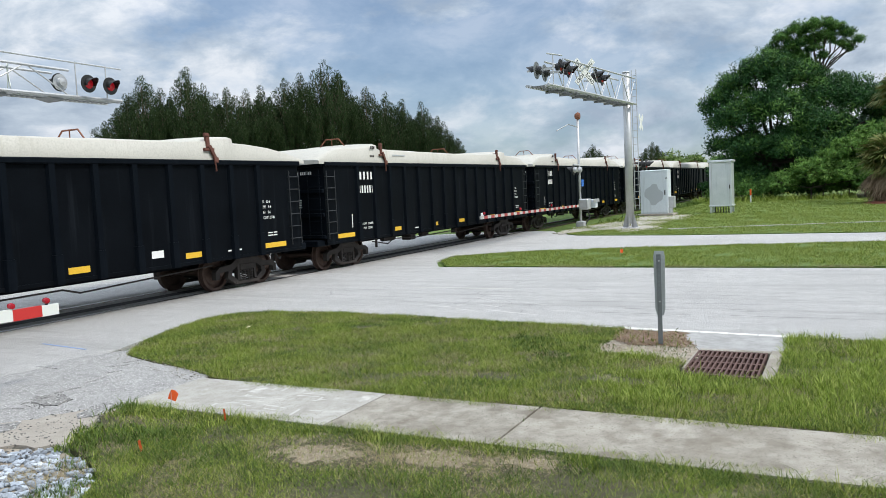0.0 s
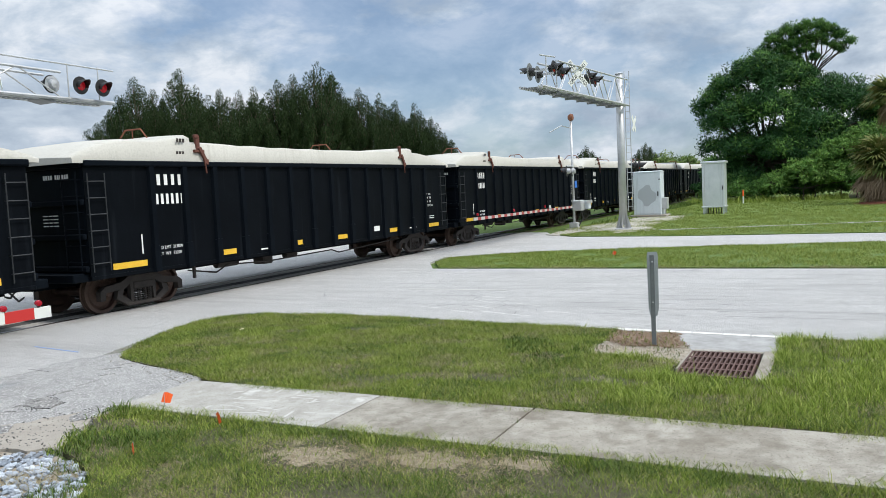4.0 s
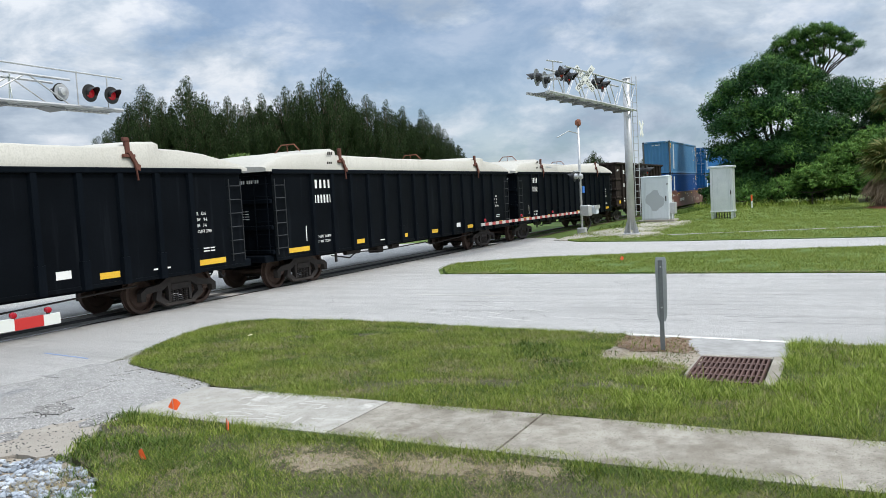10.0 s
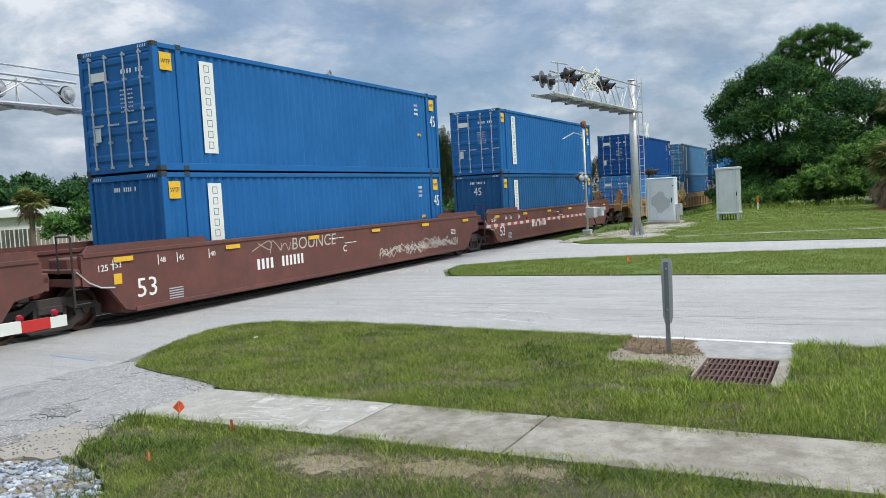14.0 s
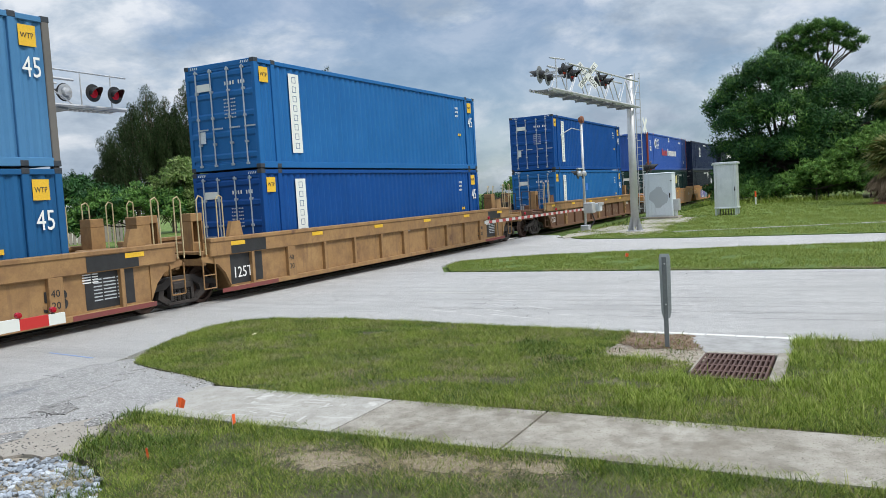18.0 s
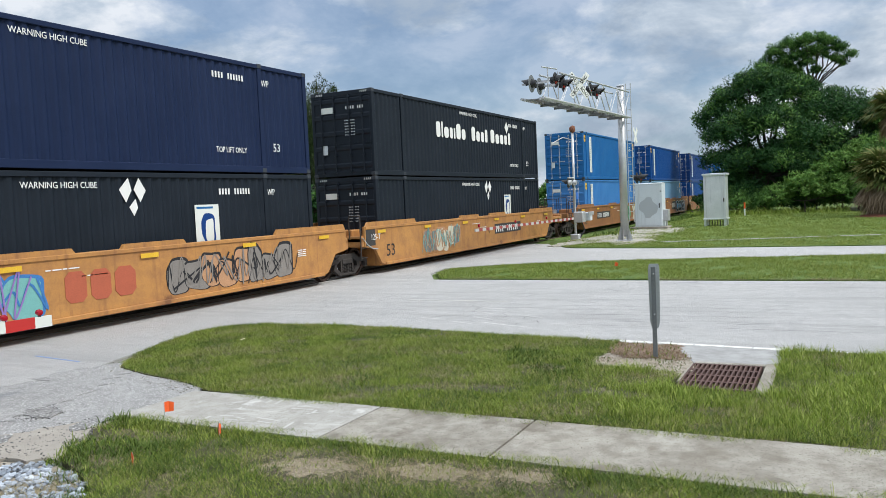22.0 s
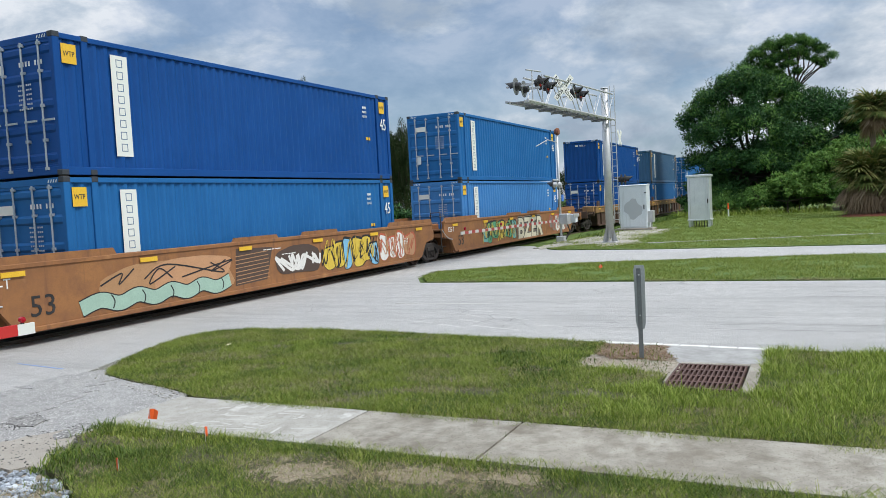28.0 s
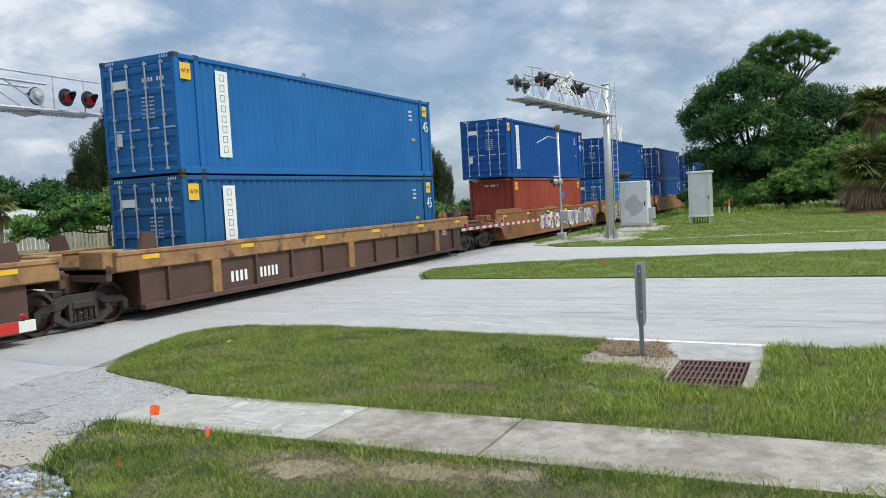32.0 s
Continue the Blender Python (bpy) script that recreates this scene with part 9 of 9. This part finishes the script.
put(broadleaf("shrub", "bright green leafy shrub at the wood's edge", 54, 3.5, [(0, 0, 2.0, 1.7), (0, -2.6, 1.7, 1.6), (0, 2.2, 1.3, 1.2), (-0.6, -4.8, 1.5, 1.5)], 14000, 0.15, M["leaf_lime"], 0.5, 0.08, alt_leaf=M["leaf_mid"]), 59.5, -12.6)
put(broadleaf("shrub", "bright green leafy shrub at the wood's edge", 55, 5, [(0, 0.6, 4.0, 1.9), (0, 2.2, 3.2, 1.5), (0, -1.8, 4.6, 2.0), (-0.4, -1, 1.6, 1.7), (0, 1.8, 1.6, 1.4)], 18000, 0.15, M["leaf_lime"], 0.55, 0.1, alt_leaf=M["leaf_mid"]), 60.5, -16.6)
for k in range(7):
    put(broadleaf("shrub", "green undergrowth at the wood's edge", 120 + k, 2.4, [(0, 0, 1.0, 1.3), (0.5, 1.1, 1.3, 1.1)], 6500, 0.15, M["leaf_mid" if k % 3 else "leaf_dark"], 0.5, 0.05), 62.0 - 0.2 * k, -5.4 - 2.0 * k)
put(broadleaf("shrub", "low green scrub beside the track", 56, 1.6, [(0, 0, 0.7, 0.9), (0.5, 1.6, 0.6, 0.8), (0, -1.8, 0.6, 0.9), (1.5, 2.8, 0.6, 0.8)], 3500, 0.18, M["leaf_mid"], 0.45, 0.04), 60, -7.5)
put(palm(61, 2.6, 2.6, 70, 50, "squat cabbage palm with dead hanging fronds on red mulch"), 46.9, -17.9)
put(palm(62, 2.5, 2.5, 60, 44, "squat cabbage palm with dead hanging fronds on red mulch"), 46.2, -20.0)
put(palm(63, 7.3, 2.1, 56, 8, "tall cabbage palm standing behind the shrubs"), 52.0, -18.6)
solid("mulch_mound", Shape().lathe([(2.9, 0.02), (2.2, 0.16), (0.0, 0.26)], 2, 24, (46.8, -18.9, 0.0)), M["red_mulch"], "low mound of red bark mulch under the palms", "mulch", "structure")

# beyond the track: bushes, house and fence
put(broadleaf("bush", "large pale green flowering bush beyond the track", 57, 6, [(0, 0, 4.4, 1.8), (1.5, -1.5, 4.2, 1.7), (-1.2, 1.4, 3.0, 1.7), (2.4, -2.6, 3.0, 1.6), (0.2, -0.5, 2.0, 2.0), (2.6, -3.0, 5.2, 1.0)], 22000, 0.16, M["leaf_pale"], 0.6, 0.12), 28.8, 27.0)
put(broadleaf("bush", "dense green bush beyond the track", 58, 5, [(0, 0, 2.6, 1.8), (1.6, -1.6, 2.4, 1.6), (-1.8, 1.8, 2.2, 1.7), (-3.4, 3.2, 1.6, 1.4)], 16000, 0.16, M["leaf_mid"], 0.5, 0.1, alt_leaf=M["leaf_dark"]), 25.5, 28.6)
put(broadleaf("bush", "dense green bush beyond the track", 59, 5, [(0, 0, 3.0, 1.8), (1.6, -1.8, 3.0, 1.7), (3.0, -3.4, 2.0, 1.6), (4.4, -5, 2.2, 1.5)], 18000, 0.16, M["leaf_dark"], 0.5, 0.1, alt_leaf=M["leaf_mid"]), 33.5, 23.5)
for k, (x, y, h) in enumerate(((22, 52, 7.0), (27, 50, 7.4), (33, 50, 7.0), (37.5, 49, 6.4), (17, 54, 6.6))):
    put(broadleaf("broadleaf_tree", "dark green broadleaf tree beyond the houses", 70 + k, h, [(0, 0, h * 0.66, h * 0.3), (2, -2, h * 0.55, h * 0.28), (-2, 2, h * 0.55, h * 0.28), (1, -1, h * 0.3, h * 0.3)], 9000, 0.26, M["leaf_dark"], 0.8, 0.2), x, y)
for k in range(9):
    put(broadleaf("shrub", "low green hedge shrub beyond the track", 90 + k, 2.2, [(0, 0, 1.1, 1.2), (1.6, -1.0, 1.0, 1.1)], 4500, 0.17, M["leaf_mid" if k % 2 else "leaf_dark"], 0.55, 0.05), 37 + 4.2 * k, 20.5 - 1.5 * k)
house = thing("house", "low pale house with flat metal roof behind a fence", "house")
M["stucco"] = surf("stucco", (0.62, 0.62, 0.58), (0.70, 0.70, 0.66), 1.0, 0.9, 0.2, 40)
M["roofing"] = surf("roofing", (0.66, 0.70, 0.68), (0.74, 0.77, 0.75), 0.8, 0.6, 0.1, 30)
M["fence_wood"] = surf("fence_wood", (0.26, 0.23, 0.20), (0.34, 0.31, 0.28), 2.0, 0.9, 0.3, 30, vary=0.12)
part("wall", Shape().box(24, 33.5, 44.4, 50, 0, 2.7), M["stucco"], house)
part("roof", Shape().prism([(23.4, 2.7), (34.1, 2.7), (34.0, 2.95), (28.7, 3.7), (23.5, 2.95)], 1, 43.8, 50.6), M["roofing"], house)
win = part("window", Shape().box(30.2, 31.6, 44.36, 44.42, 1.0, 2.2), M["white_film"], house, "white window frame")
part("pane", Shape().box(30.28, 31.52, 44.34, 44.37, 1.08, 2.12), M["black"], win)
fence = thing("board_fence", "grey weathered board fence behind the track", "fence")
for k in range(46):
    part("board", shared("board", lambda: Shape().box(0, 0.27, 0, 0.025, 0.05, 1.75), M["fence_wood"]), None, fence, at=(22.0 + 0.29 * k, 41.4 + 0.02 * (k % 3) - 0.1 * k, 0))
put(palm(64, 3.4, 1.7, 22, 4, "young green palm in front of the fence"), 24.4, 38.2)

# far trees on the horizon
for k, (x, y, h) in enumerate(((198, 45.7, 12.5), (202, 30.4, 12.3))):
    t = conifer(80 + k, h, 3.4)
    tagged(t, "distant dark narrow pine on the horizon")
    put(t, x, y)
for k, (x, y, h, w) in enumerate(((202, 26, 9.6, 5), (203.5, 20.5, 8.4, 5), (206, 14, 7.0, 5), (200, 37, 7.0, 4), (196, 56, 6.0, 4), (194, 66, 6.0, 5))):
    put(broadleaf("broadleaf_tree", "distant olive green tree on the horizon", 110 + k, h, [(0, 0, h * 0.62, w * 0.75), (0, w * 0.6, h * 0.45, w * 0.6), (0, -w * 0.6, h * 0.45, w * 0.6)], 3000, 0.5, M["leaf_pale" if k in (0, 1) else "leaf_mid"], 1.0, 0.2), x, y)

motions()
